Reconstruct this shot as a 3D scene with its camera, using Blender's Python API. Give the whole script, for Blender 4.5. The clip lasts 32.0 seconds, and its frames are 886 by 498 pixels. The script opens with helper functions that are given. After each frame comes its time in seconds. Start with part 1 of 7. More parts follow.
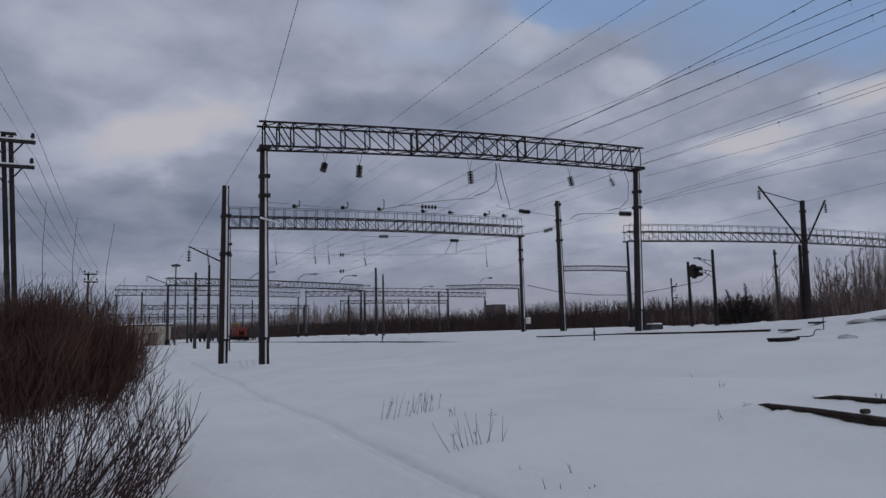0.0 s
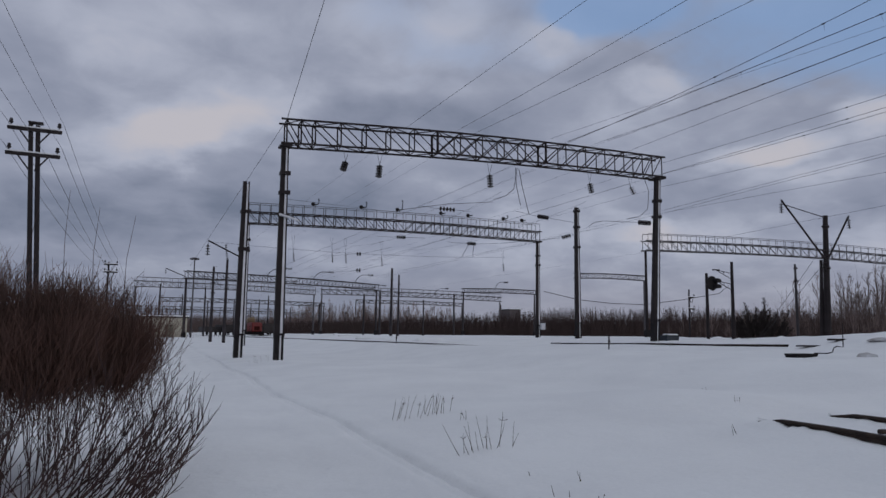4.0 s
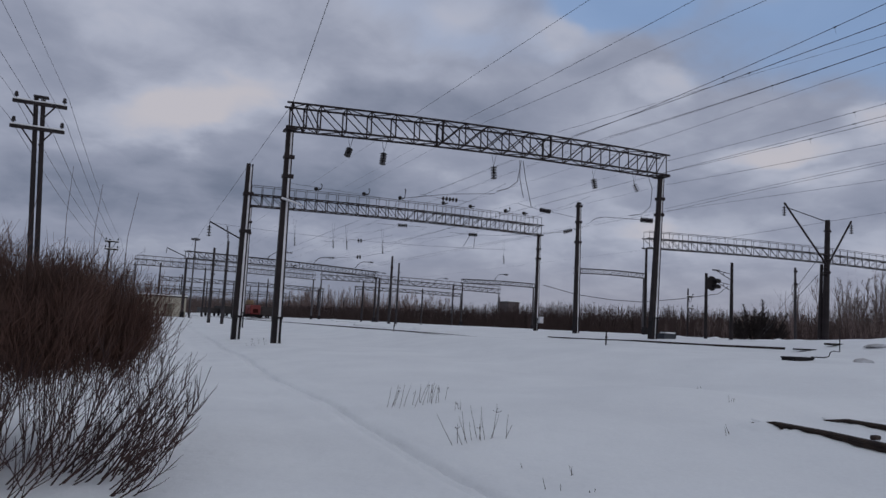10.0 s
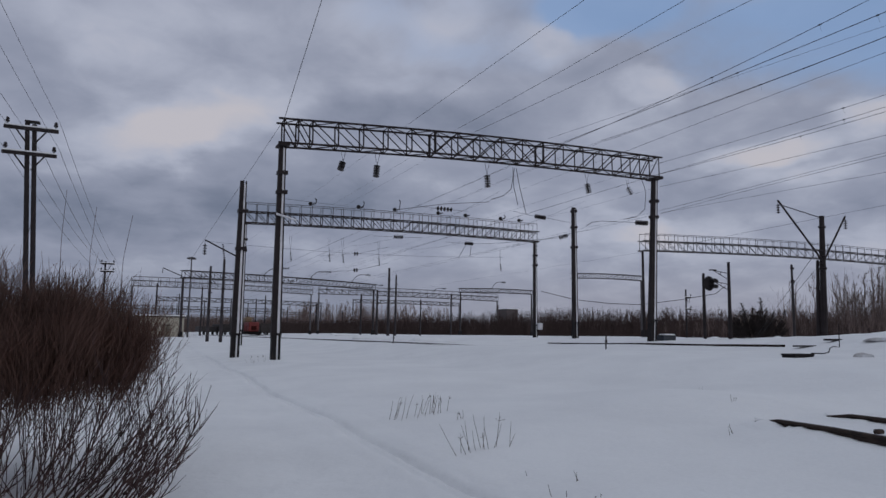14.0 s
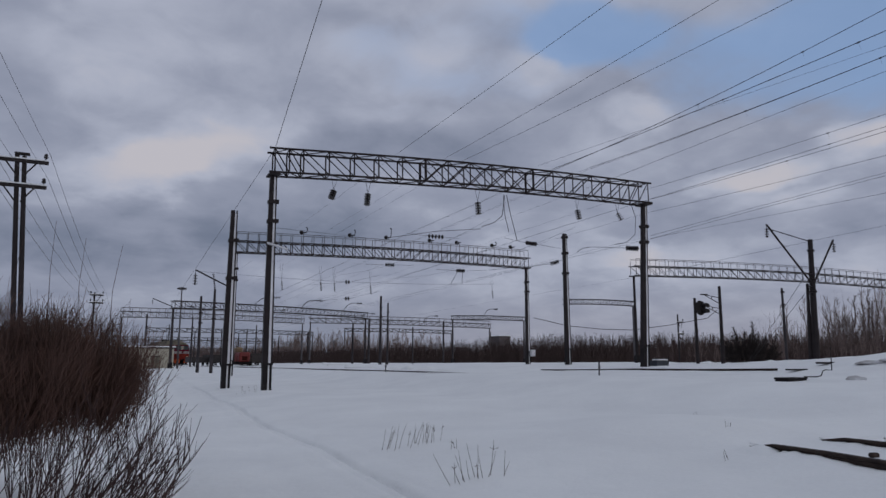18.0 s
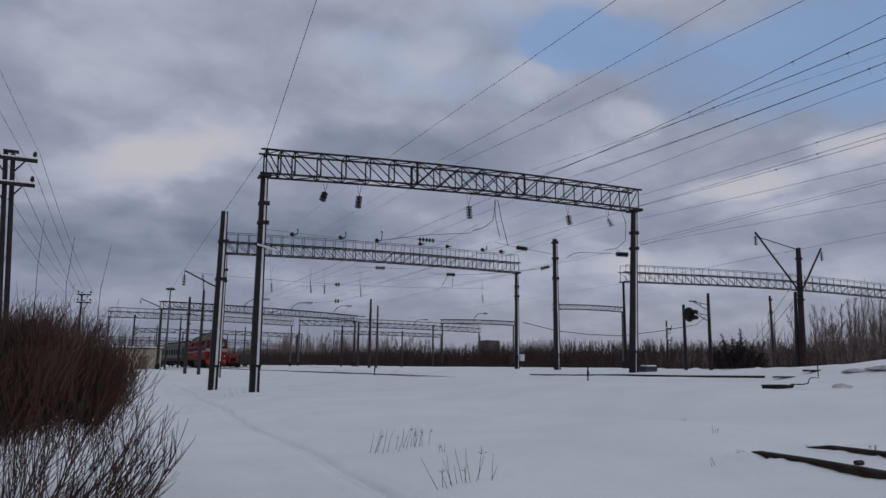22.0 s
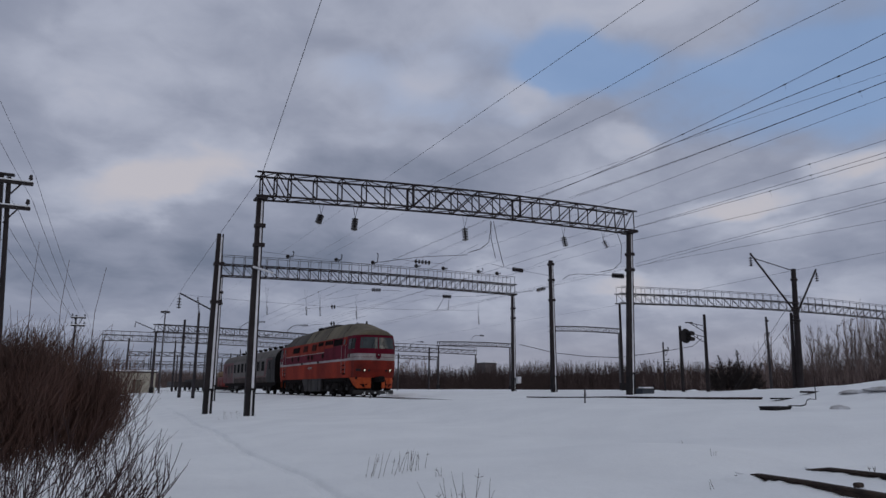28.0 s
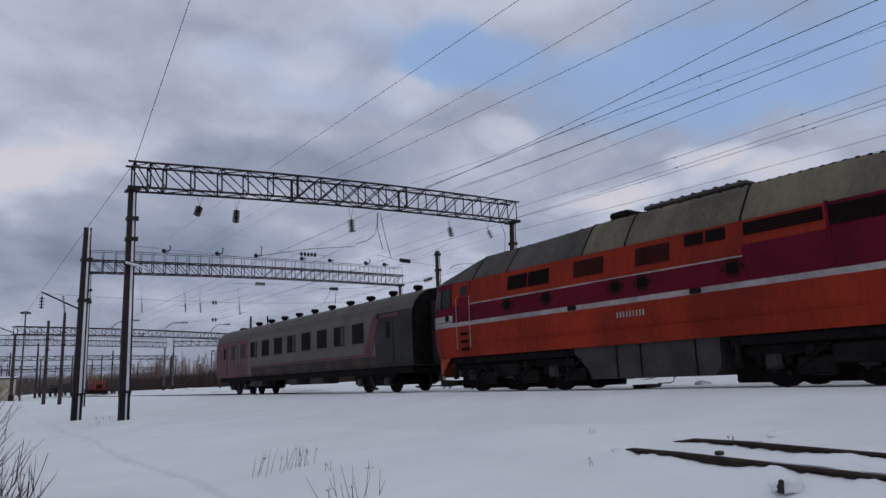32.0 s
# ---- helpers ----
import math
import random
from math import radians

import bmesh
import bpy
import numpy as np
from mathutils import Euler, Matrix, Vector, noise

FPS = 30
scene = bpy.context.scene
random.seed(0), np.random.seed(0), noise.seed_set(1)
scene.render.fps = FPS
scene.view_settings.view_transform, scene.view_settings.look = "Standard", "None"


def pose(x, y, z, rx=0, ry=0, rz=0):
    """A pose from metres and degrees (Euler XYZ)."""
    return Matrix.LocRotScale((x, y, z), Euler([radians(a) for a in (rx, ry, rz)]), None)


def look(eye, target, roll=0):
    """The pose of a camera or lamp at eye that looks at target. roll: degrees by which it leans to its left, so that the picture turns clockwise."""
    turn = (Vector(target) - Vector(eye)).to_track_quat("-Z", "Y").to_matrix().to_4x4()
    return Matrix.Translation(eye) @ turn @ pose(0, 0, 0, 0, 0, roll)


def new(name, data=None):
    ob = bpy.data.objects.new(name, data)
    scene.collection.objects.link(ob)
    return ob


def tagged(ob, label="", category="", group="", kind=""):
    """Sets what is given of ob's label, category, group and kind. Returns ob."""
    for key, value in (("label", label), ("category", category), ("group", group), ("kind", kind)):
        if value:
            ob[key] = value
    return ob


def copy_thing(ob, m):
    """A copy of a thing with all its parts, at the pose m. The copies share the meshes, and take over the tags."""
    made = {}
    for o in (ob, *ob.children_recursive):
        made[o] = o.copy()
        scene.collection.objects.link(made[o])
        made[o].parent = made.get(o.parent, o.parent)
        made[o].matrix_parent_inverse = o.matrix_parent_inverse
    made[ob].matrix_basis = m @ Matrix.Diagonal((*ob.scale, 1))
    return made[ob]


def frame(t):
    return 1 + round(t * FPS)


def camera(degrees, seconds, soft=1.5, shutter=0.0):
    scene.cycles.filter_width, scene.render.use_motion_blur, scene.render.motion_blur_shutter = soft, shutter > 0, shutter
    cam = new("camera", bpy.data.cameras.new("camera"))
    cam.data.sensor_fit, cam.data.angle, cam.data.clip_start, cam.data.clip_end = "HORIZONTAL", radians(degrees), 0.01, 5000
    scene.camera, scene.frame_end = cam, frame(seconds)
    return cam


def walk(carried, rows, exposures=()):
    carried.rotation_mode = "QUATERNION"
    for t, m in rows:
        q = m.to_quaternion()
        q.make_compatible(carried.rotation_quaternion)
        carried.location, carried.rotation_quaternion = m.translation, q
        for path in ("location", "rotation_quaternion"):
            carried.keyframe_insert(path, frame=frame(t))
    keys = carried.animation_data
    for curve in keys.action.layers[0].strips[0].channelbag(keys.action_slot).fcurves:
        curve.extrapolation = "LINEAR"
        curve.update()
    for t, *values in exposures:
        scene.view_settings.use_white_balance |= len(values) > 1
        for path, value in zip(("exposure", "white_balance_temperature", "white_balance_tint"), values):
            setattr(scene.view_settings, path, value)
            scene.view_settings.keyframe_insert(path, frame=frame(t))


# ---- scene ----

# The world runs along the railway: x is across the tracks, y along them away from the viewer, z up.
cam = camera(65.02, 32.0, soft=1.48)
EYE = (0.0, 0.0, 1.6)
TURNS = [  # seconds, yaw, pitch, roll
    (0.0, 0.03, 6.62, 1.41), (0.5, 1.11, 6.21, 0.91), (1.0, 0.91, 5.87, 0.51), (1.5, 0.84, 5.41, 0.34), (2.0, 0.50, 5.14, 0.12),
    (2.5, 0.44, 5.39, -0.23), (3.0, 0.81, 5.90, -0.63), (3.5, 1.07, 6.39, -0.68), (4.0, 1.18, 6.83, -0.75), (4.5, 1.52, 7.16, 0.27),
    (6.5, 2.18, 7.79, -0.87), (7.0, 1.85, 7.93, -1.28), (7.5, 1.60, 7.92, -1.82), (8.0, 1.51, 7.72, -2.23), (8.5, 1.45, 7.36, -2.47),
    (9.0, 1.35, 6.89, -2.70), (9.5, 1.33, 6.38, -2.91), (10.0, 1.01, 6.00, -2.93), (10.5, 0.58, 5.88, -2.99), (11.0, 0.06, 5.99, -2.92),
    (11.5, -0.31, 6.16, -2.67), (12.0, -0.48, 6.43, -2.39), (12.5, -0.42, 6.68, -2.27), (13.0, -0.04, 6.85, -1.76), (13.5, 0.48, 6.82, -0.94),
    (14.0, 0.95, 6.82, -0.80), (14.5, 1.15, 7.05, -0.81), (16.5, 1.75, 7.78, -0.30), (17.0, 1.67, 7.98, -0.75), (17.5, 1.01, 8.46, -0.75),
    (18.0, 0.34, 9.08, -0.10), (18.5, -0.16, 9.44, 0.39), (19.0, -0.52, 9.55, 0.54), (19.5, -0.92, 9.66, 0.39), (20.0, -1.30, 9.72, 0.00),
    (20.5, -1.32, 9.63, -0.24), (21.0, -1.10, 9.42, -0.46), (21.5, -0.80, 9.30, -0.59), (22.0, -0.54, 9.39, -0.70), (22.5, -0.26, 9.41, -0.77),
    (23.0, -0.06, 9.54, -0.75), (23.5, 0.06, 9.61, -0.66), (24.0, 0.07, 9.59, -0.53), (24.5, 0.02, 9.54, -0.23), (26.5, -0.52, 9.73, 0.10),
    (27.0, -0.57, 10.18, -0.16), (27.5, -0.62, 10.69, -0.43), (28.0, -0.84, 11.20, -0.49), (28.5, -0.90, 11.08, -0.13), (29.0, -1.48, 10.06, -0.11),
    (29.5, -3.11, 8.97, -0.02), (30.0, -7.56, 8.16, 0.51), (30.2, -8.96, 7.79, 1.05), (30.5, -10.32, 7.89, 1.23), (30.7, -11.16, 7.90, 1.58),
    (31.0, -11.83, 8.35, 1.90), (31.2, -11.27, 8.77, 2.03), (31.5, -10.70, 9.50, 1.99), (32.0, -9.82, 10.35, 2.02),
]
walk(cam, [(t, pose(*EYE, 90 + p, r, yaw - 26.02)) for t, yaw, p, r in TURNS],
     [(0.0, -0.09), (3.0, -0.04), (7.0, -0.01), (14.0, -0.01), (20.0, -0.02), (31.0, 0.0), (31.5, 0.06), (31.8, 0.17), (32.0, 0.27)])

# ---- light ----
SUN_ELEVATION, SUN_TURN = 9.0, 150.0
world = bpy.data.worlds.new("sky")
scene.world = world
world.use_nodes = True


def sky_nodes():
    nt = world.node_tree
    nt.nodes.clear()
    N = nt.nodes.new
    link = nt.links.new
    out, bg = N("ShaderNodeOutputWorld"), N("ShaderNodeBackground")
    co = N("ShaderNodeTexCoord")
    d = co.outputs["Generated"]
    sky = N("ShaderNodeTexSky")
    sky.sky_type, sky.sun_disc = "NISHITA", False
    sky.sun_elevation, sky.sun_rotation = radians(SUN_ELEVATION), radians(SUN_TURN)
    sky.air_density, sky.dust_density, sky.ozone_density = 1.0, 0.6, 1.6

    def math_node(op, a, b=None, c=None):
        n = N("ShaderNodeMath")
        n.operation = op
        for i, v in enumerate((a, b, c)):
            if v is None:
                continue
            if hasattr(v, "links"):
                link(v, n.inputs[i])
            else:
                n.inputs[i].default_value = v
        return n.outputs[0]

    def mix(f, a, b):
        n = N("ShaderNodeMix")
        n.data_type = "RGBA"
        for i, v in ((0, f), (6, a), (7, b)):
            if hasattr(v, "links"):
                link(v, n.inputs[i])
            else:
                n.inputs[i].default_value = v if i == 0 else (*v, 1)
        return n.outputs[2]

    def smooth(v, lo, hi):
        n = N("ShaderNodeMapRange")
        n.interpolation_type = "SMOOTHSTEP"
        link(v, n.inputs[0])
        n.inputs[1].default_value, n.inputs[2].default_value = lo, hi
        return n.outputs[0]

    # cloud layers lie on a flat ceiling, so that they crowd towards the horizon
    sep = N("ShaderNodeSeparateXYZ")
    link(d, sep.inputs[0])
    up = math_node("MAXIMUM", math_node("ADD", sep.outputs[2], 0.30), 0.10)
    flat = N("ShaderNodeCombineXYZ")
    link(math_node("DIVIDE", sep.outputs[0], up), flat.inputs[0])
    link(math_node("DIVIDE", sep.outputs[1], up), flat.inputs[1])

    def cloud(scale, detail, shift, rough=0.5, warp=0.2):
        m = N("ShaderNodeMapping")
        m.inputs["Location"].default_value = (shift, shift * 0.37, shift * 0.11)
        link(flat.outputs[0], m.inputs["Vector"])
        n = N("ShaderNodeTexNoise")
        n.inputs["Scale"].default_value, n.inputs["Detail"].default_value = scale, detail
        n.inputs["Roughness"].default_value, n.inputs["Distortion"].default_value = rough, warp
        link(m.outputs[0], n.inputs["Vector"])
        return n.outputs["Fac"]

    # angles of the direction: to the left of the first view, and above the horizon, both bent a little by noise
    def shaken(scale, shift, detail=3.0):
        m = N("ShaderNodeMapping")
        m.inputs["Location"].default_value = (shift, -shift * 0.6, 0.0)
        link(flat.outputs[0], m.inputs["Vector"])
        n = N("ShaderNodeTexNoise")
        n.inputs["Scale"].default_value, n.inputs["Detail"].default_value = scale, detail
        link(m.outputs[0], n.inputs["Vector"])
        return math_node("SUBTRACT", n.outputs["Fac"], 0.5)
    azimuth = math_node("MULTIPLY_ADD", math_node("ARCTAN2", math_node("MULTIPLY", sep.outputs[0], -1.0), sep.outputs[1]), 57.2958, 26.02)
    height = math_node("MULTIPLY", math_node("ARCSINE", sep.outputs[2]), 57.2958)
    azimuth = math_node("MULTIPLY_ADD", shaken(2.6, 4.0, 6.0), 13.0, azimuth)
    height = math_node("MULTIPLY_ADD", shaken(3.4, 9.0, 6.0), 5.5, height)

    def lobe(az, el, wide, high, tilt=0.0, core=0.35):
        """A soft patch of sky round a direction, in degrees; tilt: how far its right end is raised."""
        du = math_node("SUBTRACT", az, azimuth)
        dv = math_node("SUBTRACT", height, el)
        c, q = math.cos(radians(tilt)), math.sin(radians(tilt))
        u = math_node("ADD", math_node("MULTIPLY", du, c / wide), math_node("MULTIPLY", dv, q / wide))
        v = math_node("SUBTRACT", math_node("MULTIPLY", dv, c / high), math_node("MULTIPLY", du, q / high))
        r = math_node("SQRT", math_node("ADD", math_node("MULTIPLY", u, u), math_node("MULTIPLY", v, v)))
        return smooth(r, 1.0, core)

    def total(base, *terms):
        for value, weight in terms:
            base = math_node("MULTIPLY_ADD", value, weight, base)
        return base

    big = cloud(1.1, 3.0, 3.1, 0.45)
    fine = cloud(3.2, 5.0, 7.7, 0.5, 0.35)
    wisp = cloud(8.0, 6.0, 1.3, 0.55, 0.4)
    grain = math_node("ADD", math_node("MULTIPLY", math_node("SUBTRACT", fine, 0.5), 0.55), math_node("MULTIPLY", math_node("SUBTRACT", wisp, 0.5), 0.32))
    # how far the cover is torn open: most towards the upper right
    gap = total(math_node("MULTIPLY", grain, 1.5), (lobe(-29, 21.5, 17, 6.0, -6), 0.72), (lobe(-13, 26.0, 9, 4.0), 0.55), (lobe(-38, 26, 16, 8), 0.55), (lobe(-4, 25, 24, 6.5), 0.36), (lobe(-44, 20, 8, 6), 0.4),
                (lobe(-16.5, 19.8, 2.6, 1.6), -0.35), (lobe(-8, 23.6, 3.0, 1.6), -0.30))
    clear = smooth(gap, 0.16, 0.88)
    shade = total(math_node("ADD", math_node("MULTIPLY", grain, 1.12), 0.572), (math_node("SUBTRACT", big, 0.5), 0.25),
                  (lobe(21.8, 15.5, 12.0, 3.5, 19, 0.2), 0.50), (lobe(6, 23.5, 14, 3.6), 0.12), (lobe(23, 21.5, 12, 5.5), 0.12), (lobe(33, 19, 7, 4), -0.10),
                  (lobe(5, 17.6, 14, 2.8, -3), -0.24), (lobe(27, 8.5, 16, 4.8), -0.20), (lobe(14, 11.0, 12, 3.6), -0.18), (lobe(6, 9.0, 14, 3.0), -0.10),
                  (lobe(1, 25.6, 6, 3.0), 0.20), (lobe(-8, 23.4, 6, 2.6), 0.20), (lobe(-16.5, 19.6, 4.5, 2.0), 0.24), (lobe(-6, 30, 30, 4), 0.08),
                  (lobe(-23.5, 14.0, 4.2, 1.5, 14), 0.30), (lobe(-31, 15.6, 5.5, 1.8, 6), 0.30), (lobe(-27, 12.2, 3.6, 1.3), 0.16), (lobe(-37, 14.0, 5, 2.0), 0.24),
                  (lobe(-19, 10.6, 9, 1.6), -0.12), (lobe(-33, 10.0, 9, 1.6), -0.14), (lobe(-12, 6.5, 26, 4.0), 0.10), (lobe(-16, 8.0, 6, 1.6), 0.14), (lobe(-3, 9.0, 5, 1.3), 0.10))
    cover = mix(smooth(shade, 0.12, 0.52), (0.160, 0.190, 0.265), (0.270, 0.298, 0.390))
    cover = mix(smooth(shade, 0.45, 0.80), cover, (0.405, 0.435, 0.535))
    cover = mix(smooth(shade, 0.70, 1.02), cover, (0.505, 0.492, 0.540))
    tint = N("ShaderNodeVectorMath")
    tint.operation = "SCALE"
    link(sky.outputs[0], tint.inputs[0])
    tint.inputs["Scale"].default_value = 0.10
    blue = mix(0.3, (0.25, 0.40, 0.70), tint.outputs[0])
    colour = mix(math_node("MULTIPLY", clear, 0.80), cover, blue)
    # a band over the horizon, pale and faintly rosy to the right
    haze = smooth(sep.outputs[2], 0.13, 0.0)
    band = mix(smooth(azimuth, 20.0, -12.0), (0.170, 0.195, 0.262), (0.300, 0.302, 0.362))
    colour = mix(math_node("MULTIPLY", haze, 0.70), colour, band)
    # the cover is thinner, and so brighter, overhead
    bright = N("ShaderNodeVectorMath")
    bright.operation = "SCALE"
    link(colour, bright.inputs[0])
    link(math_node("MULTIPLY_ADD", smooth(sep.outputs[2], 0.50, 0.95), 0.6, 1.0), bright.inputs["Scale"])
    colour = mix(math_node("MULTIPLY", smooth(sep.outputs[2], 0.50, 0.80), 0.70), bright.outputs[0], (0.470, 0.508, 0.556))
    link(colour, bg.inputs["Color"])
    bg.inputs["Strength"].default_value = 1.0
    link(bg.outputs[0], out.inputs["Surface"])


sky_nodes()
sun = new("sun", bpy.data.lights.new("sun", "SUN"))
sun.data.energy, sun.data.angle, sun.data.color = 0.3, radians(14), (1.0, 0.90, 0.80)
sun.matrix_world = look((0, 0, 0), (-math.sin(radians(SUN_TURN)), -math.cos(radians(SUN_TURN)), -math.sin(radians(SUN_ELEVATION))))


# ---- materials ----
def mat(name, base, other=None, rough=0.7, metal=0.0, scale=6.0, fine=40.0, bump=0.15, amount=0.5, emit=None, stretch=(1, 1, 1), spread=0.0, gloss=0.3):
    """A surface of two colours, mottled at two scales, with fine relief."""
    m = bpy.data.materials.new(name)
    m.use_nodes = True
    nt = m.node_tree
    N, link = nt.nodes.new, nt.links.new
    p = nt.nodes["Principled BSDF"]
    other = other or tuple(c * 0.6 for c in base)
    co, mp = N("ShaderNodeTexCoord"), N("ShaderNodeMapping")
    mp.inputs["Scale"].default_value = stretch
    link(co.outputs["Object"], mp.inputs["Vector"])
    n1, n2 = N("ShaderNodeTexNoise"), N("ShaderNodeTexNoise")
    n1.inputs["Scale"].default_value, n1.inputs["Detail"].default_value = scale, 5
    n2.inputs["Scale"].default_value, n2.inputs["Detail"].default_value = fine, 3
    for n in (n1, n2):
        link(mp.outputs[0], n.inputs["Vector"])
    add = N("ShaderNodeMath")
    add.operation = "MULTIPLY_ADD"
    link(n2.outputs["Fac"], add.inputs[0])
    add.inputs[1].default_value = 0.4
    link(n1.outputs["Fac"], add.inputs[2])
    ramp = N("ShaderNodeMapRange")
    link(add.outputs[0], ramp.inputs[0])
    ramp.inputs[1].default_value, ramp.inputs[2].default_value = 0.52, 0.88
    ramp.inputs[4].default_value = amount * 2 if amount < 0.5 else 1.0
    mixn = N("ShaderNodeMix")
    mixn.data_type = "RGBA"
    link(ramp.outputs[0], mixn.inputs[0])
    mixn.inputs[6].default_value, mixn.inputs[7].default_value = (*base, 1), (*other, 1)
    col = mixn.outputs[2]
    if spread:
        info, hsv = N("ShaderNodeObjectInfo"), N("ShaderNodeHueSaturation")
        mr = N("ShaderNodeMapRange")
        link(info.outputs["Random"], mr.inputs[0])
        mr.inputs[3].default_value, mr.inputs[4].default_value = 1 - spread, 1 + spread
        link(mr.outputs[0], hsv.inputs["Value"])
        link(col, hsv.inputs["Color"])
        col = hsv.outputs[0]
    link(col, p.inputs["Base Color"])
    rr = N("ShaderNodeMapRange")
    link(n1.outputs["Fac"], rr.inputs[0])
    rr.inputs[3].default_value, rr.inputs[4].default_value = max(0.03, rough - 0.12), min(1, rough + 0.12)
    link(rr.outputs[0], p.inputs["Roughness"])
    p.inputs["Metallic"].default_value = metal
    p.inputs["Specular IOR Level"].default_value = gloss
    if bump:
        b = N("ShaderNodeBump")
        b.inputs["Strength"].default_value, b.inputs["Distance"].default_value = bump, 0.02
        link(n2.outputs["Fac"], b.inputs["Height"])
        link(b.outputs[0], p.inputs["Normal"])
    if emit:
        p.inputs["Emission Color"].default_value, p.inputs["Emission Strength"].default_value = (*emit[0], 1), emit[1]
    return m


def snow_material():
    m = mat("snow", (0.785, 0.79, 0.80), (0.715, 0.72, 0.735), rough=0.75, scale=0.5, fine=22.0, bump=0.0)
    nt = m.node_tree
    p = nt.nodes["Principled BSDF"]
    co = nt.nodes.new("ShaderNodeTexCoord")
    last = None
    for scale, dist, strength in ((0.9, 0.35, 0.35), (5.0, 0.06, 0.35), (40.0, 0.012, 0.3)):
        n, b = nt.nodes.new("ShaderNodeTexNoise"), nt.nodes.new("ShaderNodeBump")
        n.inputs["Scale"].default_value, n.inputs["Detail"].default_value = scale, 4
        b.inputs["Distance"].default_value, b.inputs["Strength"].default_value = dist, strength
        nt.links.new(co.outputs["Object"], n.inputs["Vector"])
        nt.links.new(n.outputs["Fac"], b.inputs["Height"])
        if last:
            nt.links.new(last.outputs[0], b.inputs["Normal"])
        last = b
    nt.links.new(last.outputs[0], p.inputs["Normal"])
    p.inputs["Subsurface Weight"].default_value = 0.0
    return m


SNOW = snow_material()
STEEL = mat("weathered_steel", (0.021, 0.015, 0.016), (0.013, 0.009, 0.010), 0.75, 0.0, 2.0, 25.0)
# galvanised steel; its paler grey also imitates haze on the farthest gantries
GALVHAZE = mat("galvanised_and_hazed_steel", (0.10, 0.095, 0.10), (0.06, 0.055, 0.06), 0.7, 0.0, 2.0, 25.0)
CONCRETE = mat("grey_concrete", (0.050, 0.043, 0.046), (0.030, 0.026, 0.028), 0.9, 0.0, 1.2, 30.0)
PALE = mat("pale_concrete", (0.62, 0.62, 0.64), (0.42, 0.42, 0.44), 0.9, 0.0, 1.2, 30.0)
PLINTH = mat("tarred_plinth", (0.010, 0.008, 0.009), (0.018, 0.015, 0.016), 0.85, 0.0, 3.0, 30.0)
GLASSY = mat("dark_porcelain", (0.016, 0.014, 0.016), (0.03, 0.022, 0.022), 0.25, 0.0, 6.0, 30.0, 0.0)
WIRE = mat("sooty_wire", (0.020, 0.019, 0.021), (0.035, 0.033, 0.036), 0.6, 0.3, 2.0, 10.0, 0.0)
TARRED = mat("tarred_timber", (0.032, 0.025, 0.026), (0.016, 0.013, 0.014), 0.85, 0.0, 3.0, 40.0, stretch=(1, 1, 0.15))
RUST = mat("rusty_rail", (0.055, 0.036, 0.028), (0.022, 0.016, 0.015), 0.7, 0.4, 5.0, 40.0)
SHOOT = mat("dark_willow_bark", (0.075, 0.042, 0.038), (0.042, 0.026, 0.024), 0.8, 0.0, 5.0, 60.0, 0.0, spread=0.25)
TWIG = mat("willow_bark", (0.108, 0.058, 0.044), (0.080, 0.046, 0.037), 0.8, 0.0, 5.0, 60.0, 0.0, spread=0.25)
BARK = mat("grey_brown_bark", (0.185, 0.135, 0.120), (0.105, 0.078, 0.072), 0.9, 0.0, 3.0, 40.0, 0.0, spread=0.25)
SCRUB = mat("dark_brown_scrub", (0.078, 0.050, 0.044), (0.045, 0.031, 0.028), 0.9, 0.0, 3.0, 40.0, 0.0)
STRAW = mat("dry_stalk", (0.13, 0.105, 0.085), (0.08, 0.065, 0.055), 0.9, 0.0, 9.0, 60.0, 0.0)


# train paints
ORANGE = mat("faded_orange_paint", (0.295, 0.031, 0.014), (0.150, 0.019, 0.012), 0.6, 0.0, 0.6, 8.0, 0.05, gloss=0.05, stretch=(1, 1, 0.3))
MAROON = mat("maroon_paint", (0.115, 0.007, 0.020), (0.070, 0.006, 0.014), 0.6, 0.0, 1.0, 14.0, 0.05, gloss=0.05)
WHITE = mat("dirty_white_paint", (0.34, 0.31, 0.30), (0.19, 0.165, 0.16), 0.6, 0.0, 1.5, 14.0, 0.05)
ROOF = mat("olive_beige_roof", (0.150, 0.124, 0.082), (0.070, 0.058, 0.042), 0.8, 0.0, 0.7, 9.0, 0.1, stretch=(1, 0.6, 0.3))
ROOFDARK = mat("soot_stained_roof", (0.072, 0.062, 0.052), (0.040, 0.035, 0.031), 0.85, 0.0, 0.9, 9.0, 0.1, stretch=(1, 0.6, 0.3))
SOOT = mat("black_underframe", (0.008, 0.0065, 0.0065), (0.016, 0.013, 0.013), 0.85, 0.0, 3.0, 25.0, gloss=0.06)
TANK = mat("dull_grey_tank", (0.048, 0.043, 0.042), (0.028, 0.025, 0.025), 0.8, 0.0, 1.5, 14.0)
PANE = mat("dark_train_glass", (0.045, 0.053, 0.054), (0.032, 0.038, 0.040), 0.14, 0.0, 3.0, 9.0, 0.0, gloss=0.3)
COACHPANE = mat("dark_coach_glass", (0.024, 0.023, 0.023), (0.016, 0.016, 0.016), 0.5, 0.0, 3.0, 9.0, 0.0, gloss=0.0)
# near-black for grilles, and for the shade of recesses that have no depth
VOID = mat("grille_and_painted_shade", (0.007, 0.005, 0.005), (0.012, 0.008, 0.008), 0.9, 0.0, 4.0, 40.0, gloss=0.03)
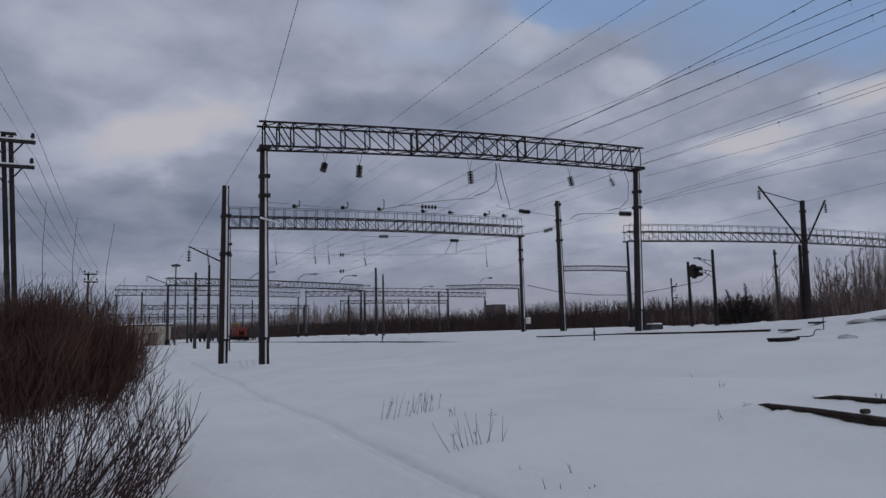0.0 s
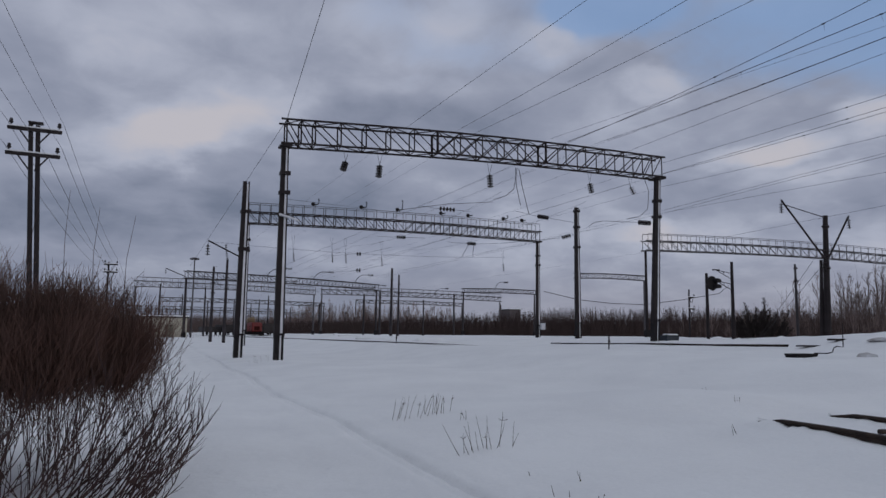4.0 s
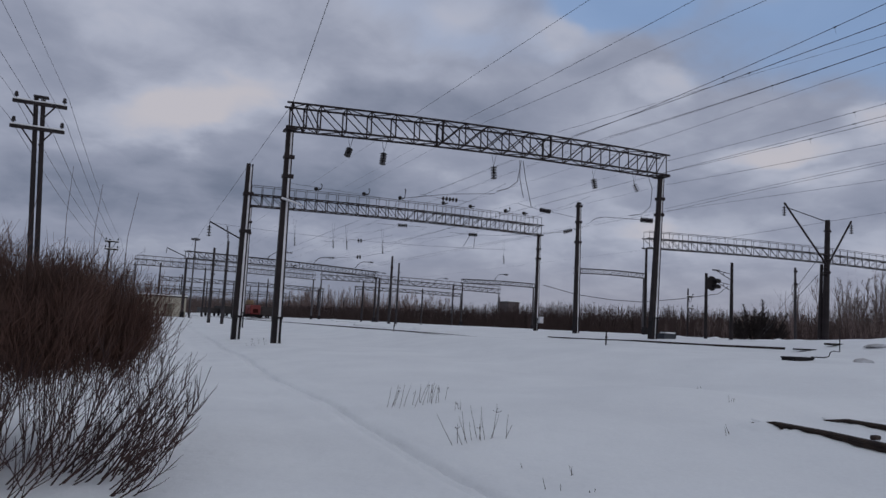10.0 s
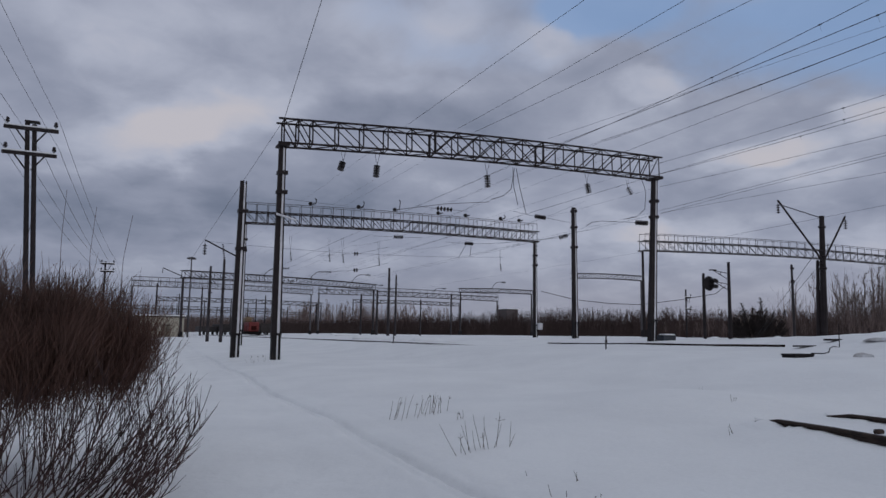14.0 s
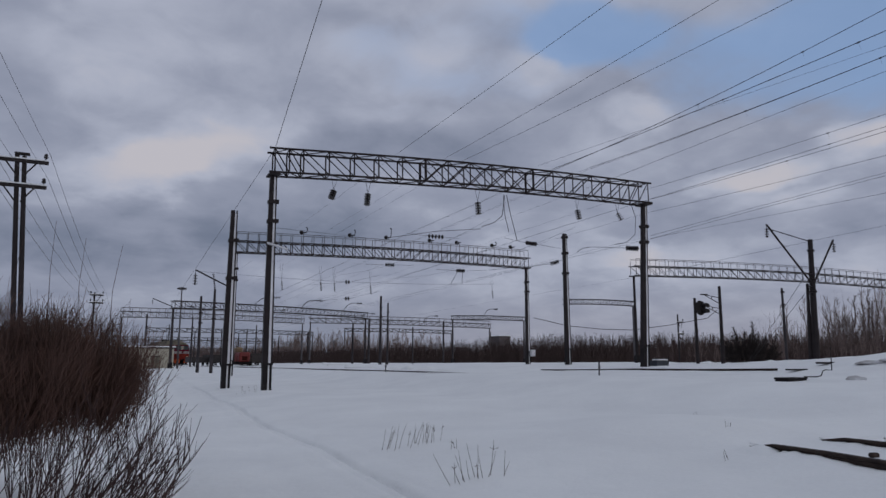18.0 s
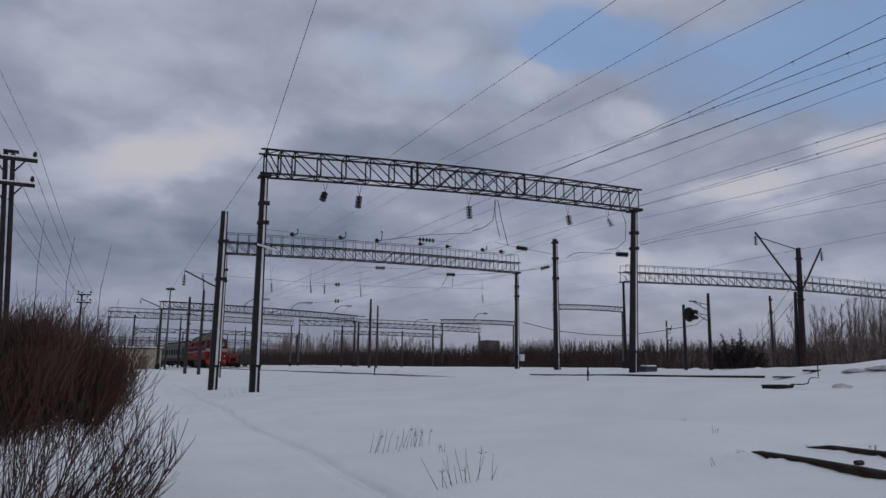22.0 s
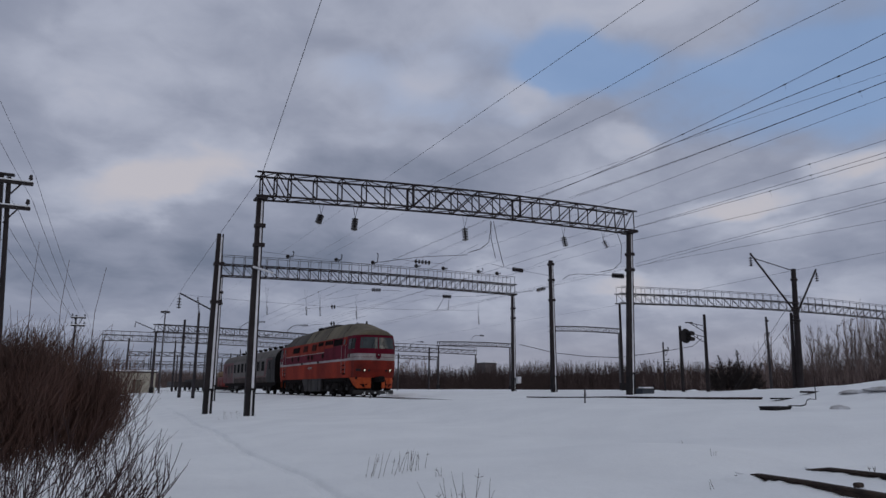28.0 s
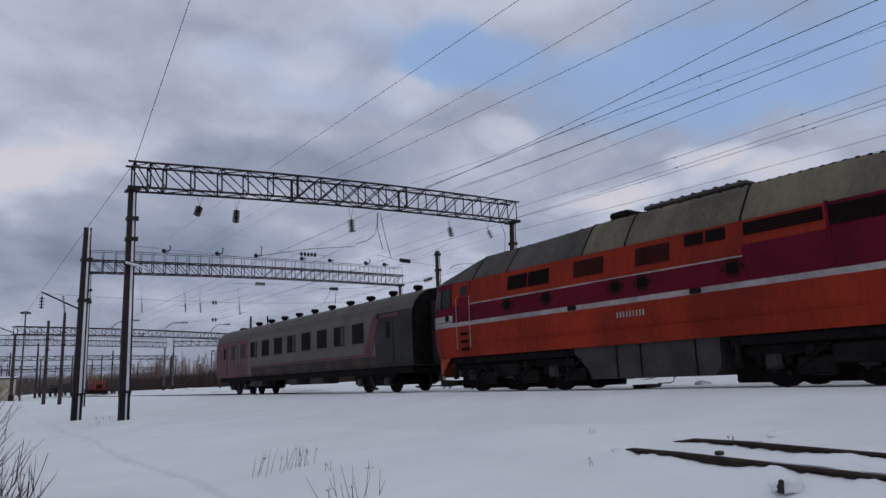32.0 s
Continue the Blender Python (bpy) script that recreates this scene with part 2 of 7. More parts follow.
DARKPANE = mat("dark_cab_glass", (0.014, 0.017, 0.016), (0.010, 0.012, 0.012), 0.3, 0.0, 3.0, 9.0, 0.0, gloss=0.12)
NOSEPAINT = mat("grimy_red_nose_paint", (0.190, 0.024, 0.016), (0.090, 0.016, 0.013), 0.6, 0.0, 1.1, 10.0, 0.05, gloss=0.05)
SKIRT = mat("bright_orange_skirt", (0.46, 0.085, 0.024), (0.24, 0.036, 0.014), 0.6, 0.0, 1.6, 12.0, 0.05, gloss=0.12)
LOUVRE = mat("dark_red_louvre", (0.045, 0.009, 0.007), (0.026, 0.007, 0.006), 0.7, 0.0, 4.0, 40.0, gloss=0.05)
GREYCAR = mat("grey_coach_paint", (0.100, 0.086, 0.078), (0.072, 0.062, 0.057), 0.6, 0.0, 0.8, 12.0, 0.05)
DARKCAR = mat("dark_slate_coach_paint", (0.040, 0.038, 0.037), (0.028, 0.026, 0.026), 0.6, 0.0, 0.8, 12.0, 0.05, gloss=0.08)
GRIME = mat("grimy_lower_coach_wall", (0.062, 0.046, 0.041), (0.040, 0.031, 0.028), 0.7, 0.0, 1.2, 12.0, 0.05, gloss=0.08)
BLIND = mat("grey_window_blind", (0.060, 0.057, 0.056), (0.045, 0.043, 0.043), 0.7, 0.0, 2.0, 12.0, 0.0, gloss=0.08)
WAGON = mat("weathered_wagon_paint", (0.050, 0.043, 0.042), (0.028, 0.024, 0.024), 0.8, 0.0, 0.8, 10.0)
REDCAR = mat("dull_red_coach_paint", (0.098, 0.026, 0.029), (0.070, 0.024, 0.026), 0.6, 0.0, 0.8, 12.0, 0.05)
BEIGE = mat("brown_grey_coach_paint", (0.082, 0.070, 0.062), (0.060, 0.052, 0.047), 0.7, 0.0, 0.8, 12.0, 0.05)
LAMP = mat("headlamp", (0.9, 0.85, 0.75), rough=0.3, bump=0.0, emit=((1.0, 0.84, 0.60), 0.9))
HUB = mat("scraped_steel", (0.040, 0.035, 0.034), (0.020, 0.018, 0.018), 0.6, 0.2, 6.0, 30.0)


# ---- mesh helpers ----
def mesh_of(name, verts, faces, material):
    me = bpy.data.meshes.new(name)
    me.from_pydata(verts, [], faces)
    me.materials.append(material)
    me.update()
    return me


def part(name, bm, material, parent=None, label="", smooth=False):
    """Link a bmesh, given in the space of its parent, as one mesh object."""
    me = bpy.data.meshes.new(name)
    bmesh.ops.recalc_face_normals(bm, faces=bm.faces[:])
    bm.to_mesh(me)
    bm.free()
    for m in (material if isinstance(material, (list, tuple)) else (material,)):
        me.materials.append(m)
    if smooth:
        for f in me.polygons:
            f.use_smooth = True
    ob = new(name, me)
    ob.parent = parent
    if label:
        ob["label"] = label
    return ob


def thing(name, place, label, category, group="", turn=0.0):
    ob = new(name)
    ob.empty_display_size = 0.2
    ob.matrix_basis = pose(*place, 0, 0, turn)
    return tagged(ob, label, category, group)


def box(bm, c, s, bevel=0.0, turn=None, top=1.0):
    """A box of centre c and size s; top scales its upper face."""
    r = bmesh.ops.create_cube(bm, size=1.0)
    vs = r["verts"]
    for v in vs:
        k = top if v.co.z > 0 else 1.0
        v.co = Vector((v.co.x * s[0] * k, v.co.y * s[1] * k, v.co.z * s[2]))
        if turn is not None:
            v.co = turn @ v.co
        v.co += Vector(c)
    if bevel:
        es = list({e for v in vs for e in v.link_edges})
        bmesh.ops.bevel(bm, geom=es, offset=bevel, segments=1, affect="EDGES", clamp_overlap=True)
    return bm


def rod(bm, a, b, r, n=6, r2=None, cap=True):
    """A straight bar from a to b."""
    a, b = Vector(a), Vector(b)
    z = b - a
    L = z.length
    if L < 1e-6:
        return bm
    q = z.to_track_quat("Z", "Y").to_matrix().to_4x4()
    bmesh.ops.create_cone(bm, cap_ends=cap, segments=n, radius1=r, radius2=r if r2 is None else r2, depth=L, matrix=Matrix.Translation((a + b) / 2) @ q)
    return bm


def lathe(bm, profile, n=12, at=(0, 0, 0), axis="Z"):
    """Turn a profile of (radius, height) round an axis."""
    rings = []
    for r, h in profile:
        ring = []
        for i in range(n):
            a = 2 * math.pi * i / n
            x, y, z = r * math.cos(a), r * math.sin(a), h
            if axis == "X":
                x, y, z = z, x, y
            elif axis == "Y":
                x, y, z = x, z, y
            ring.append(bm.verts.new((x + at[0], y + at[1], z + at[2])))
        rings.append(ring)
    for p, q in zip(rings, rings[1:]):
        for i in range(n):
            bm.faces.new((p[i], p[(i + 1) % n], q[(i + 1) % n], q[i]))
    bm.faces.new(rings[0][::-1])
    bm.faces.new(rings[-1])
    return bm


def extrude_profile(bm, pts, x0, x1):
    """A prism whose (y, z) outline runs from x0 to x1."""
    a = [bm.verts.new((x0, y, z)) for y, z in pts]
    b = [bm.verts.new((x1, y, z)) for y, z in pts]
    n = len(pts)
    for i in range(n):
        bm.faces.new((a[i], a[(i + 1) % n], b[(i + 1) % n], b[i]))
    bm.faces.new(a[::-1])
    bm.faces.new(b)
    return bm


def tube_into(verts, faces, pts, radii, n=3):
    """Append a bent, tapered twig to plain vertex and face lists."""
    first = len(verts)
    m = len(pts)
    for i, p in enumerate(pts):
        d = pts[min(i + 1, m - 1)] - pts[max(i - 1, 0)]
        d.normalize()
        s = d.cross(Vector((0.31, 0.87, 0.38)))
        s.normalize()
        t = d.cross(s)
        for k in range(n):
            a = 2 * math.pi * k / n
            verts.append(tuple(p + (s * math.cos(a) + t * math.sin(a)) * radii[i]))
    for i in range(m - 1):
        for k in range(n):
            a, b = first + i * n + k, first + i * n + (k + 1) % n
            faces.append((a, b, b + n, a + n))


# ---- the ground ----
def lerp_table(x, table):
    if x <= table[0][0]:
        return table[0][1]
    for (x0, z0), (x1, z1) in zip(table, table[1:]):
        if x <= x1:
            f = (x - x0) / (x1 - x0)
            f = f * f * (3 - 2 * f)
            return z0 + (z1 - z0) * f
    return table[-1][1]


def rail_z(y):
    return 1.22 - 0.005 * max(-60.0, min(y, 160.0))


def track_x(y):
    """The running line: straight near the viewer, bending away to the left far off."""
    d = min(max(0.0, y - 125.0), 35.0)
    return 17.3 - 0.019 * min(max(0.0, y - 56.0), 104.0) - 0.0035 * d * d - 0.264 * max(0.0, y - 160.0)


def path_x(y):
    return 3.02 + 0.036 * y


def siding_x(y):
    """The middle of the half-buried siding."""
    return 8.63 - 0.193 * (6.65 - y) + 0.010 * max(0.0, 4 - y) ** 1.6


def ground_z(x, y):
    z = lerp_table(x, ((-4, -0.02), (3, 0.06), (6.5, 0.28), (10.0, 0.42), (14.5, 1.06), (22, 1.12), (28, 1.42), (60, 1.68), (130, 1.9)))
    z -= 0.005 * max(-60, min(y, 160)) * min(1, max(0, (x - 8) / 6))
    # the ridge of cleared snow beyond the tracks
    z += 0.40 * math.exp(-((x - 29.5) / 2.6) ** 2) * min(1, max(0, (27 - y) / 9))
    z += 0.42 * math.exp(-(((x - 27.6) / 2.2) ** 2 + ((y - 16.2) / 2.4) ** 2))
    z += 0.36 * math.exp(-(((x - 23.7) / 1.3) ** 2 + ((y - 11.7) / 1.5) ** 2))
    z += 0.26 * math.exp(-(((x - 8.8) / 2.6) ** 2 + ((y - 9.4) / 2.2) ** 2))
    # a low uneven bank of cleared snow along the far side of the tracks
    if 24 < x < 40 and y < 62:
        lump = 0.5 + 0.5 * noise.noise(Vector((x * 0.25, y * 0.22, 7.0))) + 0.35 * noise.noise(Vector((x * 0.9, y * 0.7, 3.0)))
        z += 0.34 * lump * math.exp(-((x - 31.0 - 0.06 * (y - 30)) / 2.6) ** 2) * min(1, max(0, (60 - y) / 15)) * min(1, max(0, (y - 14) / 8))
    n = noise.noise(Vector((x * 0.13, y * 0.13, 0.3))) * 0.10 + noise.noise(Vector((x * 0.55, y * 0.45, 2.3))) * 0.035
    n += noise.noise(Vector((x * 1.9, y * 1.6, 5.1))) * 0.010
    z += n
    # packed level with the rails of the running line, and low beside the siding
    bed = track_x(y)
    k = min(1.0, max(0.0, 1.7 - abs(x - bed) / 2.6)) if -80 < y < 160 else 0.0
    berm = 0.06 * math.exp(-((x - bed + 2.3) / 0.55) ** 2) + 0.08 * math.exp(-((x - bed - 2.3) / 0.7) ** 2)
    z += (rail_z(y) - 0.155 + berm * (1 + 4 * n) + n * 0.12 - z) * k
    if y < 9:
        k = min(1.0, max(0.0, 2.1 - abs(x - siding_x(y)) / 0.85)) * min(1.0, max(0.0, (8.0 - y) / 2.0))
        z += (0.455 + n * 0.35 + 0.035 * noise.noise(Vector((x * 3.1, y * 3.3, 8.0))) - z) * k
    # the trodden path, with a low lip on both sides
    d = x - path_x(y) - 0.07 * math.sin(y * 0.6) - 0.05 * noise.noise(Vector((0.0, y * 0.8, 4.0)))
    z += -0.12 * math.exp(-(d / 0.055) ** 2) - 0.05 * math.exp(-((d + 0.17) / 0.06) ** 2) + 0.022 * math.exp(-((abs(d) - 0.34) / 0.16) ** 2) + 0.02 * noise.noise(Vector((x * 6, y * 5, 1.0))) * math.exp(-(d / 0.5) ** 2)
    d = x - path_x(y) + 1.15 - 0.1 * math.sin(y * 0.5 + 1)
    z += -0.03 * math.exp(-(d / 0.3) ** 2)
    return z


def build_ground():
    def steps(spans):
        out = []
        for a, b, s in spans:
            n = max(1, round((b - a) / s))
            out += [a + (b - a) * i / n for i in range(n)]
        return out + [spans[-1][1]]
    xs = steps(((-2600, -600, 500), (-600, -100, 100), (-100, -20, 10), (-20, -2, 0.6), (-2, 2.6, 0.15), (2.6, 4.6, 0.035), (4.6, 11, 0.12), (11, 34, 0.25), (34, 80, 2.0), (80, 200, 15), (200, 600, 100), (600, 2600, 500)))
    ys = steps(((-2600, -600, 500), (-600, -100, 100), (-100, -20, 10), (-20, 0, 0.8), (0, 22, 0.13), (22, 45, 0.4), (45, 120, 2.5), (120, 300, 15), (300, 800, 100), (800, 3000, 500)))
    verts = [(x, y, ground_z(x, y)) for y in ys for x in xs]
    w = len(xs)
    faces = [(j * w + i, j * w + i + 1, (j + 1) * w + i + 1, (j + 1) * w + i) for j in range(len(ys) - 1) for i in range(w - 1)]
    me = mesh_of("ground", verts, faces, SNOW)
    for f in me.polygons:
        f.use_smooth = True
    tagged(new("ground", me), "blue-white drifted snow with a trodden footpath", "snow", kind="structure")


build_ground()


# ---- gantries and masts ----
RIME = mat("rime_white_paint", (0.72, 0.72, 0.75), (0.50, 0.50, 0.53), 0.85, 0.0, 1.5, 25.0)


def disc_string(bm, a, b, count=5, r=0.13):
    """A string of porcelain discs along a line."""
    a, b = Vector(a), Vector(b)
    z = b - a
    q = Matrix.Translation(a) @ z.to_track_quat("Z", "Y").to_matrix().to_4x4()
    old = set(bm.verts)
    prof = []
    L = z.length
    for i in range(count):
        h = L * i / count
        s = L / count
        prof += [(0.03, h), (0.03, h + s * 0.36), (r * 0.7, h + s * 0.44), (r, h + s * 0.62), (r * 0.9, h + s * 0.72), (0.03, h + s * 0.76)]
    prof.append((0.03, L))
    lathe(bm, prof, 10)
    for v in bm.verts:
        if v not in old:
            v.co = q @ v.co
    return bm


def post_parts(owner, foot, head, width=0.42, plinth=1.1, mat_leg=None, collars=(), name="post"):
    """A post of two legs with a pale strip between them, on a tarred plinth; points in the owner's space."""
    mat_leg = mat_leg or STEEL
    f, h = Vector(foot), Vector(head)
    L = (h - f).z

    def slab(bm, cx, cy, w0, w1, dep, z0, z1):
        k = w1 / w0
        for v in bmesh.ops.create_cube(bm, size=1.0)["verts"]:
            z, s = (z1, k) if v.co.z > 0 else (z0, 1.0)
            p = f + (h - f) * (z / L)
            v.co = p + Vector(((v.co.x * w0 + cx) * s, (v.co.y * dep + cy) * s, 0))
    bm = bmesh.new()
    slab(bm, -width * 0.215, 0, width * 0.57, width * 0.41, width * 0.62, plinth * 0.9, L)
    p = part(name, bm, mat_leg, owner)
    bm = bmesh.new()
    slab(bm, width * 0.42, 0, width * 0.17, width * 0.12, width * 0.62, plinth * 0.9, L)
    part("flange", bm, mat_leg, p)
    bm = bmesh.new()
    slab(bm, width * 0.20, 0, width * 0.28, width * 0.19, width * 0.60, plinth * 0.9, L - 0.15)
    part("web", bm, RIME, p, "rime-white strip between the legs")
    bm = bmesh.new()
    slab(bm, -width * 0.20, 0, width * 0.50, width * 0.49, width * 0.75, -0.4, plinth)
    slab(bm, width * 0.36, 0, width * 0.24, width * 0.23, width * 0.75, -0.4, plinth)
    slab(bm, 0.01, 0, width * 1.06, width * 1.02, width * 0.85, plinth - 0.02, plinth + 0.08)
    q = part("plinth", bm, PLINTH, p, "black tarred plinth")
    bm = bmesh.new()
    slab(bm, width * 0.15, 0, width * 0.20, width * 0.20, width * 0.6, -0.3, plinth - 0.05)
    part("snow_strip", bm, SNOW, q, "snow caught in the gap")
    for z in collars:
        bm = bmesh.new()
        k = 1 - 0.3 * z / L
        slab(bm, 0, 0, width * 1.25 * k, width * 1.25 * k, width * 0.9, z, z + 0.16)
        slab(bm, width * 0.72 * k, 0, width * 0.25, width * 0.25, width * 0.3, z + 0.02, z + 0.2)
        part("collar", bm, STEEL, p)


def truss_parts(owner, a, b, depth, width, panels, r, cross=(), metal=None, cuts=None, single=False, camber=0.16):
    """A box truss between two ends at its lower chords. cuts: where its bays begin, as shares of its length;
    single: every bar is a part of its own, else each bay is one lattice panel."""
    metal = metal or STEEL
    a, b = Vector(a), Vector(b)
    x = (b - a).normalized()
    y = Vector((0, 0, 1)).cross(x).normalized()
    z = x.cross(y)
    L = (b - a).length
    st = cuts or [i / panels for i in range(panels + 1)]
    panels = len(st) - 1

    def P(s, side, top):
        c = camber * depth * math.sin(math.pi * s)
        return a + x * (L * s) + y * (width / 2 * side) + z * (depth * top + c)
    for side in (-1, 1):
        for top in (0, 1):
            vs, fs = [], []
            pts = [P(0, side, top) - x * 0.25] + [P(s, side, top) for s in st[1:-1]] + [P(1, side, top) + x * 0.25]
            tube_into(vs, fs, pts, [r * 1.35] * len(pts), 4)
            new("chord", mesh_of("chord", vs, fs, metal)).parent = owner
    for i, s in enumerate(st):
        thick = 1.9 if cross and i in (min(cross), max(cross) + 1) else 1.0
        bars = []
        for side in (-1, 1):
            bars.append(("upright", P(s, side, 0), P(s, side, 1), r * thick))
            if i < panels:
                s2 = st[i + 1]
                rise = (s < 0.5)
                bars.append(("diagonal", P(s, side, 1 if rise else 0), P(s2, side, 0 if rise else 1), r * 0.8))
                if i in cross:
                    bars.append(("diagonal", P(s, side, 0 if rise else 1), P(s2, side, 1 if rise else 0), r * 0.8))
        for top in (0, 1):
            bars.append(("cross_strut", P(s, -1, top), P(s, 1, top), r * 0.8))
            if i < panels:
                bars.append(("lacing_bar", P(s, -1 if i % 2 else 1, top), P(st[i + 1], 1 if i % 2 else -1, top), r * 0.7))
        bm = bmesh.new()
        for name, p, q, w in bars:
            rod(bm, p, q, w, 4)
            if single:
                part(name, bm, metal, owner)
                bm = bmesh.new()
        if single:
            bm.free()
        else:
            part("lattice_panel", bm, metal, owner)
    return P


def railing_parts(owner, P, posts, height, r, metal):
    """The walkway rail along the top of a truss, on both sides."""
    up = Vector((0, 0, height))
    for side in (-1, 1):
        vs, fs = [], []
        pts = [P(i / posts, side, 1) + up for i in range(posts + 1)]
        tube_into(vs, fs, pts, [r * 0.7] * len(pts), 4)
        new("handrail", mesh_of("handrail", vs, fs, metal)).parent = owner
        for i in range(posts + 1):
            bm = bmesh.new()
            rod(bm, P(i / posts, side, 1), P(i / posts, side, 1) + up, r * 0.7, 4)
            part("stanchion", bm, metal, owner)


def gantry(left, right, depth, width, panels, label, r=0.04, post_w=0.42, railing=0.0, cross=(), metal=None, lamps=(), twin=False, feet=(None, None), mast_legs=True, cuts=None, single=False, camber=0.16):
    """A rigid portal over the tracks. left, right: x, y and the height of the truss's underside at its two posts."""
    gx, gy, gz = left
    owner = thing("rail_gantry", (gx, gy, ground_z(gx, gy)), label, "gantry", "gantries over the tracks")
    base = Vector(owner.matrix_basis.translation)
    A, B = Vector(left) - base, Vector(right) - base
    P = truss_parts(owner, A, B, depth, width, panels, r, cross, metal, cuts, single, camber)
    for k, end in enumerate((A, B)):
        w = base + end
        foot = Vector((w.x, w.y, ground_z(w.x, w.y))) - base
        if feet[k]:
            foot += Vector((feet[k][0], feet[k][1], 0))
        if mast_legs:
            post_parts(owner, foot, end, post_w, 1.1, metal or STEEL, (L_ for L_ in ((end - foot).length - 1.4, (end - foot).length - 2.3)))
        else:
            bm = bmesh.new()
            rod(bm, foot - Vector((0, 0, 0.3)), end, post_w * 0.5, 8, post_w * 0.34)
            p = part("post", bm, STEEL if twin else metal or CONCRETE, owner)
            bm = bmesh.new()
            box(bm, foot + Vector((0, 0, 0.35)), (post_w * 1.3, post_w * 1.3, 0.9))
            part("plinth", bm, PLINTH, p)
            if twin and k == 0:
                bm = bmesh.new()
                o = Vector((0.62, -0.55, 0))
                rod(bm, foot + o - Vector((0, 0, 0.3)), end + o, post_w * 0.5, 8, post_w * 0.34)
                part("post", bm, STEEL, owner)
        bm = bmesh.new()
        box(bm, end + Vector((0, 0, -0.05)), (post_w * 1.15, width * 1.05, 0.08))
        part("cap_plate", bm, metal or STEEL, owner)
    if railing:
        railing_parts(owner, P, max(6, panels), railing, r, metal or GALVHAZE)
    for x, tall in lamps:
        c = P((x - gx) / (right[0] - gx), -1, 1) + Vector((0, 0, railing + 0.16))
        bm = bmesh.new()
        rod(bm, c - Vector((0, 0, 0.2)), c, 0.025, 5)
        rod(bm, c + Vector((-0.22, 0, 0.12)), c, 0.045, 6)
        rod(bm, c, c + Vector((0.24, 0, 0.06)), 0.05, 6)
        lathe(bm, [(0.05, -0.04), (0.15, 0.05), (0.17, 0.20), (0.12, 0.24)], 10, tuple(c + Vector((-0.32, 0, 0.02))), "X")
        if tall:
            rod(bm, c + Vector((0.24, 0, 0.06)), c + Vector((0.30, 0, 0.06 + tall)), 0.035, 5)
            rod(bm, c + Vector((0.30, 0, 0.06 + tall)), c + Vector((0.20, 0, 0.16 + tall)), 0.05, 6)
        part("floodlight", bm, PLINTH, owner, "dark floodlight on the walkway")
    return owner


def mast(x, y, top, label, w=0.42, lean=(0.0, 0.0), collars=(), name="catenary_mast", legs=True, mat_=None):
    z = ground_z(x, y)
    owner = thing(name, (x, y, z), label, "mast", "masts along the tracks")
    head = Vector((lean[0], lean[1], top - z))
    if legs:
        post_parts(owner, (0, 0, 0), head, w, 1.1, mat_, collars)
    else:
        bm = bmesh.new()
        rod(bm, (0, 0, -0.3), head, w * 0.5, 10, w * 0.33)
        p = part("post", bm, mat_ or CONCRETE, owner)
        for c in collars:
            bm = bmesh.new()
            k = w * 0.5 * (1 - 0.33 * c / head.z) * 1.25
            f = c / head.z
            lathe(bm, [(k, -0.06), (k * 1.15, 0), (k, 0.06)], 10, tuple(head * f))
            box(bm, head * f + Vector((k, 0, 0)), (0.16, 0.1, 0.12))
            part("collar", bm, STEEL, p)
    return owner


def bracket_arm(owner, root, tip, stay=None, r=0.035, insul=True):
    """A sloping arm with a hanging insulator at its end."""
    bm = bmesh.new()
    rod(bm, root, tip, r, 6)
    arm = part("bracket", bm, STEEL, owner)
    if stay:
        bm = bmesh.new()
        rod(bm, stay, Vector(tip) * 0.92 + Vector(root) * 0.08, r * 0.5, 5)
        part("stay", bm, STEEL, owner)
    if insul:
        t = Vector(tip)
        bm = bmesh.new()
        rod(bm, t, t - Vector((0, 0, 0.2)), 0.015, 5)
        disc_string(bm, t - Vector((0, 0, 0.2)), t - Vector((0, 0, 0.75)), 4, 0.12)
        part("insulator", bm, GLASSY, arm, "dark porcelain insulator")


# half bays at both ends, whole bays between
BAYS = [k * 0.54 / 17.16 for k in range(2)] + [(1.08 + k) / 17.16 for k in range(16)] + [1 - 0.54 / 17.16, 1.0]
G1L, G1R = Vector((6.42, 31.4, 10.05)), Vector((27.0, 29.85, 10.38))
gantry(G1L, G1R, 1.12, 0.85, 18, "dark steel lattice gantry on two posts with hanging insulators", 0.036, 0.43, cross=(7, 8, 9, 10, 11), cuts=BAYS, single=True, feet=((0.05, 0), (-0.25, 0.2)))
gantry((8.8, 56.3, 10.02), (35.0, 54.8, 10.12), 0.90, 0.8, 30, "grey lattice gantry with a railed walkway and floodlights", 0.034, 0.40, railing=0.72, lamps=((14.06, 0.32), (18.11, 0.36), (21.3, 0.7), (25.3, 0), (27.9, 0), (31.4, 0.2), (33.3, 0)), metal=None, single=True)
gantry((49.3, 56.5, 10.35), (101.0, 55.0, 10.6), 1.0, 0.9, 40, "long grey lattice gantry with a railed walkway", 0.04, 0.34, railing=0.75, metal=GALVHAZE, mast_legs=False, twin=True, camber=0.45)
gantry((65.2, 91.0, 10.4), (77.4, 89.2, 10.4), 0.75, 0.7, 12, "small grey lattice gantry on slim posts", 0.045, 0.40, metal=GALVHAZE, mast_legs=False)
gantry((8.3, 105.7, 8.85), (42.4, 120.8, 9.1), 1.0, 0.9, 24, "distant grey lattice gantry over the yard", 0.05, 0.45, mast_legs=False)
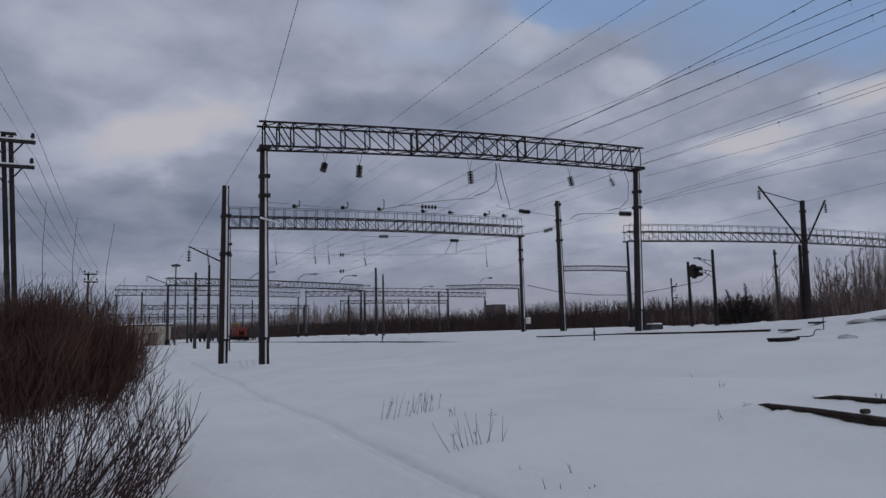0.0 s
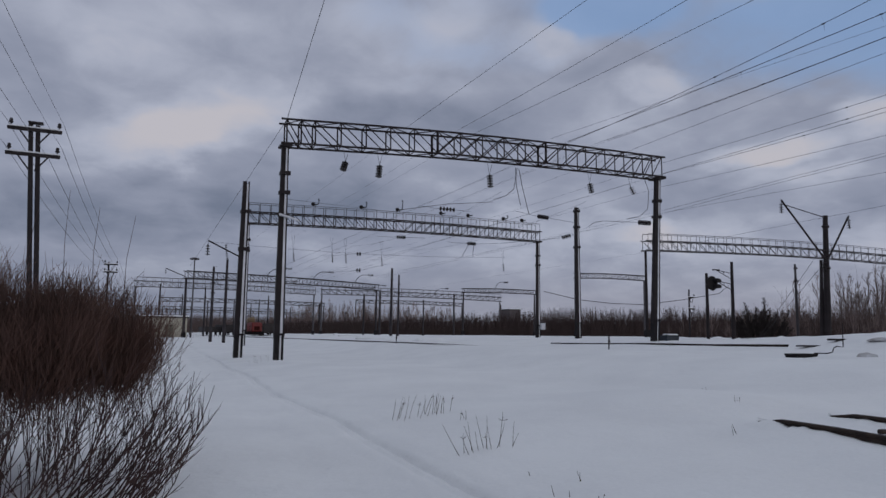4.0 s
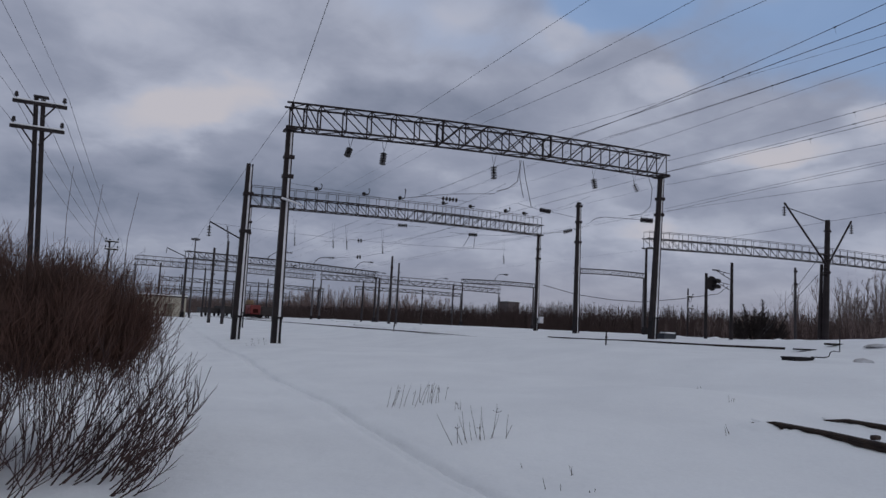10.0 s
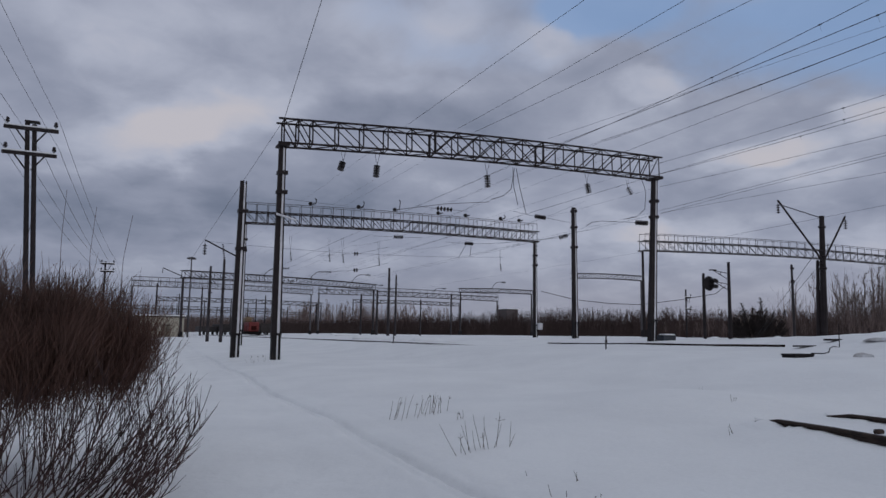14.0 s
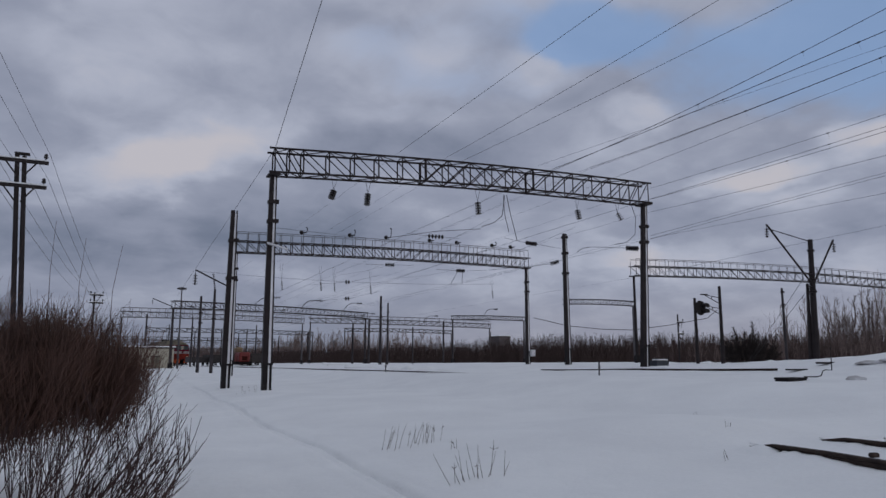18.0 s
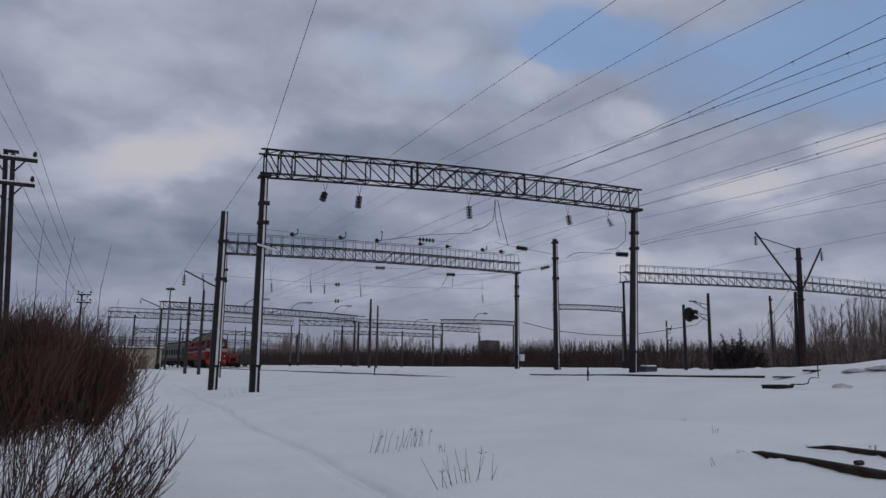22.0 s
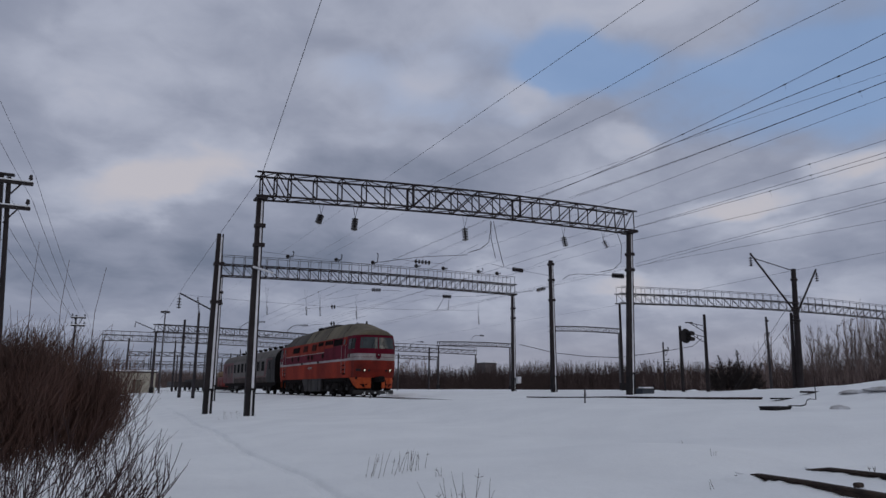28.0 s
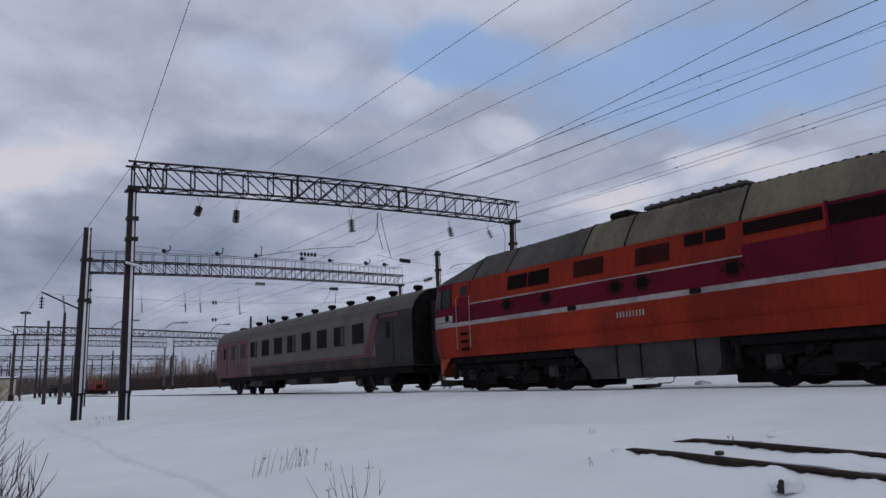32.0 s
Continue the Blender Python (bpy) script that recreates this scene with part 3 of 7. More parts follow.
gantry((2.2, 135.0, 9.0), (38.3, 150.2, 9.4), 1.0, 0.9, 24, "distant pale lattice gantry over the yard", 0.05, 0.40, metal=GALVHAZE, mast_legs=False, railing=0.7)
gantry((43.0, 161.3, 10.2), (91.0, 161.0, 9.9), 1.1, 1.0, 26, "distant pale lattice gantry over the yard", 0.06, 0.45, metal=GALVHAZE, mast_legs=False, railing=0.8)
gantry((62.4, 125.3, 9.6), (80.1, 126.8, 9.9), 0.8, 0.8, 14, "distant grey lattice gantry on slim posts", 0.05, 0.42, mast_legs=False)
gantry((10.0, 215.0, 9.4), (60.0, 222.0, 9.4), 1.1, 1.0, 18, "far pale lattice gantry over the yard", 0.07, 0.5, metal=GALVHAZE, mast_legs=False)

# the paler metal of these stands in for haze over the yard
gantry((-14.0, 300.0, 9.2), (66.0, 306.0, 9.4), 1.1, 1.0, 20, "far pale lattice gantry over the yard", 0.08, 0.5, metal=GALVHAZE, mast_legs=False)
gantry((8.0, 365.0, 9.6), (92.0, 372.0, 9.8), 1.1, 1.0, 20, "far pale lattice gantry over the yard", 0.09, 0.55, metal=GALVHAZE, mast_legs=False)
gantry((74.0, 232.0, 11.3), (112.0, 226.0, 11.0), 1.1, 1.0, 16, "far pale lattice gantry over the yard", 0.08, 0.5, metal=GALVHAZE, mast_legs=False)


def swan_bracket(x, y, z, reach, label="curved bracket with an insulator over a gantry"):
    """A pipe that rises from a gantry and curves over, with an insulator lying at its tip."""
    o = thing("swan_bracket", (x, y, z), label, "bracket", "curved brackets over the gantries")
    v, f = [], []
    tube_into(v, f, [Vector((reach * (k / 7) ** 1.3, 0, 1.5 * math.sin(math.pi / 2 * min(1, k / 5.5)))) for k in range(8)], [0.05] * 8, 5)
    new("pipe", mesh_of("pipe", v, f, STEEL)).parent = o
    bm = bmesh.new()
    e = 1.0 if reach > 0 else -1.0
    disc_string(bm, (reach, 0, 1.48), (reach + 1.0 * e, 0, 1.50), 4, 0.20)
    part("insulator", bm, GLASSY, o)


for x, y, z, reach in ((20.6, 111.2, 9.9, 3.0), (29.0, 114.9, 10.0, 2.6), (37.5, 118.6, 10.1, 2.4), (17.0, 141.2, 10.2, -2.6), (30.0, 146.7, 10.4, 2.6), (55.0, 161.2, 11.3, 3.0), (72.0, 161.1, 11.2, 3.0), (70.0, 126.0, 10.6, 2.2)):
    swan_bracket(x, y, z, reach)

o = thing("pale_conduit", (6.29, 31.15, 6.70), "short pale conduit clamped to a gantry post", "pipe")
bm = bmesh.new()
rod(bm, (-0.1, -0.1, 0.06), (0.30, -0.1, -0.02), 0.055, 8)
rod(bm, (0.30, -0.1, -0.02), (0.82, -0.1, -0.16), 0.04, 8)
part("pipe", bm, RIME, o)
bm = bmesh.new()
box(bm, (0.1, -0.05, 0.02), (0.5, 0.12, 0.14), 0.02)
part("clamp", bm, STEEL, o)

# single masts
m = mast(5.35, 35.6, 9.05, "tall dark two-legged mast with a bracket arm", 0.44, (0.05, 0.0), (5.3, 7.2))
bracket_arm(m, (-0.05, 0, 4.95), (-1.6, 0.4, 5.75))
mast(30.4, 42.2, 10.95, "dark two-legged mast with clamp collars", 0.42, (-0.05, 0.0), (6.6, 8.1, 9.3))
m = mast(36.25, 26.7, 8.56, "stout dark mast with a pair of raised arms", 0.42, (0.3, 0), (4.2, 4.9, 6.6), legs=False, mat_=STEEL)
g = ground_z(36.25, 26.7)
bracket_arm(m, (0.12, -0.05, 5.95 - g), (-3.27, 0.0, 9.16 - g), (0.29, 0, 8.45 - g), 0.055)
bracket_arm(m, (0.26, -0.05, 6.0 - g), (2.35, 0.0, 8.71 - g), None, 0.055)
for k in range(4):
    bm = bmesh.new()
    zz = 5.1 + 0.36 * k - g
    rod(bm, (0.15, -0.1, zz), (-0.42 + 0.05 * k, -0.1, zz + 0.34), 0.03, 5)
    rod(bm, (-0.42 + 0.05 * k, -0.1, zz + 0.34), (0.17, -0.1, zz + 0.36), 0.03, 5)
    part("lattice_bracket", bm, STEEL, m)
for x, y, top, w in ((8.45, 74.5, 8.0, 0.34), (9.35, 71.4, 8.5, 0.34), (33.4, 89.0, 10.2, 0.42), (32.5, 84.0, 8.9, 0.30), (42.0, 117.7, 8.9, 0.44), (40.9, 123.4, 8.4, 0.40), (39.3, 31.0, 6.25, 0.20),
                     (39.4, 91.9, 6.2, 0.24), (52, 108, 8.2, 0.34), (20.5, 190, 9, 0.36), (34, 205, 9, 0.36), (25, 175, 9, 0.34), (12, 160, 9, 0.34), (27.5, 145, 8.6, 0.34), (50, 190, 9, 0.36), (13, 125, 8.8, 0.34), (5.5, 118, 8.6, 0.34)):
    mast(x, y, top, "slim weathered concrete mast beside the tracks", w, (0, 0), (top * 0.62, top * 0.75), legs=False)
_m = random.Random(91)
for k in range(26):
    y = _m.uniform(150, 400)
    x = (0.02 + 0.34 * _m.random()) * y + _m.uniform(-4, 4)
    if abs(x - track_x(y)) > 4:
        mast(x, y, _m.uniform(7.5, 10.0), "slim weathered concrete mast far across the yard", 0.36, (0, 0), (), legs=False)
# the stout mast has a lower companion close by
mast(36.1, 26.95, 6.0, "short dark post beside a stout mast", 0.26, (0.25, 0), (), legs=False, mat_=STEEL)


o = thing("side_bracket", (8.2, 105.6, 9.0), "sloping bracket arm at the end of a far gantry", "bracket")
bracket_arm(o, (0, 0, 0), (-2.7, 0.0, 1.1), None, 0.06)


def signal_post():
    x, y = 39.3, 38.5
    z = ground_z(x, y)
    owner = thing("railway_signal", (x, y, z), "dark signal mast with a round backing shield and hooded lamps", "signal")
    bm = bmesh.new()
    rod(bm, (0, 0, -0.3), (0, 0, 6.2 - z), 0.13, 10, 0.10)
    part("post", bm, STEEL, owner)
    bm = bmesh.new()
    c = Vector((0.42, -0.12, 5.47 - z))
    lathe(bm, [(0.52, -0.03), (0.55, 0.0), (0.52, 0.03)], 24, tuple(c), "Y")
    sh = part("shield", bm, PLINTH, owner, "round black backing shield")
    for dz in (0.2, -0.22):
        bm = bmesh.new()
        lathe(bm, [(0.16, -0.42), (0.17, -0.1), (0.17, 0.0)], 14, (c.x + 0.22, c.y, c.z + dz), "Y")
        box(bm, (c.x + 0.45, c.y - 0.15, c.z + dz), (0.42, 0.34, 0.26), 0.06)
        part("lamp_hood", bm, PLINTH, sh)


signal_post()
m = mast(45.65, 42.0, 7.7, "dark telegraph post with lattice brackets", 0.34, (0.05, 0), (), legs=False, mat_=STEEL)
for z in (4.55, 5.45):
    bm = bmesh.new()
    rod(bm, (0, 0, z - 0.5), (-1.2, 0.5, z + 0.25), 0.03, 5)
    rod(bm, (0, 0, z), (-1.2, 0.5, z + 0.25), 0.03, 5)
    rod(bm, (-0.6, 0.25, z - 0.1), (-0.6, 0.25, z + 0.12), 0.03, 5)
    rod(bm, (-1.5, 0.6, z + 0.27), (-0.9, 0.4, z + 0.27), 0.05, 6)
    part("bracket", bm, STEEL, m)


def utility_pole(x, y, top, arms, label, double=True, length=1.8, lean=0.0):
    z = ground_z(x, y)
    owner = thing("utility_pole", (x, y, z), label, "utility pole", "utility poles")
    for k, dx in enumerate((0.03, 0.27) if double else (0.0,)):
        bm = bmesh.new()
        rod(bm, (dx * 0.9 + lean, 0, -0.3), (dx, 0, top - z - 0.06 * k), 0.10, 10, 0.08)
        part("pole", bm, TARRED, owner)
    if double:
        bm = bmesh.new()
        box(bm, (0.2, 0, top - z + 0.03), (0.5, 0.3, 0.06), 0.01)
        part("cap", bm, TARRED, owner)
    for za in arms:
        bm = bmesh.new()
        box(bm, (0.2, -0.14, za - z), (length, 0.12, 0.13), 0.015)
        arm = part("crossarm", bm, TARRED, owner)
        bm = bmesh.new()
        box(bm, (0.2, -0.15, za - z + 0.085), (length - 0.02, 0.13, 0.05), 0.02)
        part("snow_cap", bm, SNOW, arm, "thin ridge of snow")
        for s in (-1, 1):
            bm = bmesh.new()
            rod(bm, (0.2 + s * length * 0.28, -0.16, za - z - 0.05), (0.2 + s * 0.08, -0.14, za - z - 0.62), 0.03, 5)
            part("brace", bm, TARRED, arm)
            bm = bmesh.new()
            lathe(bm, [(0.02, 0), (0.02, 0.10), (0.07, 0.12), (0.08, 0.18), (0.05, 0.20), (0.07, 0.24), (0.04, 0.30)], 10, (0.2 + s * length * 0.44, -0.14, za - z + 0.06))
            part("insulator", bm, GLASSY, arm, "dark pin insulator")
    return owner


utility_pole(-3.54, 29.8, 9.25, (8.98, 8.02), "tarred double utility pole with two snow-dusted crossarms", lean=0.6)
utility_pole(-1.3, 75.0, 8.0, (7.75, 7.0), "distant tarred utility pole with two crossarms", False, 1.2)
utility_pole(58.5, 60.0, 6.8, (5.9, 4.6), "slim tarred utility pole with two short crossarms", False, 0.9)
utility_pole(1.0, 140.0, 8.2, (7.9, 7.2), "distant tarred utility pole with two crossarms", False)


def lamp_mast():
    x, y = 10.5, 119.5
    z = ground_z(x, y)
    owner = thing("lighting_mast", (x, y, z), "tall thin lighting mast with a ring of lamps", "lamp post")
    bm = bmesh.new()
    rod(bm, (0, 0, -0.3), (0, 0, 13.2 - z), 0.16, 8, 0.09)
    part("pole", bm, GALVHAZE, owner)
    for k in range(6):
        a = k * math.pi / 3
        bm = bmesh.new()
        rod(bm, (0, 0, 13.15 - z), (math.cos(a) * 0.45, math.sin(a) * 0.45, 13.1 - z), 0.05, 5)
        box(bm, (math.cos(a) * 0.55, math.sin(a) * 0.55, 12.95 - z), (0.32, 0.32, 0.28), 0.05)
        part("lamp_arm", bm, GALVHAZE, owner)


lamp_mast()


# ---- wires ----
def wire(points, r=0.012, label="thin dark overhead wire", sag=0.0, name="overhead_wire"):
    """A wire through the points, sagging between them."""
    vs, fs = [], []
    pts = []
    for a, b in zip(points, points[1:]):
        a, b = Vector(a), Vector(b)
        n = 14 if sag else 2
        for i in range(n):
            s = i / n
            p = a.lerp(b, s)
            p.z -= sag * 4 * s * (1 - s)
            pts.append(p)
    pts.append(Vector(points[-1]))
    tube_into(vs, fs, pts, [r] * len(pts), 4)
    ob = new(name, mesh_of(name, vs, fs, WIRE))
    return tagged(ob, label, "wire", "overhead wires")


# along the tracks: across, height at the first gantry, height nearer the viewer and how far along that is
for x, r, z0, rise, bend in ((12.20, 0.0078, 11.57, 0.0038, 0.0), (14.89, 0.0078, 11.73, -0.0195, 0.00083), (15.76, 0.0078, 11.64, -0.0409, 0.00047), (20.78, 0.0117, 11.57, -0.0068, 0.00238),
                             (21.30, 0.0140, 11.89, -0.0169, 0.00065), (23.64, 0.0117, 12.22, -0.0373, 0.00159), (23.80, 0.0094, 12.20, -0.0293, 0.00141), (25.13, 0.0094, 11.74, 0.0306, -0.00045),
                             (27.84, 0.0101, 11.46, -0.0133, 0.00105), (27.84, 0.0109, 10.83, 0.0036, 0.00047), (27.95, 0.0109, 10.85, -0.0192, 0.00117), (27.84, 0.0094, 10.08, -0.0347, 0.00096),
                             (27.83, 0.0086, 8.69, 0.0336, -0.0003), (27.83, 0.0086, 8.50, 0.0477, -0.00098), (27.83, 0.0078, 8.54, -0.0207, 0.0), (27.83, 0.0070, 6.46, 0.0374, 0.0)):
    near = [z0 + rise * u + bend * u * u for u in range(0, 25, 2)]
    pts = [(x, 30.3 - 2 * k, z) for k, z in enumerate(near)]
    tip = pts[-1]
    fall = (near[-1] - near[-2]) / 2
    pts = [(x, tip[1] - 40, tip[2] + fall * 40)] + pts[::-1] + [(x, 56, z0 - 0.3), (x, 150, z0 - 1.6)]
    w = wire(pts[:-2], r, sag=0.0)
    wire(pts[-3:], r * 0.5, sag=0.0)
    for uc in (9.0 + (x * 7.3) % 3, 15.0 + (x * 3.1) % 4) if r > 0.0098 else ():
        bm = bmesh.new()
        box(bm, (x, 30.3 - uc, z0 + rise * uc + bend * uc * uc), (0.04, 0.11, 0.05), 0.01)
        part("clamp", bm, WIRE, w)
        bm = bmesh.new()
        rod(bm, (x, 30.3 - uc, z0 + rise * uc + bend * uc * uc), (x, 30.25 - uc, z0 + rise * uc + bend * uc * uc - 0.25), 0.003, 4)
        part("tail", bm, WIRE, w)
wire([(20.17, 30.30, 11.88), (31.53, 10.50, 15.51), (38.34, -1.38, 17.70)], 0.006)
wire([(6.44, 31.4, 11.26), (6.44, 4.0, 25.0)], 0.012)
wire([(6.44, 31.4, 11.26), (6.2, 75.0, 8.0)], 0.010)


# ---- what hangs from the gantries ----
def hanging(top, a, b, count, label="string of dark porcelain disc insulators on a wire", r=0.17):
    """A string from a to b, with the wire that carries it from top."""
    o = thing("insulator_string", top, label, "insulator", "hanging insulators")
    t = Vector(top)
    bm = bmesh.new()
    disc_string(bm, Vector(a) - t, Vector(b) - t, count, r)
    part("disc_insulator", bm, GLASSY, o)
    bm = bmesh.new()
    for dx in (-0.16, 0.16):
        rod(bm, (dx, 0, 0.02), Vector(a) - t, 0.010, 4)
    part("hanger", bm, WIRE, o)


for x, y, z0, z1, lean in ((9.25, 31.2, 9.55, 9.10, -0.16), (10.9, 31.05, 9.55, 8.92, -0.08), (16.67, 30.6, 9.62, 8.93, 0.0), (22.6, 30.2, 9.70, 9.15, 0.06), (25.2, 30.0, 9.72, 9.30, 0.18)):
    f = (x - 6.42) / 20.58
    hanging((x, y, 10.05 + 0.33 * f + 0.12), (x, y, z0), (x + lean, y - 0.1, z1), 5 if z0 - z1 > 0.5 else 4)


def strain(a, b, count=5, r=0.16, ends=(None, None)):
    """A lying string of insulators in a cross-wire."""
    o = thing("insulator_string", a, "lying string of dark porcelain insulators in a cross wire", "insulator", "strain insulators")
    t = Vector(a)
    bm = bmesh.new()
    disc_string(bm, (0, 0, 0), Vector(b) - t, count, r)
    part("disc_insulator", bm, GLASSY, o)
    for e, p in zip(ends, (a, b)):
        if e:
            bm = bmesh.new()
            rod(bm, Vector(p) - t, Vector(e) - t, 0.012, 4)
            part("cross_wire", bm, WIRE, o)


strain((22.61, 50, 11.43), (24.07, 50, 11.44), 5, 0.20, ((20.8, 50, 11.5), (25.5, 50, 11.45)))
strain((26.79, 42, 9.98), (27.72, 42, 9.93), 6, 0.17, ((25.0, 42, 10.2), (30.3, 42.1, 9.75)))
strain((29.7, 43.2, 8.75), (30.35, 43.0, 8.95), 5, 0.17, ((26.0, 46, 8.4), (30.42, 42.3, 9.0)))
strain((26.02, 30.4, 7.86), (26.75, 30.2, 7.84), 6, 0.16, ((24.1, 31, 7.87), (27.0, 29.9, 7.82)))
strain((21.33, 56.0, 9.75), (22.2, 56.0, 9.78), 5, 0.18, ((19.5, 56, 9.7), (24, 55.9, 9.85)))
strain((27.91, 55.4, 9.55), (28.78, 55.4, 9.57), 5, 0.18, ((26, 55.4, 9.55), (31, 55.3, 9.75)))
wire([(28.1, 55.4, 9.5), (27.4, 55.4, 8.3)], 0.02, "short dark jumper wire")
wire([(28.6, 55.4, 9.5), (28.5, 55.4, 8.3)], 0.02, "short dark jumper wire")
# jumper loops under the first gantry
for pts in ([(18.3, 30.6, 10.15), (18.1, 30.6, 9.0), (17.6, 30.6, 8.6), (16.9, 30.6, 8.35)], [(18.2, 30.6, 10.15), (18.25, 30.6, 9.2), (18.5, 30.6, 8.2)], [(18.4, 30.6, 10.15), (18.6, 30.6, 9.2), (19.0, 30.6, 7.8)],
            [(26.2, 30.0, 10.3), (26.5, 30.0, 9.6), (26.4, 30.0, 8.6), (25.8, 30.0, 8.1), (24.9, 30.0, 7.9)], [(23.1, 31, 7.49), (23.5, 31, 7.75), (24.1, 31, 7.87)], [(17.0, 44, 9.9), (19.5, 42, 10.2), (22.0, 40, 10.25)]):
    wire(pts, 0.016, "dark slack jumper wire")
# the cross-span behind the second gantry, with its droppers
wire([(8.5, 80, 11.2), (46.0, 80, 11.6)], 0.014, "thin cross-span wire over the yard", 0.5)
for x, z in ((17.79, 10.0), (22.39, 10.15), (24.05, 10.14), (28.62, 10.0), (45.69, 10.19)):
    hanging((x - 0.1, 80, 12.6), (x, 80, z + 0.55), (x + 0.10, 80, z - 0.5), 9, r=0.135)
for x, z in ((25.35, 10.82), (25.35, 8.84)):
    strain((x, 80, z), (x + 0.62, 80, z + 0.04), 2, 0.28, ((x - 4.0, 80, z - 0.5), (x + 4.5, 80, z + 1.1)))
# one stands up on a mast
strain((9.33, 71.4, 8.5), (9.12, 71.4, 10.0), 7, 0.13)
wire([(6.5, 31.4, 7.55), (22.0, 56.0, 11.9)], 0.012)
# running wires over the tracks, each with a messenger above and droppers between
for x in (17.3, 22.6):
    for y0, y1 in ((30.4, 55.5), (55.5, 113), (113, 160)):
        wire([(x, y0, rail_z(y0) + 6.1), (x, y1, rail_z(y1) + 6.1)], 0.006)
        wire([(x, y0, rail_z(y0) + 7.7), (x, y1, rail_z(y1) + 7.7)], 0.006, sag=0.6)
# the utility line on the left: towards the viewer's left shoulder and away
for dx, z in ((-0.75, 9.3), (1.15, 9.3), (-0.75, 8.35), (1.15, 8.35), (0.75, 7.9)):
    wire([(-3.55 + dx, 29.7, z), (-5.6 + dx, -8.0, z + 1.0)], 0.006, sag=0.35)
    wire([(-3.55 + dx, 29.7, z), (-1.3 + dx * 0.8, 75.0, z - 1.2)], 0.010, sag=0.5)
    wire([(-1.3 + dx * 0.8, 75.0, z - 1.2), (1.0 + dx * 0.8, 140.0, z - 1.1)], 0.012, sag=0.7)
# low cable between the far posts, and guys
wire([(35.7, 54.8, 5.5), (38.15, 53.0, 4.75), (41.5, 52.3, 4.47), (44.8, 51.8, 4.44), (48.8, 51.0, 4.98), (52.9, 50.3, 5.7), (53.9, 50.0, 6.5)], 0.03, "drooping dark cable between masts")
for a, b in (((36.0, 26.9, 6.3), (41.2, 35.6, 1.6)), ((36.0, 26.9, 5.4), (40.3, 34.6, 1.6))):
    wire([a, b], 0.014, "taut thin dark guy wire")


# ---- near track and line-side clutter ----
def rail_piece(points, top, name="rail", parent=None, worn=None):
    """A rail of railway section along points (x, y); top: height of its head."""
    prof = [(-0.066, 0), (0.066, 0), (0.066, 0.012), (0.012, 0.03), (0.012, 0.125), (0.036, 0.14), (0.036, 0.165), (0.028, 0.172), (-0.028, 0.172), (-0.036, 0.165), (-0.036, 0.14), (-0.012, 0.125), (-0.012, 0.03), (-0.066, 0.012)]
    bm = bmesh.new()
    rings = []
    n = len(points)
    for i, (x, y) in enumerate(points):
        a, b = Vector(points[max(i - 1, 0)]), Vector(points[min(i + 1, n - 1)])
        d = (b - a).normalized()
        zt = top(y) if callable(top) else top
        rings.append([bm.verts.new((x + d.y * u, y - d.x * u, zt - 0.172 + v)) for u, v in prof])
    m = len(prof)
    for p, q in zip(rings, rings[1:]):
        for i in range(m):
            bm.faces.new((p[i], p[(i + 1) % m], q[(i + 1) % m], q[i]))
    bm.faces.new(rings[0])
    bm.faces.new(rings[-1])
    return part(name, bm, RUST, parent)


def snow_bank(points, side, owner, seed, low=0.448, high=0.548):
    """Drifted snow against one flank of a rail, with a ragged upper edge."""
    bm = bmesh.new()
    rows = []
    fine = []
    for (xa, ya), (xb, yb) in zip(points, points[1:]):
        for k in range(12):
            fine.append((xa + (xb - xa) * k / 12, ya + (yb - ya) * k / 12))
    for x, y in fine:
        n = noise.noise(Vector((y * 1.1, seed, 0.0))) + 0.6 * noise.noise(Vector((y * 3.7, seed, 4.0))) + 0.25 * noise.noise(Vector((y * 13.0, seed, 9.0)))
        top = low + (high - low) * min(1.0, max(0.0, 0.42 + 0.75 * n))
        rows.append([bm.verts.new((x + side * u, y, z)) for u, z in ((0.013, top - 0.02), (0.016, top), (0.05, top - 0.004), (0.12, 0.5 * (top + low)), (0.26, low - 0.02), (0.42, low - 0.12))])
    for p, q in zip(rows, rows[1:]):
        for i in range(len(p) - 1):
            bm.faces.new((p[i], p[i + 1], q[i + 1], q[i]))
    part("snow_bank", bm, SNOW, owner, "ragged snow drifted against a rail", smooth=True)


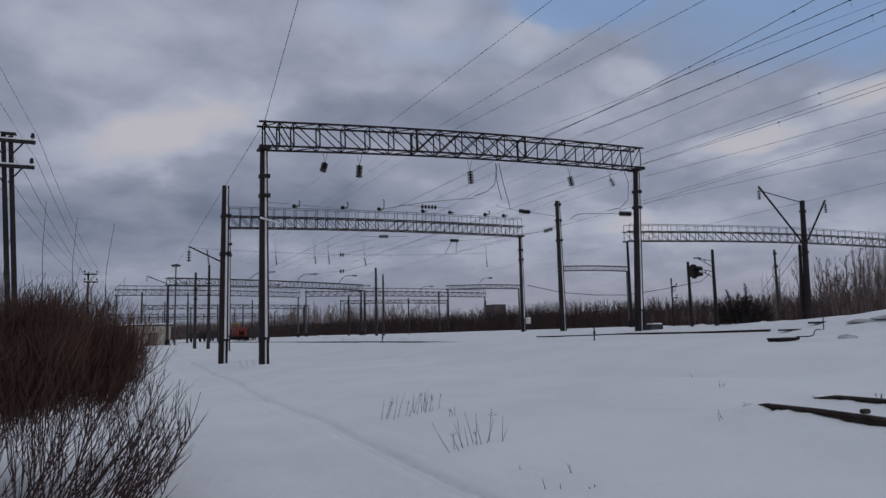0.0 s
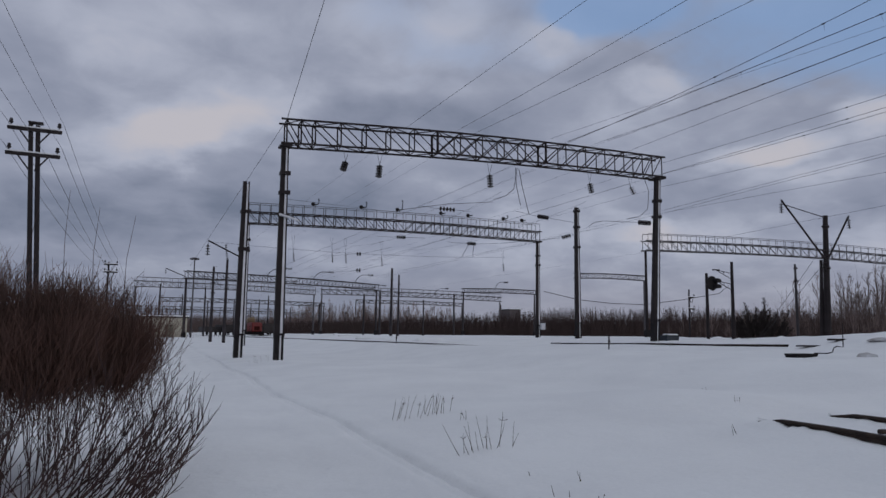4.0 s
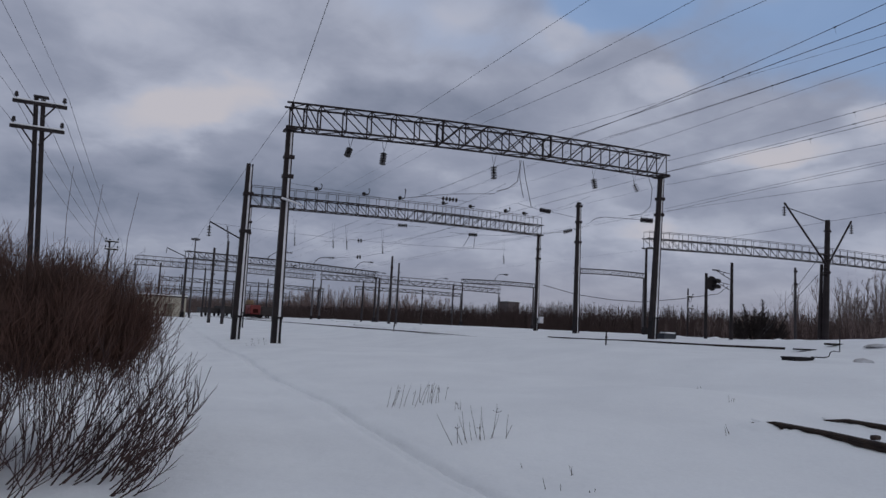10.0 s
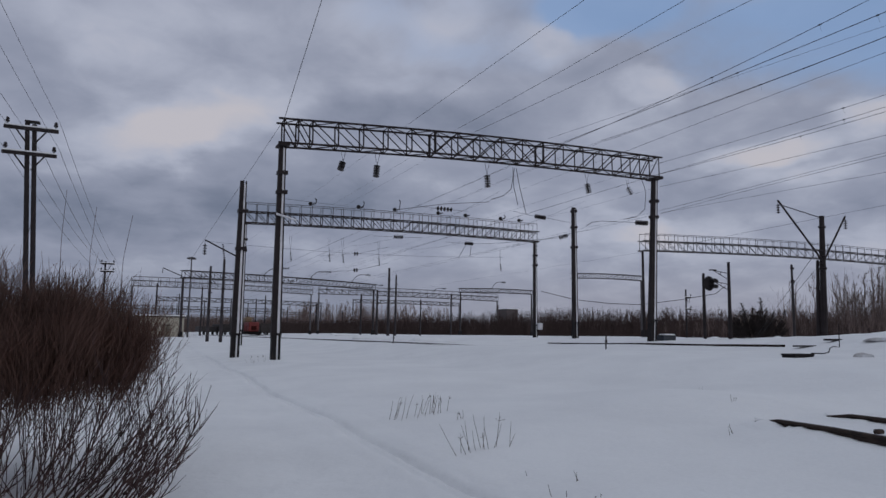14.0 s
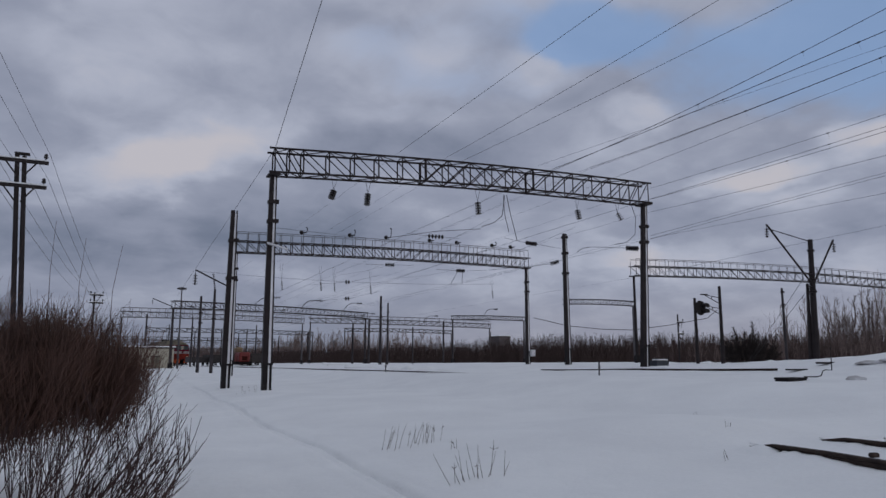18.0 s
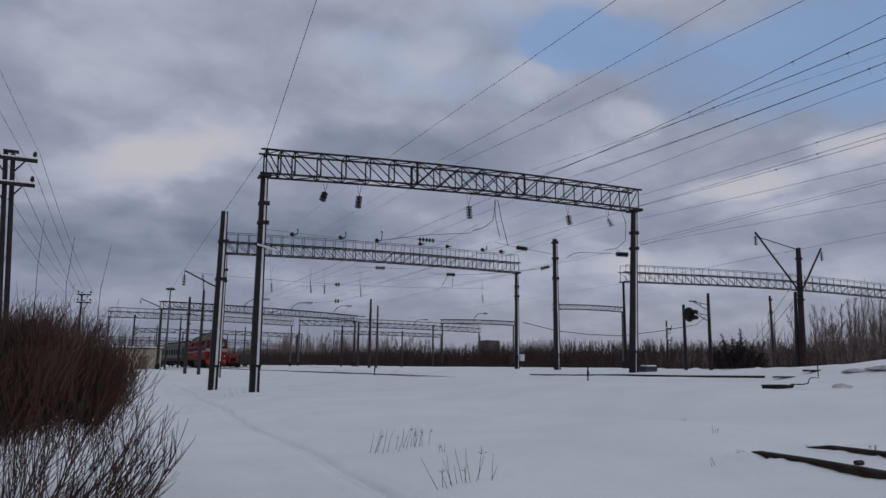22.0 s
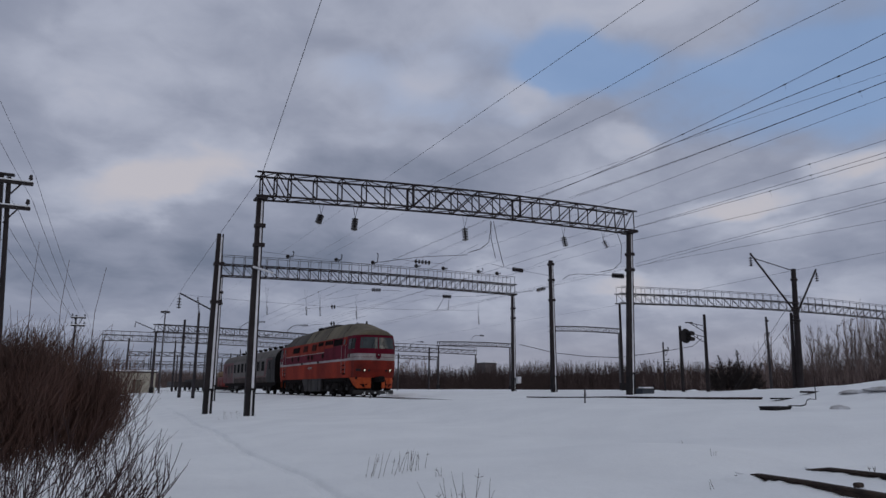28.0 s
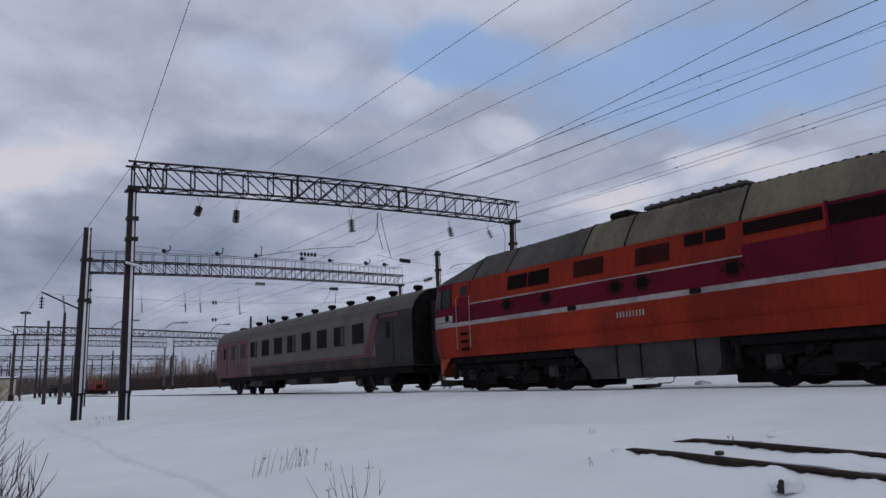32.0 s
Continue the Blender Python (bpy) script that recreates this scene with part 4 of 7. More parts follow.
def siding():
    owner = thing("railway_siding", (0, 0, 0), "rusty siding rails showing through the snow", "railway track")
    rng = random.Random(12)
    for i, (x0, x1, ye) in enumerate(((7.87, 7.17, 6.95), (9.40, 8.72, 7.05))):
        pts = []
        for k in range(24):
            y = ye - 0.85 * k if k > 3 else ye - 0.28 * k * (1 + 0.68 * k)
            pts.append((x0 + (x1 - x0) * (6.65 - y) / 3.58 + 0.010 * max(0, 4 - y) ** 1.6, y))
        rail = rail_piece(pts, lambda y, e=ye: 0.56 - 0.10 * max(0.0, (y - e + 0.7) / 0.7) ** 1.5, parent=owner)
        snow_bank(pts, -1, owner, 3.0 + 5 * i)
        snow_bank(pts, 1, owner, 21.0 + 5 * i, 0.48, 0.57)
        # thin snow lying in patches on the head
        for k in range(14):
            s = rng.uniform(3.2, 12)
            m = int(s)
            x, y = pts[m][0] + (pts[m + 1][0] - pts[m][0]) * (s - m), pts[m][1] + (pts[m + 1][1] - pts[m][1]) * (s - m)
            d = (Vector(pts[m + 1]) - Vector(pts[m])).normalized()
            L = rng.uniform(0.12, 0.45)
            bm = bmesh.new()
            box(bm, (x + 0.014, y, 0.5635), (0.028, L, 0.009), 0.004, Euler((0, 0, math.atan2(-d.x, d.y))).to_matrix())
            part("snow_dusting", bm, SNOW, rail)
    for k in range(9):
        y = 5.6 - 0.85 * k
        x = siding_x(y)
        bm = bmesh.new()
        box(bm, (x, y, 0.22), (2.5, 0.25, 0.18), 0.02, Euler((0, 0, -0.19)).to_matrix())
        part("sleeper", bm, TARRED, owner)
    bm = bmesh.new()
    box(bm, (8.35, 5.5, 0.49), (0.12, 0.08, 0.055), 0.015)
    part("rail_chair", bm, RUST, owner)


siding()


def running_track(xf, y0, y1, label, lift=0.0, level=None):
    owner = thing("railway_track", (0, 0, 0), label, "railway track", "tracks under the snow")
    for s in (-0.76, 0.76):
        n = max(2, int((y1 - y0) / 4))
        rail_piece([(xf(y0 + (y1 - y0) * k / n) + s, y0 + (y1 - y0) * k / n) for k in range(n + 1)], level or (lambda y: rail_z(y) + lift - 0.02), parent=owner)


running_track(track_x, -60, 150, "rails of the main track, just showing through the packed snow", level=lambda y: rail_z(y) - 0.17 + 0.062 * min(1.0, max(0.0, (y - 33) / 6)))
running_track(lambda y: 25.2 - 0.03 * (y - 30), 20, 36.5, "dark rail of a side track just above the snow", level=lambda y: ground_z(25.2 - 0.03 * (y - 30), y) + 0.005)


def snow_lump(place, size, seed, label="rounded heap of drifted snow", name="snow_heap", material=None, turn=0.0):
    rng = random.Random(seed)
    owner = thing(name, place, label, "snow heap", "snow heaps", turn)
    bm = bmesh.new()
    bmesh.ops.create_icosphere(bm, subdivisions=3, radius=1.0)
    for v in bm.verts:
        n = noise.noise(v.co * 1.7 + Vector((seed, 0, 0)))
        v.co = Vector((v.co.x * size[0], v.co.y * size[1], max(-0.3, v.co.z) * size[2])) * (1 + 0.28 * n)
    part("mound", bm, material or SNOW, owner, smooth=True)
    return owner


o = snow_lump((6.9, 3.84, ground_z(6.9, 3.84) + 0.03), (0.21, 0.14, 0.12), 3, "snow-capped stub of dark timber beside the siding", "timber_stub")
bm = bmesh.new()
box(bm, (-0.165, -0.03, 0.03), (0.04, 0.11, 0.13), 0.012, Euler((0, 0.28, -0.4)).to_matrix(), 0.6)
part("timber", bm, TARRED, o)
for x, y, sx, sy, sz, s in ((20.9, 15.6, 0.5, 0.3, 0.10, 5), (9.9, 5.8, 0.35, 0.16, 0.10, 8), (10.3, 4.6, 0.45, 0.14, 0.10, 9),
                            (22.5, 66, 1.3, 0.8, 0.35, 31), (37.5, 53.5, 0.6, 0.4, 0.22, 33), (34.5, 33, 0.6, 0.4, 0.3, 36), (41.5, 34, 0.8, 0.4, 0.32, 37), (10.6, 6.9, 0.5, 0.14, 0.07, 38), (11.4, 6.2, 0.6, 0.16, 0.08, 39), (10.9, 5.6, 0.3, 0.1, 0.06, 40)):
    snow_lump((x, y, ground_z(x, y) - 0.05), (sx, sy, sz), s)
_h = random.Random(14)
for k in range(16):
    y = 44 + 4.2 * k + _h.uniform(-1.5, 1.5)
    x = 20.3 + 0.16 * (y - 44) + _h.uniform(-0.8, 0.8)
    snow_lump((x, y, ground_z(x, y) - 0.08), (_h.uniform(0.5, 1.5), _h.uniform(0.5, 1.2), _h.uniform(0.18, 0.42)), 60 + k)
DIRT = mat("dirty_snow", (0.34, 0.32, 0.31), (0.60, 0.60, 0.62), 0.9, 0.0, 3.0, 20.0)
for x, y, sx, sy, sz, s in ((26.3, 15.6, 1.0, 0.35, 0.13, 15), (25.9, 16.7, 0.6, 0.3, 0.11, 16), (26.9, 14.6, 0.5, 0.28, 0.10, 18), (21.6, 14.6, 0.30, 0.18, 0.16, 19), (10.0, 6.2, 0.4, 0.08, 0.07, 17)):
    snow_lump((x, y, ground_z(x, y) - 0.02), (sx, sy, sz), s, "grey dirty crust on a snow heap", "dirty_snow", DIRT, -58)


def lineside_box(x, y, size, label, material, z=None, turn=0.0, lid=True, name="lineside_box"):
    zz = ground_z(x, y) if z is None else z
    owner = thing(name, (x, y, zz), label, "box", "line-side boxes", turn)
    bm = bmesh.new()
    box(bm, (0, 0, size[2] / 2), size, 0.02)
    part("body", bm, material, owner)
    if lid:
        bm = bmesh.new()
        box(bm, (0, 0, size[2] + 0.015), (size[0] * 1.05, size[1] * 1.08, 0.05), 0.015)
        part("lid", bm, material, owner)
    return owner


DARKBOX = mat("dark_blue_grey_paint", (0.045, 0.055, 0.070), (0.030, 0.036, 0.045), 0.6, 0.0, 2.0, 20.0)
GREYBOX = mat("grey_cabinet_paint", (0.185, 0.200, 0.205), (0.135, 0.145, 0.150), 0.6, 0.0, 2.0, 20.0)
o = lineside_box(23.3, 11.5, (0.52, 0.36, 1.62), "tall grey relay cabinet in the snow", GREYBOX, 1.20, -78, name="relay_cabinet")
bm = bmesh.new()
box(bm, (-0.01, -0.195, 0.92), (0.45, 0.03, 1.24), 0.01)
d = part("door", bm, GREYBOX, o)
bm = bmesh.new()
box(bm, (0.16, -0.22, 1.0), (0.03, 0.03, 0.14))
part("handle", bm, STEEL, d)
PEDESTAL = mat("weathered_pedestal", (0.44, 0.43, 0.42), (0.30, 0.29, 0.285), 0.9, 0.0, 3.0, 30.0)
lineside_box(21.15, 11.0, (0.32, 0.34, 0.48), "pale square concrete pedestal in the snow", PEDESTAL, 1.26, -65, False, "concrete_pedestal")
o = lineside_box(21.25, 11.02, (0.30, 0.26, 0.46), "small grey junction box with a dark side box on a pedestal", GREYBOX, 1.72, -65, name="junction_box")
bm = bmesh.new()
box(bm, (-0.29, 0, 0.27), (0.27, 0.22, 0.30), 0.02)
part("side_box", bm, PLINTH, o, "small dark side box")
lineside_box(21.0, 10.65, (0.34, 0.22, 0.16), "low dark junction box in the snow", PLINTH, 1.26, -65)
lineside_box(18.6, 14.6, (0.9, 0.45, 0.13), "low dark point machine in the snow", PLINTH, ground_z(18.6, 14.6) - 0.06, 4, name="point_machine")
lineside_box(24.7, 19.0, (1.2, 0.3, 0.06), "dark timber lying on the snow", TARRED, ground_z(24.7, 19.0) + 0.01, 0, False, "loose_timber")
lineside_box(26.4, 19.0, (1.0, 0.35, 0.08), "dark timber lying on the snow", TARRED, ground_z(26.4, 19.0) + 0.01, 5, False, "loose_timber")
lineside_box(24.6, 9.1, (1.3, 0.3, 0.10), "dark timber lying on the snow", TARRED, ground_z(24.6, 9.1) + 0.01, -60, False, "loose_timber")
o = lineside_box(27.7, 30.0, (0.85, 0.6, 0.26), "low dark blue-grey box with a snow cap", DARKBOX, ground_z(27.7, 30) - 0.02, 0)
bm = bmesh.new()
box(bm, (0.1, 0, 0.33), (0.70, 0.55, 0.10), 0.04)
part("snow_cap", bm, SNOW, o)
lineside_box(35.15, 54.2, (0.38, 0.3, 0.55), "white equipment box on a gantry post", PALE, 1.95, 0)
o = thing("stop_rod", (19.2, 14.6, ground_z(19.5, 14.7) + 0.02), "bent dark rod by the point machine", "rod")
vs, fs = [], []
tube_into(vs, fs, [Vector(p) for p in ((0, 0, 0.06), (0.7, 0.1, 0.05), (1.2, 0.3, 0.08), (1.28, 0.3, 0.22), (1.5, 0.35, 0.26), (2.0, 0.5, 0.24), (2.02, 0.5, 1.0))], [0.02, 0.02, 0.018, 0.016, 0.016, 0.016, 0.014], 6)
new("rod", mesh_of("rod", vs, fs, STEEL)).parent = o
BLUE = mat("blue_painted_sheet", (0.020, 0.075, 0.150), (0.014, 0.045, 0.090), 0.55, 0.0, 2.5, 25.0)
o = thing("blue_marker_post", (3.95, 1.37, ground_z(3.95, 1.37)), "squat blue-painted marker post with a dark worn rim", "post", turn=21)
bm = bmesh.new()
box(bm, (0.02, 0, 0.40), (0.30, 0.30, 1.12), 0.05)
part("post", bm, BLUE, o)
bm = bmesh.new()
box(bm, (-0.128, 0, 0.40), (0.022, 0.315, 1.13), 0.008)
part("rim", bm, PLINTH, o, "dark worn rim")
for x, y, h in ((18.85, 24.0, 0.62), (27.6, 11.75, 1.1), (14.6, 38.0, 0.6), (29.8, 31.5, 0.5)):
    o = thing("marker_stake", (x, y, ground_z(x, y)), "thin dark stake in the snow", "stake", "marker stakes")
    bm = bmesh.new()
    rod(bm, (0, 0, -0.1), (0.02, 0, h), 0.03, 6)
    part("stake", bm, STEEL, o)
    bm = bmesh.new()
    box(bm, (0.02, 0, h * 0.55), (0.1, 0.08, 0.1), 0.02)
    part("clamp", bm, STEEL, o)


# ---- buildings and stock across the yard ----
BEIGEWALL = mat("beige_plaster", (0.44, 0.41, 0.33), (0.34, 0.315, 0.26), 0.9, 0.0, 0.6, 8.0)
DOORWOOD = mat("dull_brown_door", (0.17, 0.15, 0.115), (0.12, 0.105, 0.085), 0.8, 0.0, 2.0, 20.0)
BLOCK = mat("grey_brown_block", (0.12, 0.10, 0.10), (0.08, 0.07, 0.07), 0.9, 0.0, 0.5, 6.0)


def building(x, y, w, d, h, label, wall, doors=(), windows=(), name="yard_shed"):
    z = ground_z(x, y) - 0.1
    owner = thing(name, (x, y, z), label, "building", "yard buildings")
    bm = bmesh.new()
    box(bm, (0, d / 2, h / 2), (w, d, h))
    part("wall", bm, wall, owner)
    bm = bmesh.new()
    box(bm, (0, d / 2, h + 0.08), (w + 0.5, d + 0.5, 0.16), 0.03)
    part("eaves", bm, TARRED, owner)
    bm = bmesh.new()
    box(bm, (0, d / 2, h + 0.26), (w + 0.45, d + 0.45, 0.22), 0.06)
    part("roof_snow", bm, SNOW, owner)
    for dx, dw, dh in doors:
        bm = bmesh.new()
        box(bm, (dx, -0.04, dh / 2), (dw, 0.1, dh), 0.02)
        q = part("door", bm, DOORWOOD, owner, "dull brown door")
        bm = bmesh.new()
        box(bm, (dx, -0.05, dh + 0.06), (dw + 0.2, 0.12, 0.12))
        part("lintel", bm, TARRED, q)
    for dx, zz, dw, dh in windows:
        bm = bmesh.new()
        box(bm, (dx, -0.03, zz), (dw, 0.1, dh), 0.02)
        part("window", bm, PANE, owner)
    return owner


building(6.1, 116, 7.0, 8, 3.15, "low beige plastered yard shed with a brown door", BEIGEWALL, ((0.9, 1.15, 1.9),), ())
building(118.8, 200, 4.2, 7, 8.3, "dark brick tower block behind the scrub", BLOCK, (), (), "brick_block")
def far_chimney():
    o = thing("boiler_chimney", (113.3, 200.0, ground_z(113.3, 200.0)), "thin dark chimney beside a brick block", "chimney")
    bm = bmesh.new()
    rod(bm, (0, 0, -0.3), (0, 0, 9.7), 0.35, 8, 0.28)
    part("stack", bm, BLOCK, o)


far_chimney()
REDHOOD = mat("red_hood_paint", (0.20, 0.030, 0.027), (0.13, 0.024, 0.022), 0.5, 0.0, 0.8, 10.0)
YELLOW = mat("yellow_cab_paint", (0.19, 0.13, 0.07), (0.14, 0.095, 0.06), 0.5, 0.0, 0.8, 10.0)


def shunter():
    o = thing("shunting_locomotive", (21.2, 124, rail_z(124) - 0.1), "red shunting engine with a yellow cab among wagons", "locomotive")
    bm = bmesh.new()
    box(bm, (0.1, 0, 1.55), (1.75, 5.0, 1.6), 0.15)
    hood = part("hood", bm, REDHOOD, o)
    bm = bmesh.new()
    box(bm, (0.1, -2.52, 1.35), (0.9, 0.06, 0.7), 0.02)
    part("grille", bm, LOUVRE, hood)
    bm = bmesh.new()
    box(bm, (-0.2, 2.2, 2.75), (1.3, 2.0, 1.0), 0.25)
    part("cab", bm, YELLOW, o)
    bm = bmesh.new()
    box(bm, (0, 2.0, 0.5), (2.6, 10, 0.5), 0.05)
    part("underframe", bm, SOOT, o)
    for dx in (-1.2, 1.2):
        bm = bmesh.new()
        rod(bm, (dx, -2.6, 0.7), (dx, -2.6, 1.7), 0.03, 5)
        rod(bm, (dx, -2.6, 1.7), (dx * 0.5, -2.6, 1.7), 0.03, 5)
        part("handrail", bm, SOOT, o)


shunter()


def wagon(x, y, h, seed, w=2.8):
    o = thing("goods_wagon", (x, y, rail_z(y) - 0.1), "dark low-sided goods wagon in the yard", "wagon", "goods wagons")
    bm = bmesh.new()
    box(bm, (0, 5, 0.6 + h / 2), (w, 11.5, h), 0.05)
    part("body", bm, WAGON, o)
    for k in (0.6, 2.4, 7.6, 9.4):
        for s in (-0.75, 0.75):
            bm = bmesh.new()
            lathe(bm, [(0.45, s - 0.06), (0.45, s + 0.06)], 12, (0, k, 0.48), "X")
            part("wheel", bm, SOOT, o)


for x, y, h in ((15.3, 132, 1.0), (18.2, 130, 1.4), (24.0, 127, 1.6)):
    wagon(x, y, h, 1)


# ---- the train ----
TL = 20.6


def loco_outline(z):
    """Half of the plan outline of the locomotive's body at height z, from its middle to the nose."""
    xf = -0.16 * max(0.0, (1.7 - z) / 0.55) if z < 1.7 else -0.10 * max(0.0, (z - 2.75) / 1.2)
    hw = lerp_table(z, ((1.15, 1.50), (1.6, 1.53), (3.1, 1.53), (3.95, 1.44)))
    side = [(x, hw) for x in (-10.3, -8.5, -6.95, -4.92, -3.02, -2.84, -2.12, -1.75)]
    return side + [(xf - 1.02, hw - 0.01), (xf - 0.62, hw - 0.07), (xf - 0.34, hw - 0.20), (xf - 0.15, hw - 0.44), (xf - 0.05, hw - 0.80), (xf, 0.30), (xf, 0.0)]


def nose_x(y, z):
    """How far forward the nose reaches at that width and height."""
    h = loco_outline(z)
    for (xa, ya), (xb, yb) in zip(h, h[1:]):
        if yb <= abs(y) <= ya and ya > yb:
            return xa + (xb - xa) * (ya - abs(y)) / (ya - yb)
    return h[-1][0]


def loco_body(owner):
    zs = [1.15, 1.32, 1.7, 2.28, 2.43, 2.475, 2.50, 2.72, 3.03, 3.07, 3.32, 3.6, 3.95]
    rings, bm = [], bmesh.new()
    for z in zs:
        h = loco_outline(z)
        near = [(x, -y) for x, y in h[:-1]]
        far = [(x, y) for x, y in h[::-1]]
        ring = near + far
        back = [(-TL - x, y) for x, y in h[1:-1]] + [(-TL - x, -y) for x, y in h[::-1]][:-1]
        rings.append([bm.verts.new((x, y, z)) for x, y in ring + back])
    n = len(rings[0])
    for k, (p, q) in enumerate(zip(rings, rings[1:])):
        zc = (zs[k] + zs[k + 1]) / 2
        for i in range(n):
            f = bm.faces.new((p[i], p[(i + 1) % n], q[(i + 1) % n], q[i]))
            xc = f.calc_center_median().x
            e = max(xc, -TL - xc)   # distance along, alike at both ends
            m = (3 if e > -1.2 else 0) if zc < 2.28 else 2 if zc < 2.43 else 1
            if (2.50 < zc < 2.72 or 2.43 < zc < 2.475) and e > -1.75:
                m = 2
            if zc > 3.07:
                m = 0 if (xc < -6.95 and xc > -TL + 1.9) or (-2.84 < e < -2.12 and zc > 3.32) else 1
                if -6.95 < xc < -4.92:
                    m = 0 if zc > 3.32 else 1
            if 3.03 < zc < 3.07:
                m = 2 if -17.9 < xc < -6.95 else 1
            f.material_index = m
    bm.faces.new(rings[0][::-1])
    bm.faces.new(rings[-1])
    return part("body", bm, [ORANGE, MAROON, WHITE, NOSEPAINT], owner, "orange and maroon body with white stripes", smooth=False)


def roof_h(x):
    """Height of the roof over the eaves; it stands highest over the engine."""
    return lerp_table(x, ((-18.2, 1.0), (-14.5, 1.03), (-12.0, 1.14), (-4.5, 1.14), (-3.1, 1.04)))


def loco_roof(owner):
    st = [(-0.12, 0.05, 1.42), (-0.17, 0.22, 1.42), (-0.38, 0.38, 1.425), (-1.1, 0.56, 1.43), (-1.8, 0.73, 1.446), (-2.5, 0.90, 1.447), (-3.1, 1.04, 1.447)]
    xs = [(x, h, w) for x, h, w in st] + [(x, roof_h(x), 1.445) for x in (-4.6, -6.0, -9.0, -11.7, -13.3, -15.4, -17.4)] + [(-TL - x, h, w) for x, h, w in st[::-1][1:]]
    prof = [(-1.0, 0.0), (-0.985, 0.07), (-0.86, 0.33), (-0.60, 0.80), (-0.50, 0.915), (-0.24, 0.98), (0, 1.0)]
    prof = prof + [(-y, z) for y, z in prof[::-1][1:]]
    def ring(bm, x, h, w):
        e = max(x, -TL - x)
        fade = min(1.0, max(0.0, (e + 2.4) / 1.3))
        k = 1 if x > -TL / 2 else -1
        return [bm.verts.new((x + k * fade * (nose_x(y * w, 3.95) - nose_x(0, 3.95)), y * w, 3.93 + z * h)) for y, z in prof]
    joints = [-0.12, -3.1, -6.95, -10.55, -12.2, -15.7, -17.6, -TL + 0.12]
    roof = None
    for k, (a, b) in enumerate(zip(joints, joints[1:])):
        bm = bmesh.new()
        inner = [q for q in xs if b < q[0] < a]
        ends = []
        for x in (a, b):
            i = min(range(len(xs) - 1), key=lambda i: 0 if xs[i][0] >= x >= xs[i + 1][0] else 1)
            (x0, h0, w0), (x1, h1, w1) = xs[i], xs[i + 1]
            f = (x - x0) / (x1 - x0)
            ends.append((x, h0 + (h1 - h0) * f, w0 + (w1 - w0) * f))
        rings = [ring(bm, *q) for q in [ends[0]] + inner + [ends[1]]]
        for p, q in zip(rings, rings[1:]):
            for i in range(len(prof) - 1):
                bm.faces.new((p[i], p[i + 1], q[i + 1], q[i]))
        for r in (rings[0], rings[-1]):
            bm.faces.new(r)
        # the panels over the rear engine vents are black with soot
        ob = part("roof" if roof is None else "roof_panel", bm, ROOFDARK if k > 3 else ROOF, owner if roof is None else roof, "olive-beige sloping roof" if roof is None else "soot-black roof panel" if k > 3 else "")
        roof = roof or ob
    for x in joints[1:-1]:
        bm = bmesh.new()
        pts = [(y * 1.452, 3.935 + z * (roof_h(x) + 0.006)) for y, z in prof]
        extrude_profile(bm, pts + [(y * 0.98, z - 0.04) for y, z in pts[::-1]], x - 0.03, x + 0.03)
        part("seam", bm, SOOT, roof)
    # a raised grille with a dark lip, and a hatch behind it
    bm = bmesh.new()
    box(bm, (-8.8, 0, 3.97 + roof_h(-8.8)), (3.3, 1.15, 0.13), 0.04)
    part("roof_grille", bm, ROOFDARK, roof, "raised sooty roof grille")
    for k in range(9):
        bm = bmesh.new()
        box(bm, (-10.2 + 0.35 * k, 0, 4.05 + roof_h(-8.8)), (0.10, 1.05, 0.05), 0.01)
        part("grille_bar", bm, SOOT, roof)
    bm = bmesh.new()
    box(bm, (-11.4, -0.1, 4.0 + roof_h(-11.4)), (0.75, 0.95, 0.22), 0.07)
    part("roof_hatch", bm, SOOT, roof)
    for k in range(30):
        bm = bmesh.new()
        x = -3.6 - 0.26 * k if k < 14 else -7.2 - 0.62 * (k - 14)
        box(bm, (x, -0.72, 3.93 + 0.895 * roof_h(x)), (0.10, 0.08, 0.055), 0.01)
        part("roof_bolt", bm, SOOT, roof)
    bm = bmesh.new()
    lathe(bm, [(0.025, -0.12), (0.025, 0.06), (0.05, 0.14)], 8, (-3.3, -0.35, 5.0), "X")
    rod(bm, (-3.3, -0.35, 4.85), (-3.3, -0.35, 5.0), 0.02, 6)
    part("horn", bm, SOOT, roof)


def side_panel(owner, name, x0, x1, z0, z1, material, y=-1.515, label="", depth=0.045, lean=True):
    """A framed opening set on the flank; it follows the lean of the upper body."""
    bm = bmesh.new()
    def yy(z):
        return y * lerp_table(z, ((1.6, 1.0), (3.1, 1.0), (3.95, 1.44 / 1.53))) if lean else y
    s = -1 if y < 0 else 1
    v = [bm.verts.new((x, yy(z) + s * d, z)) for d in (-0.02, depth) for x, z in ((x0, z0), (x1, z0), (x1, z1), (x0, z1))]
    for f in ((0, 1, 2, 3), (4, 5, 6, 7), (0, 1, 5, 4), (1, 2, 6, 5), (2, 3, 7, 6), (3, 0, 4, 7)):
        bm.faces.new([v[i] for i in f])
    return part(name, bm, material, owner, label)


def flank_y(x, z):
    """Half width of the body at that distance from the nose and height."""
    h = loco_outline(z)
    for (xa, ya), (xb, yb) in zip(h, h[1:]):
        if xa <= x <= xb and xb > xa:
            return ya + (yb - ya) * (x - xa) / (xb - xa)
    return h[0][1]


